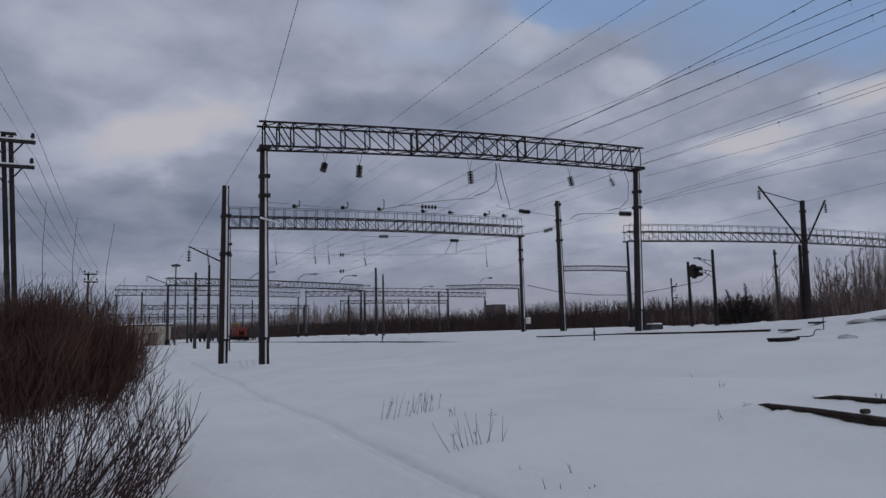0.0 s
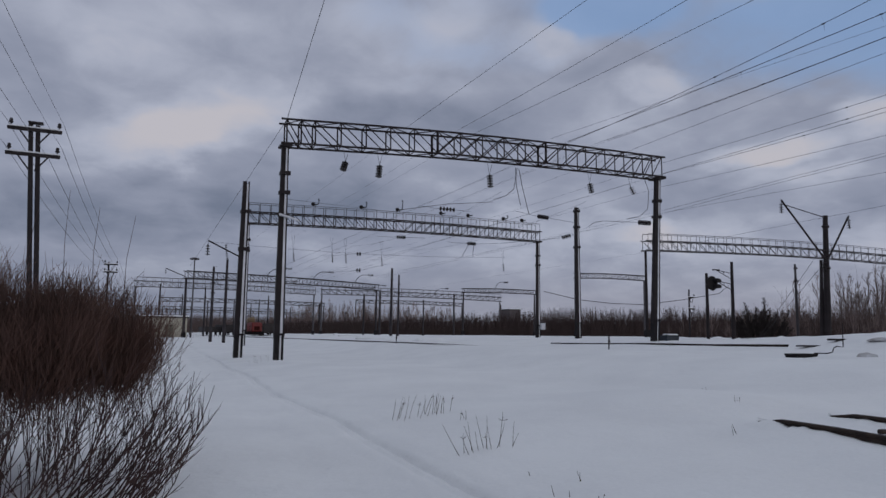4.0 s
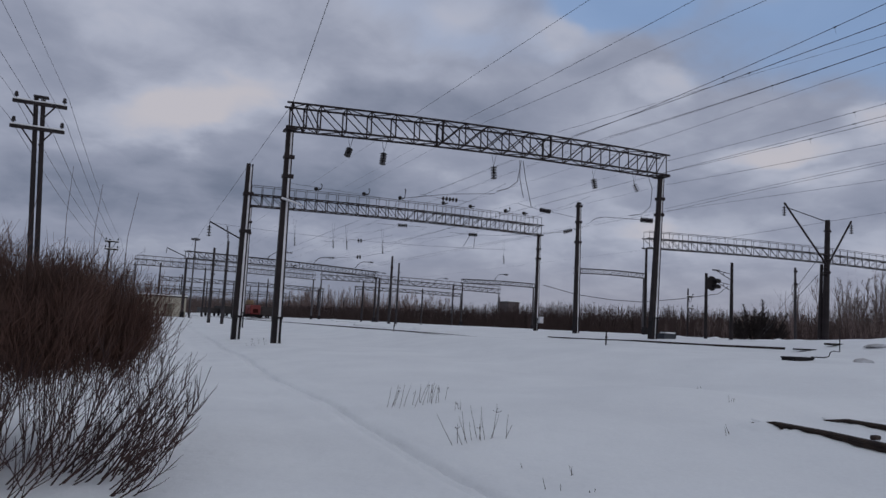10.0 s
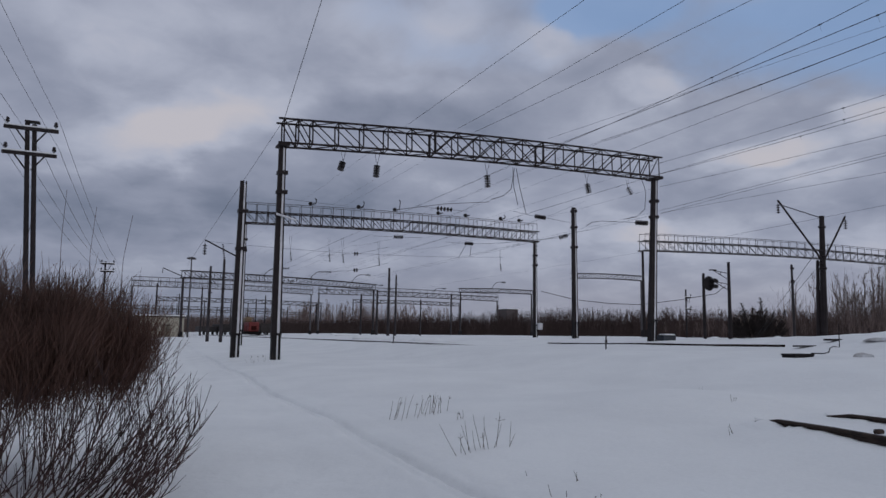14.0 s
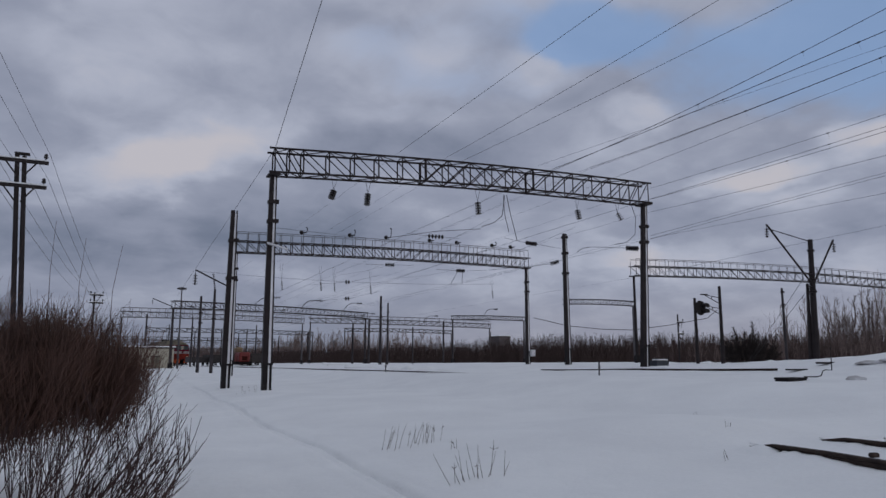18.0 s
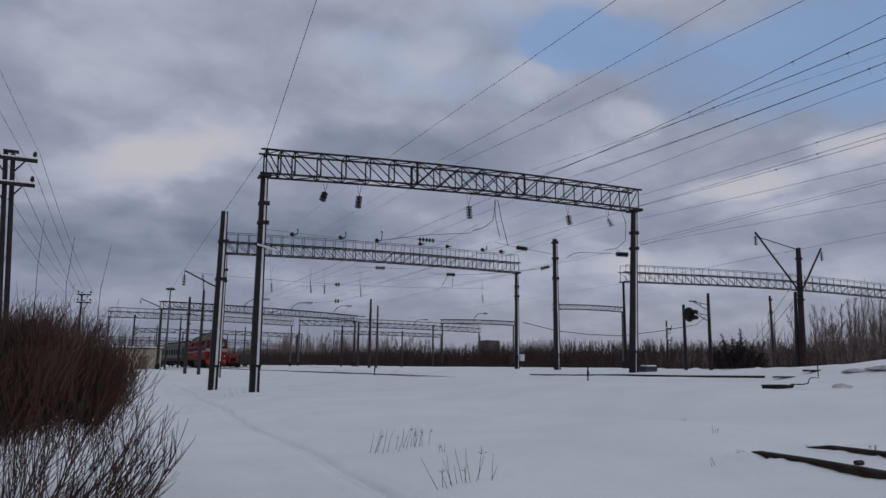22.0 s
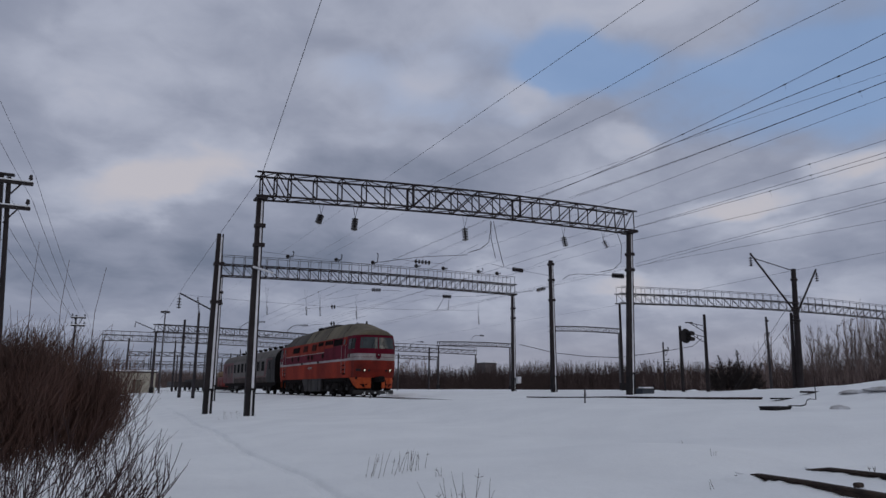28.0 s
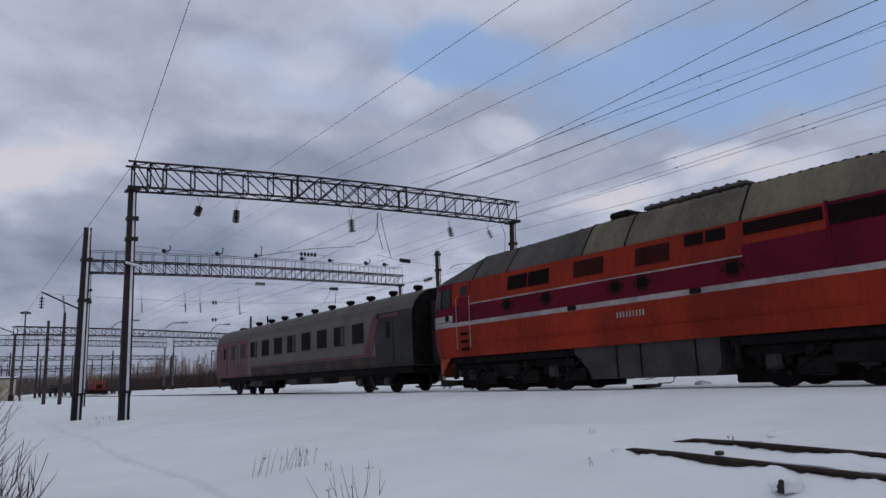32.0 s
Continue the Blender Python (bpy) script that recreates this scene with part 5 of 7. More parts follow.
def wrap_panel(owner, name, x0, x1, z0, z1, material, s, end, label="", depth=0.022):
    """A pane that follows the curve of the cab's corner."""
    bm = bmesh.new()
    fx = (lambda x: x) if end == 0 else (lambda x: -TL - x)
    grids = []
    for d in (-0.02, depth):
        grid = []
        for j in range(5):
            z = z0 + (z1 - z0) * j / 4
            grid.append([bm.verts.new((fx(x), s * (flank_y(x, z) + d), z)) for x in [x0 + (x1 - x0) * i / 8 for i in range(9)]])
        grids.append(grid)
        for p, q in zip(grid, grid[1:]):
            for i in range(8):
                bm.faces.new((p[i], p[i + 1], q[i + 1], q[i]))
    g, h = grids
    rim = lambda k: k[0] + [r[-1] for r in k[1:]] + k[-1][-2::-1] + [r[0] for r in k[-2:0:-1]]
    a, b = rim(g), rim(h)
    n = len(a)
    for i in range(n):
        bm.faces.new((a[i], a[(i + 1) % n], b[(i + 1) % n], b[i]))
    return part(name, bm, material, owner, label)


def slats(owner, x0, x1, z0, z1, n, material, y=-1.545):
    for i in range(n):
        z = z0 + (z1 - z0) * (i + 0.5) / n
        bm = bmesh.new()
        yy = y * lerp_table(z, ((1.6, 1.0), (3.1, 1.0), (3.95, 1.44 / 1.53)))
        box(bm, ((x0 + x1) / 2, yy, z), (x1 - x0 - 0.04, 0.04, (z1 - z0) / n * 0.45), 0.0, Euler((0.5 if y < 0 else -0.5, 0, 0)).to_matrix())
        part("slat", bm, material, owner)


def wheelset(owner, x, r, h):
    bm = bmesh.new()
    rod(bm, (0, -1.0, 0), (0, 1.0, 0), 0.09, 10)
    ws = part("wheelset", bm, SOOT, owner)
    ws.matrix_basis = pose(x, 0, h)
    for s in (-1, 1):
        bm = bmesh.new()
        y = 0.76 * s
        lathe(bm, [(0.10, y - 0.07), (r * 0.8, y - 0.05), (r * 0.84, y - 0.07), (r, y - 0.07), (r, y + 0.07), (r * 0.84, y + 0.07), (r * 0.8, y + 0.03), (0.16, y + 0.06), (0.10, y + 0.12)], 24, axis="Y")
        w = part("wheel", bm, SOOT, ws)
        bm = bmesh.new()
        for k in range(5):
            a = k * 2 * math.pi / 5
            box(bm, (r * 0.5 * math.cos(a), y + s * 0.07, r * 0.5 * math.sin(a)), (0.09, 0.03, 0.09))
        lathe(bm, [(0.15, y + s * 0.08 - 0.03), (0.15, y + s * 0.08 + 0.03)], 10, axis="Y")
        part("hub", bm, HUB, w)
    return ws


def bogie(owner, xs, r, wheels, loco=True):
    h = r - 0.12   # axle height over the datum, the railhead lying a little lower
    bm = bmesh.new()
    a, b = min(xs) - r - 0.15, max(xs) + r + 0.15
    for s in (-1, 1):
        box(bm, ((a + b) / 2, 1.12 * s, h + 0.28), (b - a, 0.16, 0.26), 0.03)
        box(bm, ((a + b) / 2, 1.12 * s, h - 0.02), ((b - a) * 0.5, 0.12, 0.3), 0.03)
    box(bm, ((a + b) / 2, 0, h + 0.28), (0.5, 2.2, 0.3), 0.04)
    frame_ = part("bogie_frame", bm, SOOT, owner, "black greasy bogie frame")
    for x in xs:
        for s in (-1, 1):
            bm = bmesh.new()
            box(bm, (x, 1.16 * s, h), (0.42, 0.26, 0.36), 0.05)
            lathe(bm, [(0.15, 1.28 * s - 0.03), (0.15, 1.28 * s + 0.03)], 12, (x, 0, h), "Y")
            part("axle_box", bm, HUB, frame_)
            for dx in (-0.36, 0.36):
                bm = bmesh.new()
                lathe(bm, [(0.10, h - 0.1), (0.13, h - 0.06), (0.10, h - 0.02), (0.13, h + 0.02), (0.10, h + 0.06), (0.13, h + 0.10), (0.10, h + 0.14), (0.13, h + 0.18)], 8, (x + dx, 1.16 * s, 0))
                part("spring", bm, SOOT, frame_)
        wheels.append((wheelset(owner, x, r, h), r))
    for s in (-1, 1):
        for x in [(p + q) / 2 for p, q in zip(xs, xs[1:])]:
            bm = bmesh.new()
            rod(bm, (x - 0.15, 1.25 * s, h + 0.25), (x + 0.2, 1.25 * s, h - 0.28), 0.05, 8)
            box(bm, (x + 0.1, 1.22 * s, h - 0.3), (0.5, 0.1, 0.1), 0.02)
            part("brake_gear", bm, HUB, frame_)


def diesel_locomotive(wheels):
    owner = thing("diesel_locomotive", (17.3, 330, 1.2), "orange and maroon diesel locomotive with white stripes and lit headlamps", "locomotive")
    loco_body(owner)
    loco_roof(owner)
    for s in (-1, 1):
        y = 1.515 * s
        # windows, louvres and intakes along the engine room
        for a, b in ((-15.63, -14.68), (-14.60, -13.64)):
            w = side_panel(owner, "window", a, b, 3.28, 3.76, VOID, y, "dark engine-room window")
        for a, b in ((-8.55, -8.02), (-7.92, -7.38)):
            side_panel(owner, "window", a, b, 3.56, 3.86, VOID, y)
        for a, b in ((-12.53, -11.36), (-10.17, -9.05)):
            p = side_panel(owner, "louvre", a, b, 3.28, 3.78, LOUVRE, y, "dark red louvre")
            slats(p, a, b, 3.30, 3.76, 7, LOUVRE, y * 1.02)
        # flat black panels: the shade inside the intakes is put into their colour
        p = side_panel(owner, "intake", -6.88, -4.98, 3.55, 3.86, VOID, y, "long intake panel blackened for shade")
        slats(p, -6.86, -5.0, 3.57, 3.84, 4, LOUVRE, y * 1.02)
        side_panel(owner, "intake", -4.82, -3.05, 3.40, 3.84, VOID, y, "intake panel blackened to look open and shaded")
        for x in (-15.7, -13.8, -10.95, -10.0, -7.25):
            bm = bmesh.new()
            box(bm, (x, y, 2.80), (0.62, 0.05, 0.46), 0.0)
            es = [q for q in bm.edges if abs(q.verts[0].co.y - q.verts[1].co.y) > 0.01]
            bmesh.ops.bevel(bm, geom=es, offset=0.15, segments=3, affect="EDGES")
            p = part("hatch", bm, LOUVRE, owner, "dark rounded vent hatch")
            bm = bmesh.new()
            box(bm, (x, y * 1.017, 2.80), (0.30, 0.03, 0.26), 0.01)
            part("vent_mesh", bm, VOID, p)
        for x in (-12.7, -8.35):
            bm = bmesh.new()
            box(bm, (x, y * 1.01, 2.36), (0.34, 0.08, 0.14), 0.02)
            part("filler", bm, SOOT, owner)
        bm = bmesh.new()
        box(bm, (-10.3, y * 1.012, 1.62), (12.0, 0.03, 0.035))
        part("trim_rail", bm, ORANGE, owner)
        bm = bmesh.new()
        box(bm, (-4.86, y * 0.998, 3.2), (0.06, 0.05, 1.5))
        part("rib", bm, MAROON, owner)
        for k in range(9):
            bm = bmesh.new()
            box(bm, (-10.95 + 0.115 * k, y * 1.012, 1.98), (0.05, 0.02, 0.17))
            part("number_bar", bm, WHITE, owner)
        for end in (0, 1):
            fx = (lambda x: x) if end == 0 else (lambda x: -TL - x)
            xa, xb = min(fx(-2.80), fx(-2.16)), max(fx(-2.80), fx(-2.16))
            d = side_panel(owner, "door", xa, xb, 3.34, 3.88, ORANGE, y, "cab door with a small dark window", 0.035)
            side_panel(d, "door_window", xa + 0.12, xb - 0.14, 3.40, 3.76, DARKPANE, y * 1.008)
            side_panel(d, "middle_panel", xa, xb, 2.53, 3.335, MAROON, y, "", 0.035)
            side_panel(d, "lower_panel", xa, xb, 1.62, 2.26, ORANGE, y, "", 0.035)
            for x in (-2.88, -2.08):
                bm = bmesh.new()
                rod(bm, (fx(x), y * 1.05, 1.45), (fx(x), y * 1.05, 3.30), 0.014, 6)
                rod(bm, (fx(x), y * 1.05, 3.30), (fx(x), y * 0.98, 3.42), 0.014, 6)
                part("handrail", bm, WHITE, owner, "thin pale handrail")
            # proud black blocks paint the shade of step recesses
            for z in (1.42, 1.70, 1.98):
                bm = bmesh.new()
                box(bm, (fx(-2.48), y * 1.012, z), (0.42, 0.10, 0.11), 0.01)
                part("step", bm, VOID, owner, "black block painting the shade of a step recess")
            for z in (0.55, 0.95):
                bm = bmesh.new()
                box(bm, (fx(-2.48), y * 0.93, z), (0.5, 0.16, 0.04), 0.01)
                rod(bm, (fx(-2.75), y * 0.93, z), (fx(-2.75), y * 0.93, 1.3), 0.02, 5)
                rod(bm, (fx(-2.21), y * 0.93, z), (fx(-2.21), y * 0.93, 1.3), 0.02, 5)
                part("step", bm, SOOT, owner)
            w = wrap_panel(owner, "cab_side_window", -1.64, -0.62, 3.04, 3.74, DARKPANE, s, end, "dark cab side window")
            wrap_panel(w, "window_bar", -1.10, -1.05, 3.03, 3.75, SOOT, s, end, "", 0.035)
            bm = bmesh.new()
            lathe(bm, [(0.10, -0.03), (0.12, 0.0), (0.10, 0.03)], 12, (fx(-1.42), y * 1.015, 2.62), "Y")
            part("round_boss", bm, SOOT, owner)
    for end in (0, 1):
        fx = (lambda x: x) if end == 0 else (lambda x: -TL - x)
        k = 1 if end == 0 else -1
        # windscreens lean back with the nose
        for s in (-1, 1):
            bm = bmesh.new()
            grid = []
            for j in range(4):
                z = 3.06 + 0.74 * j / 3
                grid.append([bm.verts.new((fx(nose_x(y, z) + 0.02), y * s, z)) for y in [0.05 + (1.18 - 0.09 * j / 3) * i / 6 for i in range(7)]])
            for p, q in zip(grid, grid[1:]):
                for i in range(6):
                    bm.faces.new((p[i], p[i + 1], q[i + 1], q[i]))
            ext = bmesh.ops.extrude_face_region(bm, geom=bm.faces[:])["geom"]
            for e in ext:
                if isinstance(e, bmesh.types.BMVert):
                    e.co.x -= 0.05 * k
            ws = part("windscreen", bm, PANE, owner, "dark sloping windscreen")
            bm = bmesh.new()
            rod(bm, (fx(nose_x(0.5, 3.05) + 0.05), 0.5 * s, 3.05), (fx(nose_x(0.3, 3.6) + 0.05), 0.3 * s, 3.6), 0.012, 5)
            part("wiper", bm, SOOT, ws)
            # lamps low on the front
            bm = bmesh.new()
            lathe(bm, [(0.11, -0.05), (0.12, 0.0), (0.11, 0.03), (0.08, 0.035)], 14, (fx(nose_x(0.91, 1.62)), 0.91 * s, 1.62), "X")
            lamp = part("headlamp_housing", bm, SOOT, owner)
            bm = bmesh.new()
            lathe(bm, [(0.048, 0.0), (0.044, 0.045 * k)], 12, (fx(nose_x(0.91, 1.62)), 0.91 * s, 1.62), "X")
            part("headlamp_glass", bm, LAMP if end == 0 else PANE, lamp, "lit headlamp")
            bm = bmesh.new()
            lathe(bm, [(0.07, -0.05), (0.08, 0.0), (0.05, 0.05)], 12, (fx(nose_x(0.62, 1.62)), 0.62 * s, 1.62), "X")
            part("marker_lamp", bm, PLINTH, owner)
        wrap_panel(owner, "number_plate", -0.46, -0.20, 1.57, 1.72, PLINTH, -1 if end == 0 else 1, end, "small dark plate", 0.03)
        bm = bmesh.new()
        box(bm, (fx(0.01), 0, 2.62), (0.10, 0.36, 0.30), 0.03)
        box(bm, (fx(0.01), 0, 2.45), (0.10, 0.24, 0.16), 0.03)
        em = part("nose_shield", bm, MAROON, owner, "dark red shield on the nose")
        bm = bmesh.new()
        lathe(bm, [(0.10, 0.05 * k), (0.07, 0.08 * k)], 12, (fx(0.0), 0, 2.62), "X")
        part("boss", bm, VOID, em)
        bm = bmesh.new()
        lathe(bm, [(0.05, 0.07 * k), (0.04, 0.095 * k)], 12, (fx(0.0), 0, 2.64), "X")
        part("nose_badge", bm, WHITE, em, "small pale badge")
        # skirt, coupler and snow plough
        for s in (-1, 1):
            bm = bmesh.new()
            grid = []
            for j in range(5):
                z = 1.22 - 0.19 * j
                reach = flank_y(-1.50 + 0.24 * j, 1.2) - 0.006 - 0.012 * j
                grid.append([bm.verts.new((fx(nose_x(reach * (1 - i / 8) + 0.40 * i / 8 + 0.006 + 0.012 * j, 1.2) - 0.02 - 0.012 * j), s * (reach * (1 - i / 8) + 0.40 * i / 8), z)) for i in range(9)])
            for p, q in zip(grid, grid[1:]):
                for i in range(8):
                    bm.faces.new((p[i], p[i + 1], q[i + 1], q[i]))
            for e in bmesh.ops.extrude_face_region(bm, geom=bm.faces[:])["geom"]:
                if isinstance(e, bmesh.types.BMVert):
                    e.co.x -= 0.06 * k
                    e.co.y -= 0.03 * s
            sk = part("skirt", bm, SKIRT, owner, "bright orange front skirt wrapped round the nose")
            bm = bmesh.new()
            # a proud black triangle paints the shade of a hole in the skirt
            v = [bm.verts.new((fx(nose_x(y, 1.2) + d), s * y, z)) for d in (0.015, -0.06) for y, z in ((0.62, 0.74), (1.12, 0.72), (0.86, 0.52))]
            for f in ((0, 1, 2), (5, 4, 3), (0, 1, 4, 3), (1, 2, 5, 4), (2, 0, 3, 5)):
                bm.faces.new([v[i] for i in f])
            part("skirt_shade_panel", bm, VOID, sk, "black three-cornered panel painting a shaded opening")
        bm = bmesh.new()
        box(bm, (fx(0.10), 0, 1.02), (0.9, 0.34, 0.34), 0.06)
        box(bm, (fx(0.45), 0.06, 1.04), (0.3, 0.46, 0.40), 0.08)
        rod(bm, (fx(0.1), 0.5, 1.0), (fx(0.35), 0.42, 0.45), 0.03, 6)
        rod(bm, (fx(0.1), -0.5, 1.0), (fx(0.35), -0.42, 0.45), 0.03, 6)
        part("coupler", bm, SOOT, owner, "black automatic coupler")
        bm = bmesh.new()
        for s in (-1, 1):
            v = [bm.verts.new(p) for p in ((fx(0.25), 0, 0.08), (fx(-0.75), 1.45 * s, 0.08), (fx(-0.70), 1.42 * s, 0.34), (fx(0.14), 0, 0.30))]
            bm.faces.new(v)
        ex = bmesh.ops.extrude_face_region(bm, geom=bm.faces[:])["geom"]
        for e in ex:
            if isinstance(e, bmesh.types.BMVert):
                e.co.x -= 0.05 * k
        plough = part("snow_plough", bm, HUB, owner, "scraped steel snow plough")
        rng = random.Random(8 + end)
        for i in range(9):
            u = rng.uniform(-1, 1)
            c = Vector((fx(0.24 - 0.95 * abs(u)), 1.42 * u, rng.uniform(0.02, 0.22)))
            bm = bmesh.new()
            r = bmesh.ops.create_icosphere(bm, subdivisions=2, radius=rng.uniform(0.03, 0.06), matrix=Matrix.Translation(c))
            for v in r["verts"]:
                v.co += Vector((rng.uniform(-1, 1), rng.uniform(-1.6, 1.6), rng.uniform(-0.6, 0.6))) * 0.022
            part("snow_clod", bm, SNOW, plough, "snow stuck to the plough")
        for s in (-1, 1):
            bm = bmesh.new()
            rod(bm, (fx(-0.35), 1.0 * s, 1.1), (fx(-0.2), 0.75 * s, 0.5), 0.045, 6)
            rod(bm, (fx(-0.35), 0.5 * s, 1.1), (fx(-0.2), 0.75 * s, 0.5), 0.045, 6)
            part("plough_strut", bm, SKIRT, owner)
    # between the bogies
    bm = bmesh.new()
    outline = [(-12.85, 1.18), (-12.85, 0.98), (-12.35, 0.52), (-12.2, 0.20), (-8.15, 0.20), (-7.95, 0.36), (-7.9, 0.6), (-7.9, 1.18)]
    a, b = [bm.verts.new((x, -1.40, z)) for x, z in outline], [bm.verts.new((x, 1.40, z)) for x, z in outline]
    for i in range(len(outline)):
        bm.faces.new((a[i], a[(i + 1) % len(outline)], b[(i + 1) % len(outline)], b[i]))
    bm.faces.new(a[::-1])
    bm.faces.new(b)
    tank = part("fuel_tank", bm, TANK, owner, "dull grey fuel tank")
    for x in (-11.2, -10.35, -8.6):
        for s in (-1, 1):
            bm = bmesh.new()
            box(bm, (x, 1.405 * s, 0.68), (0.05, 0.03, 0.92))
            part("strap", bm, SOOT, tank)
    bm = bmesh.new()
    box(bm, (-10.3, 0, 1.12), (19.6, 2.7, 0.16))
    part("underframe", bm, SOOT, owner)
    for x in (-4.55, -16.05):
        # a solid filler block, added to keep light from showing between the wheels
        bm = bmesh.new()
        box(bm, (x, 0, 0.54), (6.9, 1.36, 1.10), 0.05)
        for s in (-1, 1):
            box(bm, (x, 1.30 * s, 1.02), (6.2, 0.14, 0.24), 0.03)
            box(bm, (x, 1.34 * s, 0.60), (1.3, 0.16, 0.42), 0.04)
        part("light_block", bm, SOOT, owner, "black block added to stop light between the wheels, with side beams")
        for s in (-1, 1):
            for dx in (-2.1, 0.0, 2.1):
                bm = bmesh.new()
                box(bm, (x + dx + 1.05, 1.26 * s, 0.36), (0.85, 0.2, 0.40), 0.04)
                rod(bm, (x + dx + 0.6, 1.38 * s, 0.3), (x + dx + 1.4, 1.38 * s, 0.85), 0.035, 6)
                part("brake_rigging", bm, SOOT, owner)
                bm = bmesh.new()
                lathe(bm, [(0.10, 1.36 * s - 0.05), (0.13, 1.36 * s), (0.10, 1.36 * s + 0.05)], 10, (x + dx + 0.95, 0, 0.72), "Y")
                rod(bm, (x + dx + 0.95, 1.36 * s, 0.72), (x + dx + 0.35, 1.36 * s, 0.62), 0.03, 6)
                part("brake_cylinder", bm, SOOT, owner)
            for dx in (-2.9, 2.9):
                bm = bmesh.new()
                rod(bm, (x + dx, 1.36 * s, 1.05), (x + dx, 1.36 * s, 0.35), 0.07, 8)
                rod(bm, (x + dx, 1.36 * s, 0.62), (x + dx, 1.36 * s, 0.35), 0.10, 8)
                part("damper", bm, SOOT, owner)
    bogie(owner, (-2.45, -4.55, -6.65), 0.61, wheels)
    bogie(owner, (-13.95, -16.05, -18.15), 0.61, wheels)
    bm = bmesh.new()
    box(bm, (-TL - 0.42, 0, 2.3), (0.85, 1.3, 2.6), 0.1)
    part("gangway", bm, PLINTH, owner, "black rubber gangway")
    return owner


CL = 24.5


def passenger_coach(wheels):
    owner = thing("passenger_coach", (17.3, 352, 1.2), "grey passenger coach with dull red ends and roof vents", "railway coach")
    prof = [(1.42, 0.98), (1.50, 1.12), (1.515, 1.48), (1.53, 1.9), (1.53, 3.05), (1.49, 3.32), (1.36, 3.62), (1.08, 3.92), (0.65, 4.14), (0.25, 4.22)]
    prof = [(-y, z) for y, z in prof] + prof[::-1]
    cuts = [0.0, -0.02, -1.7, -2.2, -3.0, -3.6, -18.0, -18.6, -CL + 0.02, -CL]
    bm = bmesh.new()
    rings = []
    for x in cuts:
        k = 0.985 if x in (0.0, -CL) else 1.0
        rings.append([bm.verts.new((x, y * k, 2.4 + (z - 2.4) * k)) for y, z in prof])
    n = len(prof)
    for c, (p, q) in enumerate(zip(rings, rings[1:])):
        xc = (cuts[c] + cuts[c + 1]) / 2
        for i in range(n):
            f = bm.faces.new((p[i], p[(i + 1) % n], q[(i + 1) % n], q[i]))
            zc = f.calc_center_median().z
            m = 0
            if zc > 3.3:
                m = 3
            elif zc < 1.5 and -18.3 < xc < -3.0:
                m = 4
            elif xc > -3.0:
                m = 1
            elif xc < -18.3:
                m = 2
            f.material_index = m
    for r in (rings[0], rings[-1]):
        f = bm.faces.new(r)
        f.material_index = 5
    for f in bm.faces:
        if len(f.verts) > 4 and f.calc_center_median().x < -20:
            f.material_index = 2
    body = part("body", bm, [GREYCAR, DARKCAR, REDCAR, BEIGE, GRIME, SOOT], owner, "grey body with a brown-grey roof and red end")
    for s in (-1, 1):
        y = 1.535 * s
        for k in range(8):
            x = -4.0 - 1.86 * k
            w = side_panel(owner, "window", x - 1.06, x, 2.12, 3.02, COACHPANE, y * 0.998, "dark coach window", 0.015, False)
            if k % 3 == 1:
                side_panel(w, "blind", x - 0.36, x - 0.02, 2.15, 3.0, BLIND, y * 1.001, "drawn grey blind", 0.014, False)
            for a, b, c, d in ((-1.10, 0.04, 3.02, 3.06), (-1.10, 0.04, 2.08, 2.12)):
                side_panel(w, "window_frame", x + a, x + b, c, d, BEIGE, y, "", 0.025, False)
        for a, b in ((-2.2, -1.45), (-CL + 1.4, -CL + 2.2)):
            d = side_panel(owner, "door", a, b, 1.15, 3.05, DARKCAR if a > -4 else REDCAR, y, "coach end door", 0.02, False)
            side_panel(d, "door_window", a + 0.2, b - 0.2, 2.2, 2.9, COACHPANE, y * 1.01, "", 0.012, False)
        for a, b in ((-19.8, -19.1), (-21.4, -20.7)):
            side_panel(owner, "window", a, b, 2.12, 3.02, DARKCAR, y * 0.998, "", 0.015, False)
        # the slanted red band by the first window
        bm = bmesh.new()
        v = [bm.verts.new((x, y + s * d, z)) for d in (0.0, 0.012) for x, z in ((-4.05, 1.5), (-3.35, 1.5), (-2.55, 3.22), (-3.15, 3.22))]
        for f in ((0, 1, 2, 3), (4, 5, 6, 7), (0, 1, 5, 4), (1, 2, 6, 5), (2, 3, 7, 6), (3, 0, 4, 7)):
            bm.faces.new([v[i] for i in f])
        part("red_band", bm, REDCAR, owner)
        side_panel(owner, "red_band", -2.75, -1.0, 3.10, 3.22, REDCAR, y, "", 0.012, False)
        side_panel(owner, "red_sill_line", -18.0, -3.6, 1.50, 1.60, REDCAR, y, "thin dull red line under the windows", 0.008, False)
        for k in range(5):
            side_panel(owner, "grey_flash", -22.6 + 0.62 * k, -22.35 + 0.62 * k, 1.6, 2.9, GREYCAR, y, "", 0.008, False)
    for k in range(10):
        x = -1.7 - 2.1 * k
        bm = bmesh.new()
        lathe(bm, [(0.13, 4.12), (0.13, 4.33), (0.22, 4.37), (0.23, 4.48), (0.17, 4.53)], 12, (x, 0, 0))
        part("roof_vent", bm, SOOT, owner, "dark mushroom vent")
    bm = bmesh.new()
    box(bm, (-CL + 1.0, 0, 4.26), (0.5, 0.4, 0.24), 0.05)
    part("roof_box", bm, SOOT, owner)
    bm = bmesh.new()
    rod(bm, (-18.7, -0.2, 4.1), (-18.7, -0.2, 4.75), 0.05, 8)
    part("chimney", bm, SOOT, owner)
    bm = bmesh.new()
    box(bm, (-CL / 2, 0, 0.86), (CL - 0.6, 2.6, 0.34))
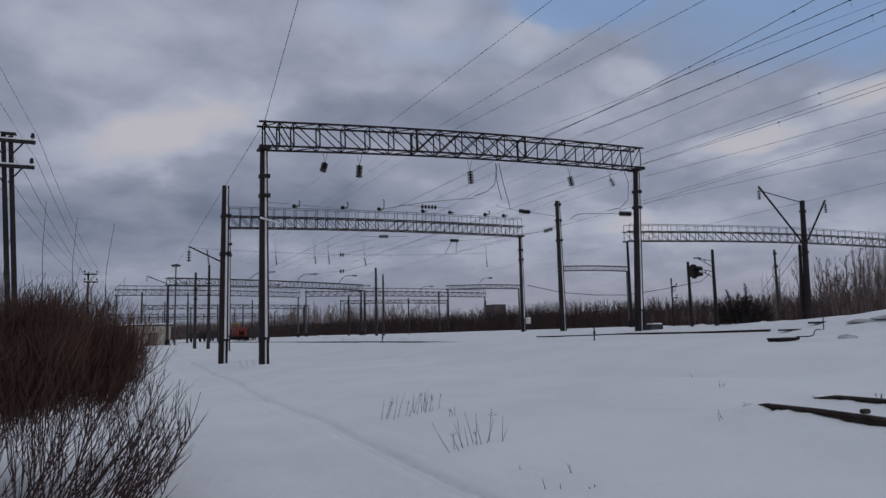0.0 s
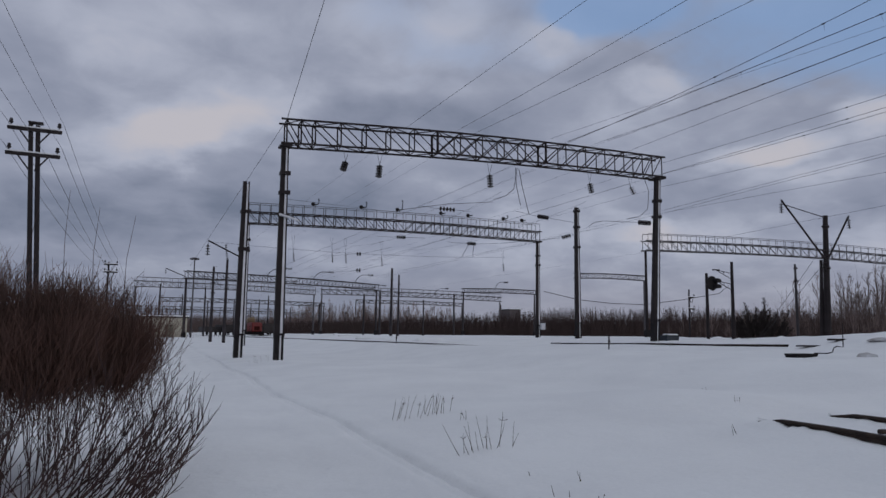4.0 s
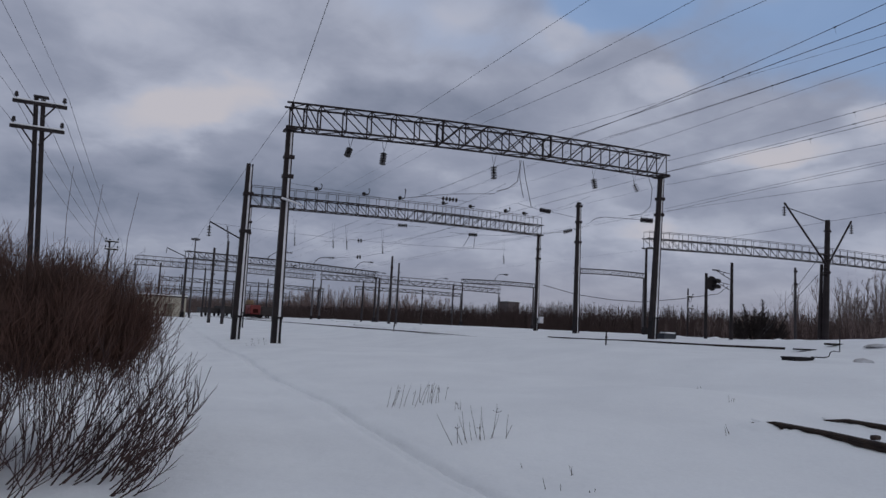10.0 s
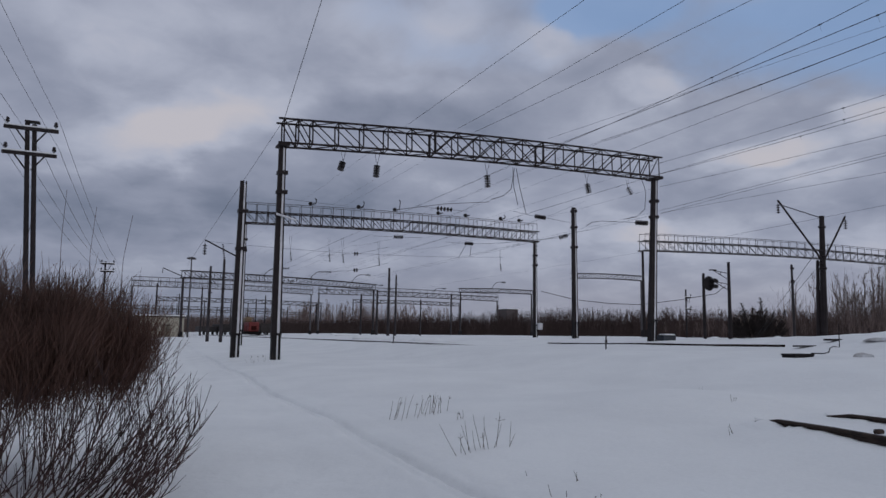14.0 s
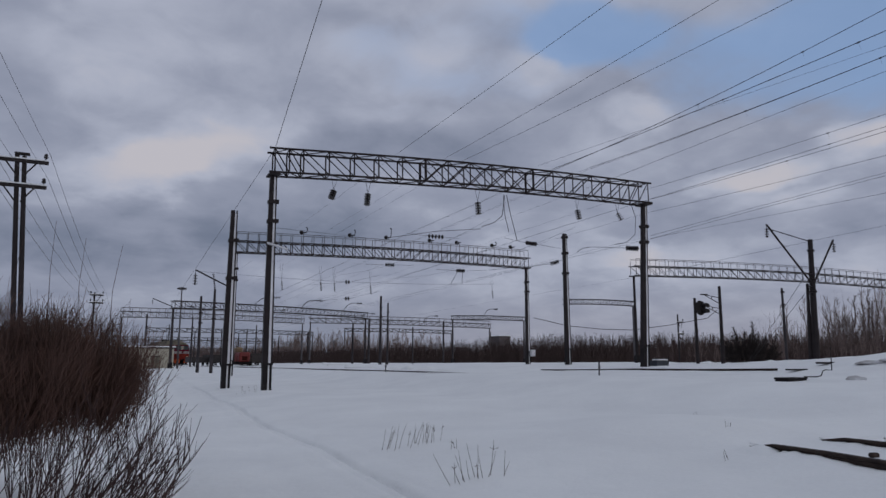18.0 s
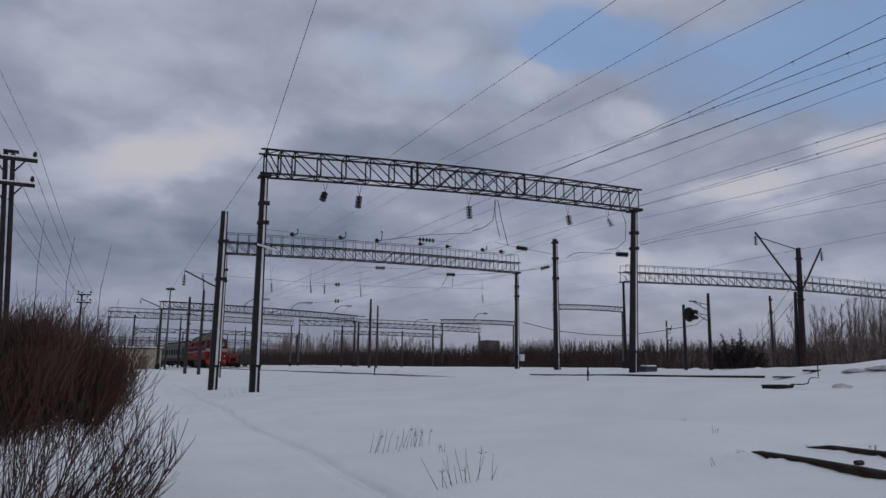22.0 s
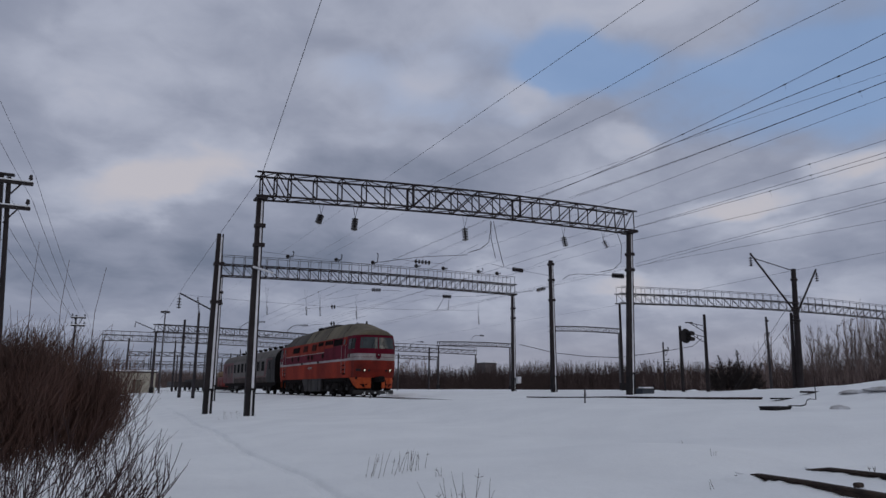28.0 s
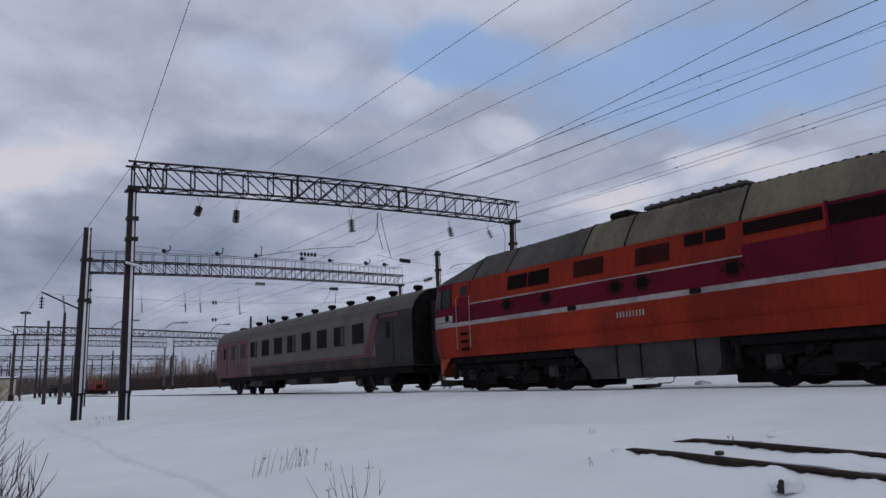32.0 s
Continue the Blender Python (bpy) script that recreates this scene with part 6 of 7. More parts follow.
    part("underframe", bm, SOOT, owner)
    for x, L in ((-18.3, 2.6), (-9.6, 1.6), (-12.5, 1.0)):
        bm = bmesh.new()
        box(bm, (x, -0.75, 0.62), (L, 0.9, 0.52), 0.04)
        part("equipment_box", bm, TANK, owner)
    bogie(owner, (-2.5, -4.9), 0.475, wheels)
    bogie(owner, (-19.6, -22.0), 0.475, wheels)
    for x, k in ((0.2, 1), (-CL - 0.25, -1)):
        bm = bmesh.new()
        box(bm, (x, 0, 2.35), (0.35, 1.2, 2.5), 0.08)
        part("gangway", bm, PLINTH, owner, "black rubber gangway")
        bm = bmesh.new()
        box(bm, (x + 0.05 * k, 0, 1.0), (0.7, 0.3, 0.3), 0.06)
        part("coupler", bm, SOOT, owner)
    return owner


loco_wheels, coach_wheels = [], []
loco = diesel_locomotive(loco_wheels)
coach = passenger_coach(coach_wheels)


# ---- plants ----
def twig_run(rng, start, heading, length, bend, n=4):
    """Points of one twig that bends as it grows."""
    pts, d, p = [start.copy()], heading.normalized(), start.copy()
    for _ in range(n):
        d = (d + Vector((rng.uniform(-1, 1), rng.uniform(-1, 1), rng.uniform(-0.6, 1.0))) * bend).normalized()
        p = p + d * (length / n)
        pts.append(p.copy())
    return pts


def shrub(place, height, spread, stems, twigs, seed, label, lean=(0, 0), low=0.45, thick=1.0, wands=(), arch=0.0, wide=0.6):
    """A bare shrub: stems from one stool that fork into a crown of fine twigs above the share low of their length."""
    rng = random.Random(seed)
    owner = thing("willow_shrub", (place[0], place[1], ground_z(*place) - 0.05), label, "shrub", "bare shrubs")
    sv, sf, tv, tf, lines = [], [], [], [], []
    for i in range(stems):
        a = rng.uniform(0, 2 * math.pi)
        out = rng.random() ** 0.55
        top = height * (1 - 0.14 * out ** 2) * rng.uniform(0.72, 0.92)
        head = Vector((math.cos(a) * out * spread + lean[0] * rng.uniform(0.3, 1.1), math.sin(a) * out * spread + lean[1] * rng.uniform(0.3, 1.1), top))
        root = Vector((math.cos(a) * out * spread * wide, math.sin(a) * out * spread * wide, 0))
        pts = []
        jx, jy = rng.uniform(-0.12, 0.12), rng.uniform(-0.12, 0.12)
        for k in range(8):
            s = k / 7
            p = root.lerp(head, s)
            bow = math.sin(math.pi * s)
            p.x += (head.x - root.x) * (-0.16 - arch) * bow + jx * bow + rng.uniform(-0.012, 0.012)
            p.y += (head.y - root.y) * (-0.16 - arch) * bow + jy * bow + rng.uniform(-0.012, 0.012)
            pts.append(p)
        r0 = rng.uniform(0.003, 0.0065) * thick
        tube_into(sv, sf, pts, [r0 * (1 - 0.75 * k / 7) for k in range(8)], 4)
        lines.append(pts)
    # the crown: fine twigs all through the upper part of the shrub, rising and crossing
    for _ in range(stems * twigs):
        pts = lines[rng.randrange(stems)]
        s = low + (1 - low) * rng.random() ** 0.72
        if rng.random() < 0.13:
            s -= 0.30 * rng.random()   # stray twigs under the crown
        k = min(6, max(0, int(s * 7)))
        base = pts[k].lerp(pts[k + 1], s * 7 - k) + Vector((rng.gauss(0, 0.13), rng.gauss(0, 0.13), rng.gauss(0, 0.09)))
        d = Vector((rng.gauss(0, 0.42) + base.x * 0.18, rng.gauss(0, 0.42), 1.0))
        L = rng.uniform(0.16, 0.40)
        if base.z + L > height * 1.02:
            L *= rng.choice((0.35, 0.5, 0.5, 1.0))
        t = twig_run(rng, base, d, L, 0.16, 2)
        tube_into(tv, tf, t, [0.0030 * thick, 0.0024 * thick, 0.0012 * thick], 3)
    for x, y, h, dx in wands:
        pts = [Vector((x + dx * (k / 6) ** 2 + 0.02 * math.sin(k * 2.0 + x), y, h * k / 6)) for k in range(7)]
        tube_into(sv, sf, pts, [0.006 - 0.0007 * k for k in range(7)], 4)
    for nm, v, f in (("stool", sv, sf), ("crown", tv, tf)):
        ob = new(nm, mesh_of(nm, v, f, SHOOT if nm == "stool" else TWIG))
        ob.parent = owner
    return owner


def arching_shoots(place, count, reach, fan, seed, label, spread=0.35):
    """Open willow shoots that lean far out of one stool and curve up, with side shoots that curve up in turn."""
    rng = random.Random(seed)
    owner = thing("willow_shoots", (place[0], place[1], ground_z(*place) - 0.04), label, "shrub", "willow shoots")

    def curve(start, d, length, lift, n):
        pts, p = [start.copy()], start.copy()
        for k in range(n):
            d = (d + Vector((rng.uniform(-0.11, 0.11), rng.uniform(-0.11, 0.11), lift + rng.uniform(-0.07, 0.07)))).normalized()
            p = p + d * (length / n)
            pts.append(p.copy())
        return pts
    for i in range(count):
        v, f = [], []
        root = Vector((rng.uniform(-spread, spread), rng.uniform(-spread, spread) * 0.7, 0))
        lean = rng.uniform(*fan)
        L = reach * rng.uniform(0.6, 1.05)
        pts = curve(root, Vector((lean, rng.uniform(-0.45, 0.45), 0.8)).normalized(), L, 0.035 + 0.07 * abs(lean), 8)
        r0 = rng.uniform(0.0052, 0.0095)
        tube_into(v, f, pts, [r0 * (1 - 0.68 * k / 8) for k in range(9)], 4)
        shoot = new("shoot", mesh_of("shoot", v, f, SHOOT))
        shoot.parent = owner
        for k in range(rng.randint(6, 9)):
            q = rng.uniform(0.12, 0.92) * 8
            m = min(7, int(q))
            b = pts[m].lerp(pts[m + 1], q - m)
            g = (pts[m + 1] - pts[m]).normalized()
            turn = rng.choice((-1, 1, 1)) * rng.uniform(0.35, 0.85)
            e = Vector((g.x - turn * g.z * 0.8, g.y + rng.uniform(-0.4, 0.4), g.z + turn * g.x * 0.6)).normalized()
            Lb = L * rng.uniform(0.18, 0.46) * (1.15 - 0.6 * q / 8)
            t = curve(b, e, Lb, 0.12, 4)
            v, f = [], []
            tube_into(v, f, t, [0.0046, 0.0040, 0.0032, 0.0024, 0.0013], 3)
            for _ in range(rng.randint(0, 2)):
                c = t[rng.choice((1, 2, 3))]
                t2 = curve(c, (e + Vector((rng.uniform(-0.8, 0.8), rng.uniform(-0.6, 0.6), rng.uniform(0, 0.7)))).normalized(), Lb * rng.uniform(0.3, 0.55), 0.12, 3)
                tube_into(v, f, t2, [0.0024, 0.0020, 0.0016, 0.0010], 3)
            side = new("side_shoot", mesh_of("side_shoot", v, f, SHOOT))
            side.parent = shoot
    return owner


BUSH = "dense red-brown bare willow shrub in the snow"
SPARSE = "open red-brown willow shoots arching over the snow"
shrub((-0.45, 7.7), 2.0, 0.90, 20, 440, 14, BUSH, low=0.66, wide=0.45, wands=((0.38, 0.0, 2.75, 0.16), (0.13, 0.0, 2.8, 0.08), (-0.12, 0.0, 2.95, 0.06)))
shrub((-1.25, 7.9), 2.15, 1.0, 20, 460, 25, BUSH, low=0.64, wide=0.45)
shrub((-2.2, 7.6), 2.28, 1.15, 22, 440, 15, BUSH, low=0.62, wide=0.45, wands=((1.3, 0.0, 2.8, 0.12),))
shrub((-3.3, 7.5), 2.35, 1.15, 22, 320, 26, BUSH, low=0.62, wide=0.45)
shrub((-4.4, 7.3), 2.35, 1.3, 22, 320, 16, BUSH, low=0.62, wide=0.5)
shrub((-0.75, 9.2), 2.35, 1.0, 18, 330, 17, BUSH, low=0.58, wide=0.5)
shrub((-1.9, 9.3), 2.55, 1.2, 18, 330, 27, BUSH, low=0.58, wide=0.5)
shrub((-3.6, 9.2), 2.65, 1.4, 18, 280, 18, BUSH, low=0.58, wide=0.5)
arching_shoots((-0.35, 7.4), 10, 1.5, (0.0, 1.0), 11, SPARSE, 0.30)
arching_shoots((-0.15, 6.95), 6, 1.4, (0.3, 1.6), 12, SPARSE, 0.22)
arching_shoots((-0.6, 7.0), 8, 1.5, (-0.7, 1.4), 13, SPARSE, 0.32)
arching_shoots((-1.1, 6.9), 8, 1.5, (-0.9, 1.2), 19, SPARSE, 0.32)
arching_shoots((-1.7, 6.8), 10, 1.5, (-0.9, 1.2), 20, SPARSE, 0.40)
arching_shoots((-2.5, 6.6), 10, 1.5, (-0.9, 1.2), 23, SPARSE, 0.45)
arching_shoots((0.10, 7.05), 6, 1.25, (0.3, 1.3), 41, SPARSE, 0.18)
arching_shoots((-0.05, 7.3), 10, 1.45, (0.2, 1.1), 28, SPARSE, 0.22)
arching_shoots((-0.05, 6.6), 4, 1.05, (0.7, 2.4), 24, SPARSE, 0.2)
arching_shoots((0.22, 7.15), 5, 1.2, (0.25, 0.95), 43, SPARSE, 0.16)
arching_shoots((0.05, 6.45), 3, 1.0, (1.6, 2.9), 44, SPARSE, 0.15)
arching_shoots((-0.7, 6.3), 4, 1.2, (-0.8, 1.6), 29, SPARSE, 0.4)
arching_shoots((-1.9, 6.1), 3, 1.2, (-0.8, 1.6), 33, SPARSE, 0.5)


def bare_tree_mesh(seed, height, limbs=26, twigs=7, spread=0.24, up=1.0, thin=0.007, low=0.16):
    """Trunk and crown of a bare tree, as vertex and face lists."""
    rng = random.Random(seed)
    tv, tf, cv, cf = [], [], [], []
    pts = [Vector((0, 0, -0.2))]
    for k in range(1, 8):
        pts.append(Vector((rng.uniform(-1, 1) * 0.012 * height * k * 0.4, rng.uniform(-1, 1) * 0.012 * height * k * 0.4, height * k / 7)))
    r0 = height * 0.011
    tube_into(tv, tf, pts, [r0 * (1 - 0.88 * k / 7) for k in range(8)], 5)
    for i in range(limbs):
        s = rng.uniform(low, 0.97)
        k = min(6, int(s * 7))
        base = pts[k].lerp(pts[k + 1], s * 7 - k)
        a = rng.uniform(0, 2 * math.pi)
        d = Vector((math.cos(a), math.sin(a), rng.uniform(0.5, 1.6) * up))
        L = height * spread * (1.15 - s) * rng.uniform(0.6, 1.25) + 0.04 * height
        t = twig_run(rng, base, d, L, 0.18, 3)
        w = r0 * 0.34 * (1.1 - s)
        tube_into(cv, cf, t, [w + thin * 0.8, w * 0.75 + thin * 0.8, w * 0.5 + thin * 0.6, thin * 0.5], 3)
        for _ in range(twigs):
            b = t[rng.choice((1, 2, 2, 3))]
            t2 = twig_run(rng, b, d.normalized() + Vector((rng.uniform(-1, 1), rng.uniform(-1, 1), rng.uniform(-0.1, 1.1))) * 0.8, L * rng.uniform(0.25, 0.6), 0.2, 2)
            tube_into(cv, cf, t2, [thin, thin * 0.75, thin * 0.4], 3)
    return (tv, tf), (cv, cf)


def bare_trees():
    """The edge of the wood: single bare trees, built in a few kinds and copied."""
    rng = random.Random(5)
    kinds = []
    for s in range(6):
        (tv, tf), (cv, cf) = bare_tree_mesh(100 + s, 11.0, 46, 5, 0.20 + 0.03 * (s % 3), 2.6, 0.0085)
        owner = thing("bare_tree", (0, 0, 0), "slim leafless tree at the edge of a wood", "tree", "bare trees of the wood")
        for nm, v, f in (("trunk", tv, tf), ("crown", cv, cf)):
            ob = new(nm, mesh_of(nm, v, f, BARK))
            ob.parent = owner
        x, y = 108 + s * 11, 60 - s * 10
        owner.matrix_basis = pose(x, y, ground_z(x, y) - 0.1, 0, 0, s * 50)
        kinds.append(owner)
    for i in range(90):
        t = rng.random()
        x, y = 104 + 80 * t + rng.uniform(-4, 4), 66 - 72 * t + rng.uniform(-4, 6)
        ob = copy_thing(rng.choice(kinds), pose(x, y, ground_z(x, y) - 0.1, rng.uniform(-3, 3), rng.uniform(-3, 3), rng.uniform(0, 360)))
        k = rng.uniform(0.7, 1.25)
        ob.scale = (k, k, k)


def far_wood(name, spots, label, seed, material, spread=0.24, low=0.1, rise=2.2):
    """A distant wood as one mesh: many bare trees, each from a few kinds, turned and scaled."""
    rng = random.Random(seed)
    kinds = []
    for s in range(5):
        (tv, tf), (cv, cf) = bare_tree_mesh(seed * 10 + s, 1.0, 22, 4, spread, rise, 0.0024, low)
        v = np.array(tv + cv)
        n = len(tv)
        f = np.array([list(q) for q in tf] + [[i + n for i in q] for q in cf])
        kinds.append((v, f))
    V, F, base = [], [], 0
    for x, y, h in spots:
        v, f = rng.choice(kinds)
        a = rng.uniform(0, 6.28)
        c, s = math.cos(a) * h, math.sin(a) * h
        w = np.stack([v[:, 0] * c - v[:, 1] * s + x, v[:, 0] * s + v[:, 1] * c + y, v[:, 2] * h + ground_z(x, y)], 1)
        # thicken the twigs that would otherwise be thinner than a hair at this range
        V.append(w)
        F.append(f + base)
        base += len(v)
    ob = new(name, mesh_of(name, np.concatenate(V).tolist(), np.concatenate(F).tolist(), material))
    tagged(ob, label, "wood", kind="stuff")


def brush(name, spots, label, seed, material):
    """A thicket of thin upright shoots, each forked once: too many to tell apart."""
    rng = random.Random(seed)
    V, F = [], []
    for x, y, h, r in spots:
        z = ground_z(x, y) - 0.1
        a = Vector((x, y, z))
        b = a + Vector((rng.uniform(-0.12, 0.12) * h, rng.uniform(-0.12, 0.12) * h, h))
        tube_into(V, F, [a, a.lerp(b, 0.5) + Vector((rng.uniform(-0.04, 0.04) * h, 0, 0)), b], [r, r * 0.75, r * 0.25], 3)
        for _ in range(2):
            c = a.lerp(b, rng.uniform(0.3, 0.8))
            tube_into(V, F, [c, c + Vector((rng.uniform(-0.22, 0.22) * h, rng.uniform(-0.2, 0.2) * h, rng.uniform(0.15, 0.4) * h))], [r * 0.55, r * 0.2], 3)
    tagged(new(name, mesh_of(name, V, F, material)), label, "scrub", kind="stuff")


bare_trees()
_r = random.Random(77)
far_wood("far_wood", [(110 + 95 * t + _r.uniform(-8, 16), 74 - 82 * t + _r.uniform(-5, 16), _r.uniform(6.5, 12.5)) for t in [_r.random() for _ in range(420)]], "brown leafless wood beyond the railway", 3, BARK)
far_wood("far_scrub", [(38 + 150 * t + _r.uniform(-6, 6), 212 - 130 * t + _r.uniform(-10, 10), (2.7 + 4.0 * min(1, t * 2.2)) * _r.uniform(0.6, 1.1)) for t in [_r.random() for _ in range(330)]], "low brown leafless scrub along the far side of the yard", 4, SCRUB, 0.40, 0.0)
far_wood("yard_scrub", [(_r.uniform(-5, 72), 262 + _r.uniform(-10, 25), _r.uniform(4.0, 8.0)) for _ in range(150)], "low brown leafless scrub at the end of the yard", 6, BARK, 0.40, 0.0)
far_wood("near_scrub", [(60 + 22 * t + _r.uniform(-3, 3), 62 - 28 * t + _r.uniform(-4, 4), _r.uniform(1.4, 3.2)) for t in [_r.random() for _ in range(110)]], "brown scrub behind the signal post", 8, BARK, 0.40, 0.0)


far_wood("hazy_wood", [(_r.uniform(52, 106), 224 + _r.uniform(-8, 26), _r.uniform(5.0, 10.5)) for _ in range(240)], "pale leafless trees behind the scrub", 9, BARK, 0.30, 0.1)
brush("far_thicket", [(38 + 150 * t + _r.uniform(-12, 12), 212 - 130 * t + _r.uniform(-14, 14), (2.6 + 3.7 * min(1, t * 2.2)) * _r.uniform(0.3, 1.15), _r.uniform(0.04, 0.08)) for t in [_r.random() for _ in range(9000)]], "dense brown thicket along the far side of the yard", 41, SCRUB)
brush("wood_edge", [(106 + 95 * t + _r.uniform(-10, 16), 70 - 82 * t + _r.uniform(-6, 16), _r.uniform(1.5, 12.0) * _r.uniform(0.5, 1.0), _r.uniform(0.012, 0.028)) for t in [_r.random() for _ in range(12000)]], "dense brown saplings at the edge of the wood", 42, BARK)
brush("far_undergrowth", [(38 + 150 * t + _r.uniform(-12, 12), 210 - 130 * t + _r.uniform(-14, 14), _r.uniform(1.6, 4.2) * (0.85 + 0.4 * t), _r.uniform(0.05, 0.10)) for t in [_r.uniform(0.03, 0.95) for _ in range(9000)]], "low dense brown undergrowth along the far side of the yard", 45, SCRUB)
brush("yard_thicket", [(_r.uniform(-8, 66), 262 + _r.uniform(-10, 25), _r.uniform(1.5, 6.5), _r.uniform(0.05, 0.10)) for _ in range(3600)], "dense brown thicket at the end of the yard", 43, BARK)
brush("signal_thicket", [(60 + 30 * t + _r.uniform(-4, 4), 66 - 34 * t + _r.uniform(-5, 5), _r.uniform(0.7, 2.7), _r.uniform(0.015, 0.03)) for t in [_r.random() for _ in range(2600)]], "dense brown scrub behind the signal post", 44, SCRUB)


def far_ridge():
    """A low wooded ridge on the horizon, pale with snow and with haze put into its colour."""
    vs, fs = [], []
    n = 160
    for i in range(n + 1):
        u = -0.40 + 0.80 * i / n
        x, y = 760 * u, 760 * (1 - 0.2 * u * u)
        fall = min(1.0, max(0.0, (0.36 - u) / 0.2)) * min(1.0, (u + 0.40) / 0.1)
        h = (13 + 2.5 * noise.noise(Vector((u * 9, 0.0, 1.0))) + 1.6 * noise.noise(Vector((u * 60, 0.0, 3.0))) + 0.9 * noise.noise(Vector((u * 260, 0.0, 5.0)))) * fall
        for dy, z in ((-60, -2.0), (-25, h * 0.55), (0, h), (50, h * 0.7), (120, -2.0)):
            vs.append((x, y + dy, z))
    for i in range(n):
        for k in range(4):
            p = i * 5 + k
            fs.append((p, p + 5, p + 6, p + 1))
    tagged(new("backdrop", mesh_of("backdrop", vs, fs, RIDGE)), "low pale wooded ridge on the horizon", "hill", kind="structure")


# snowy woods, greyed further in the colour to imitate haze
RIDGE = mat("snowy_hazed_woods", (0.36, 0.355, 0.37), (0.24, 0.235, 0.245), 0.95, 0.0, 0.03, 0.25, 0.0)
far_ridge()


def dark_thicket():
    """A broad dark bush of upswept branches with two spiry leaders, by the far mast."""
    rng = random.Random(31)
    x, y = 52.0, 45.0
    owner = thing("dark_bush", (x, y, ground_z(x, y) - 0.1), "broad dark spiky bush with two upright leaders", "shrub")
    # along the view's right: x across, y back
    kx, ky = 0.65, -0.76
    for i in range(40):
        v, f = [], []
        if i < 3:
            u, w, h = (-0.35, 0.65, 1.4)[i], 0.0, (3.5, 3.8, 2.9)[i]
        else:
            u, w = rng.uniform(-1.9, 1.9), rng.uniform(-0.8, 0.8)
            h = (2.9 - 0.55 * abs(u)) * rng.uniform(0.7, 1.1)
        base = Vector((u * kx - w * ky, u * ky + w * kx, 0))
        pts = twig_run(rng, base, Vector((0.42 * u * kx + rng.uniform(-0.25, 0.25), 0.42 * u * ky + rng.uniform(-0.25, 0.25), 1.2)), h, 0.06, 6)
        tube_into(v, f, pts, [0.045, 0.042, 0.036, 0.03, 0.024, 0.02, 0.012], 4)
        for _ in range(int(40 + 16 * h)):
            s = rng.uniform(0.08, 0.97)
            k = min(5, int(s * 6))
            b = pts[k].lerp(pts[k + 1], s * 6 - k)
            a = rng.uniform(0, 6.28)
            t = twig_run(rng, b, Vector((math.cos(a), math.sin(a), rng.uniform(0.5, 1.6))), h * 0.30 * (1.05 - s) * rng.uniform(0.6, 1.1) + 0.10, 0.15, 2)
            tube_into(v, f, t, [0.022, 0.018, 0.008], 3)
        ob = new("leader", mesh_of("leader", v, f, NEEDLE))
        ob.parent = owner


NEEDLE = mat("dark_brown_bush_bark", (0.040, 0.030, 0.027), (0.024, 0.019, 0.018), 0.9, 0.0, 4.0, 40.0, 0.0)
dark_thicket()


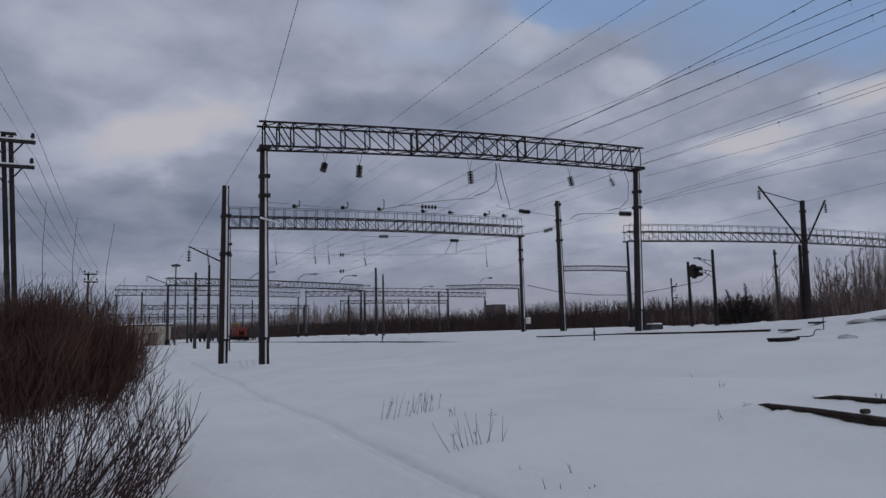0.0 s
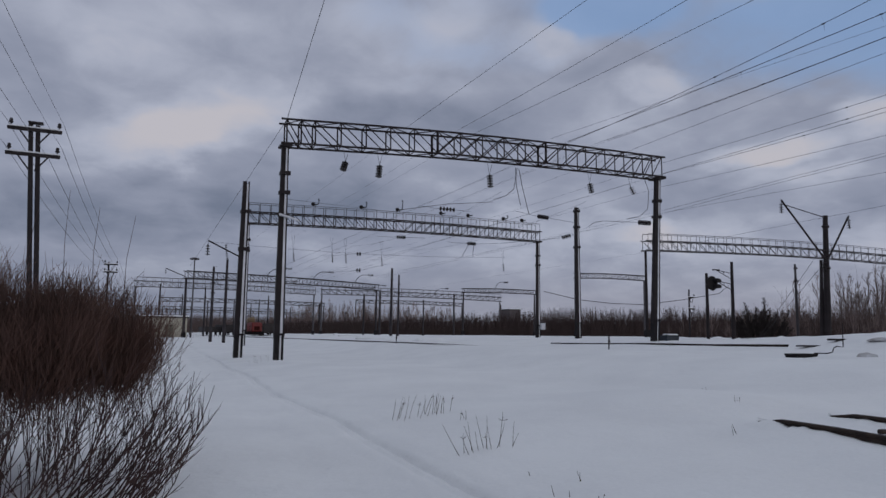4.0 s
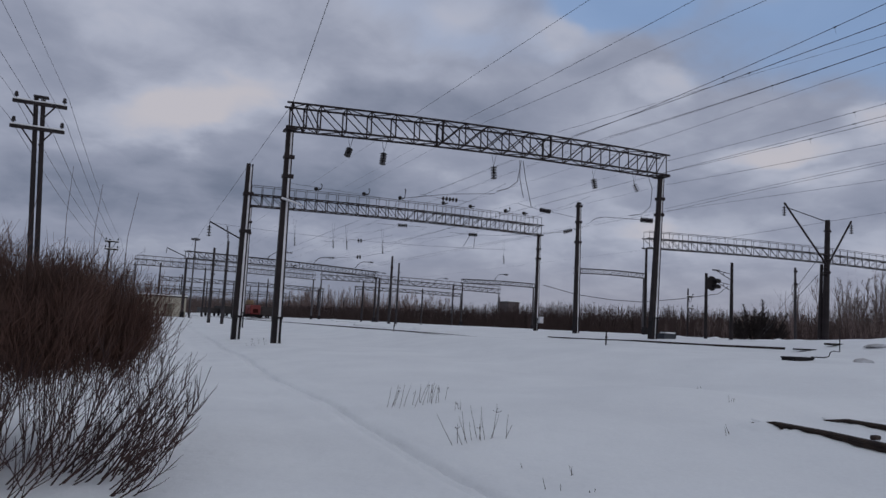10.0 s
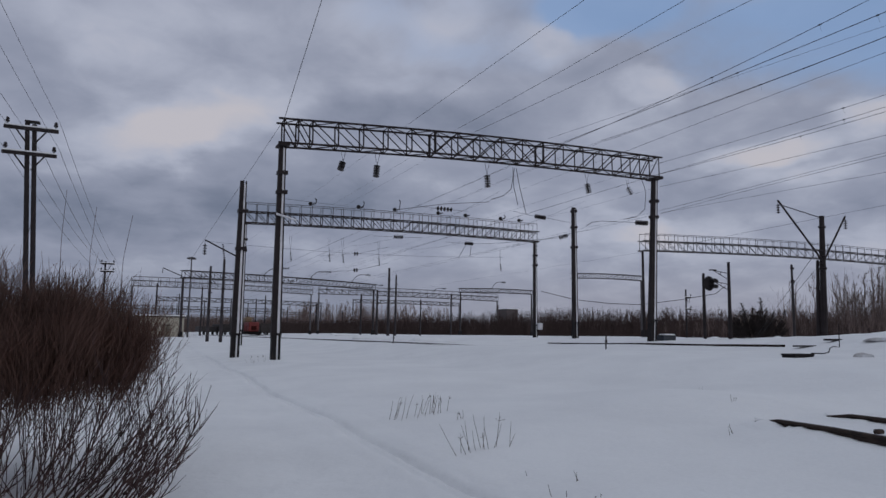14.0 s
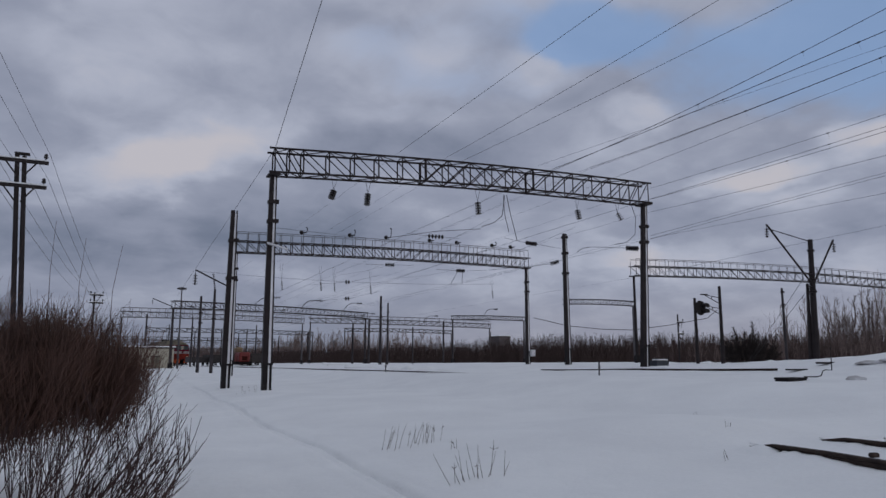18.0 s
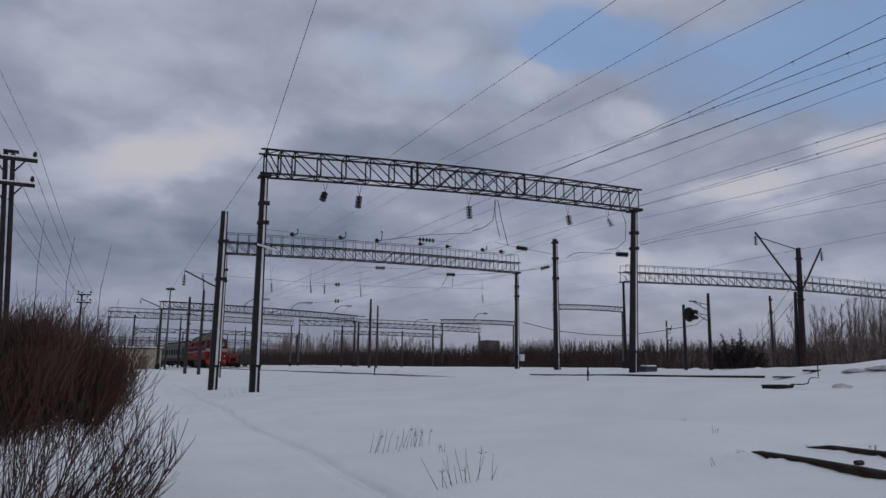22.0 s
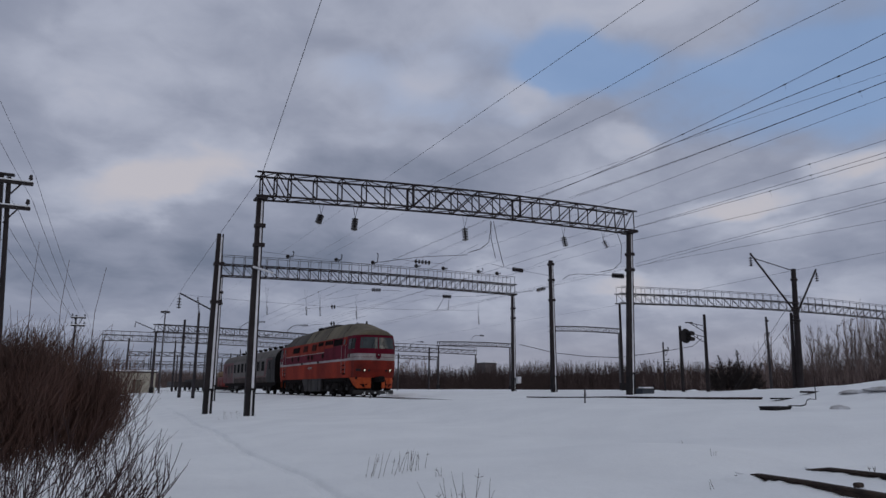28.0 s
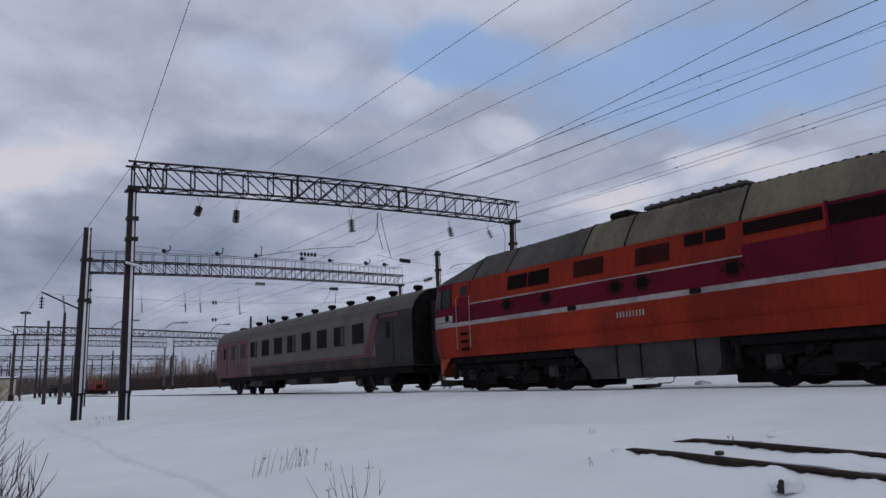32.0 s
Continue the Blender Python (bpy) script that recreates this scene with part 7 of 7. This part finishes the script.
def stalk_clump(centre, count, spread, height, seed, lean=-0.25, fan=0.0):
    """Dry weed stalks that stand out of the snow."""
    rng = random.Random(seed)
    owner = thing("dry_weeds", (*centre, ground_z(*centre)), "clump of dry brown weed stalks in the snow", "weeds", "dry weeds in the snow")
    for i in range(count):
        x, y = rng.uniform(-spread, spread), rng.uniform(-spread * 0.4, spread * 0.4)
        z = ground_z(centre[0] + x, centre[1] + y) - ground_z(*centre)
        h = height * rng.uniform(0.35, 1.0)
        v, f = [], []
        pts = twig_run(rng, Vector((x, y, z - 0.03)), Vector((lean + fan * x / spread + rng.uniform(-0.3, 0.3), rng.uniform(-0.3, 0.3), 1.3)), h, 0.07, 4)
        tube_into(v, f, pts, [0.0038, 0.0035, 0.003, 0.0024, 0.0016], 4)
        if rng.random() < 0.3:
            for _ in range(3):
                t = twig_run(rng, pts[3], Vector((rng.uniform(-1, 1), rng.uniform(-1, 1), rng.uniform(0.2, 1))), h * 0.16, 0.1, 2)
                tube_into(v, f, t, [0.0028, 0.0024, 0.004], 4)
        ob = new("stalk", mesh_of("stalk", v, f, STRAW))
        ob.parent = owner


stalk_clump((4.66, 10.9), 20, 0.54, 0.46, 21, 0.30)
stalk_clump((4.14, 7.7), 14, 0.40, 0.48, 54, -0.12, 0.5)
for x, y, n, h, s in ((7.1, 6.6, 3, 0.16, 23), (8.8, 8.1, 3, 0.18, 24), (3.75, 5.5, 2, 0.16, 25), (4.0, 5.3, 2, 0.13, 26), (4.2, 5.85, 2, 0.14, 27), (4.06, 6.4, 1, 0.12, 28), (10.1, 10.0, 3, 0.12, 29), (5.2, 29.5, 5, 0.5, 30), (6.0, 30.2, 5, 0.5, 31), (10.0, 6.35, 7, 0.16, 32), (9.25, 4.6, 6, 0.14, 33), (9.85, 5.5, 5, 0.12, 34), (4.9, 9.9, 3, 0.2, 35), (5.6, 12.2, 4, 0.2, 36)):
    stalk_clump((x, y), n, 0.12 if h < 0.3 else 0.5, h, s)


# ---- what moves ----
def on_track(front, length):
    """The pose of a vehicle whose front stands at that distance along the line."""
    a = Vector((track_x(front), front, rail_z(front)))
    b = Vector((track_x(front + length), front + length, rail_z(front + length)))
    x = (a - b).normalized()
    y = Vector((0, 0, 1)).cross(x).normalized()
    z = x.cross(y)
    m = Matrix((x, y, z)).transposed().to_4x4()
    m.translation = a
    return m


def motions():
    speed = 10.37

    def front(t):
        return 54.09 - speed * (t - 27.0)
    times = [0, 4, 8, 12, 14, 16, 17, 18, 19, 20, 21, 22, 23, 24, 25, 26, 27, 28, 29, 30, 31, 32]
    walk(loco, [(t, on_track(front(t), 20.6)) for t in times])
    walk(coach, [(t, on_track(front(t) + 21.65, 24.5)) for t in times])
    for wheels in (loco_wheels, coach_wheels):
        for ws, r in wheels:
            base = ws.matrix_basis.translation.copy()
            rows = []
            for i in range(0, 961, 2):
                t = i / 30
                rows.append((t, Matrix.Translation(base) @ Matrix.Rotation(speed * t / r, 4, "Y")))
            walk(ws, rows)


motions()
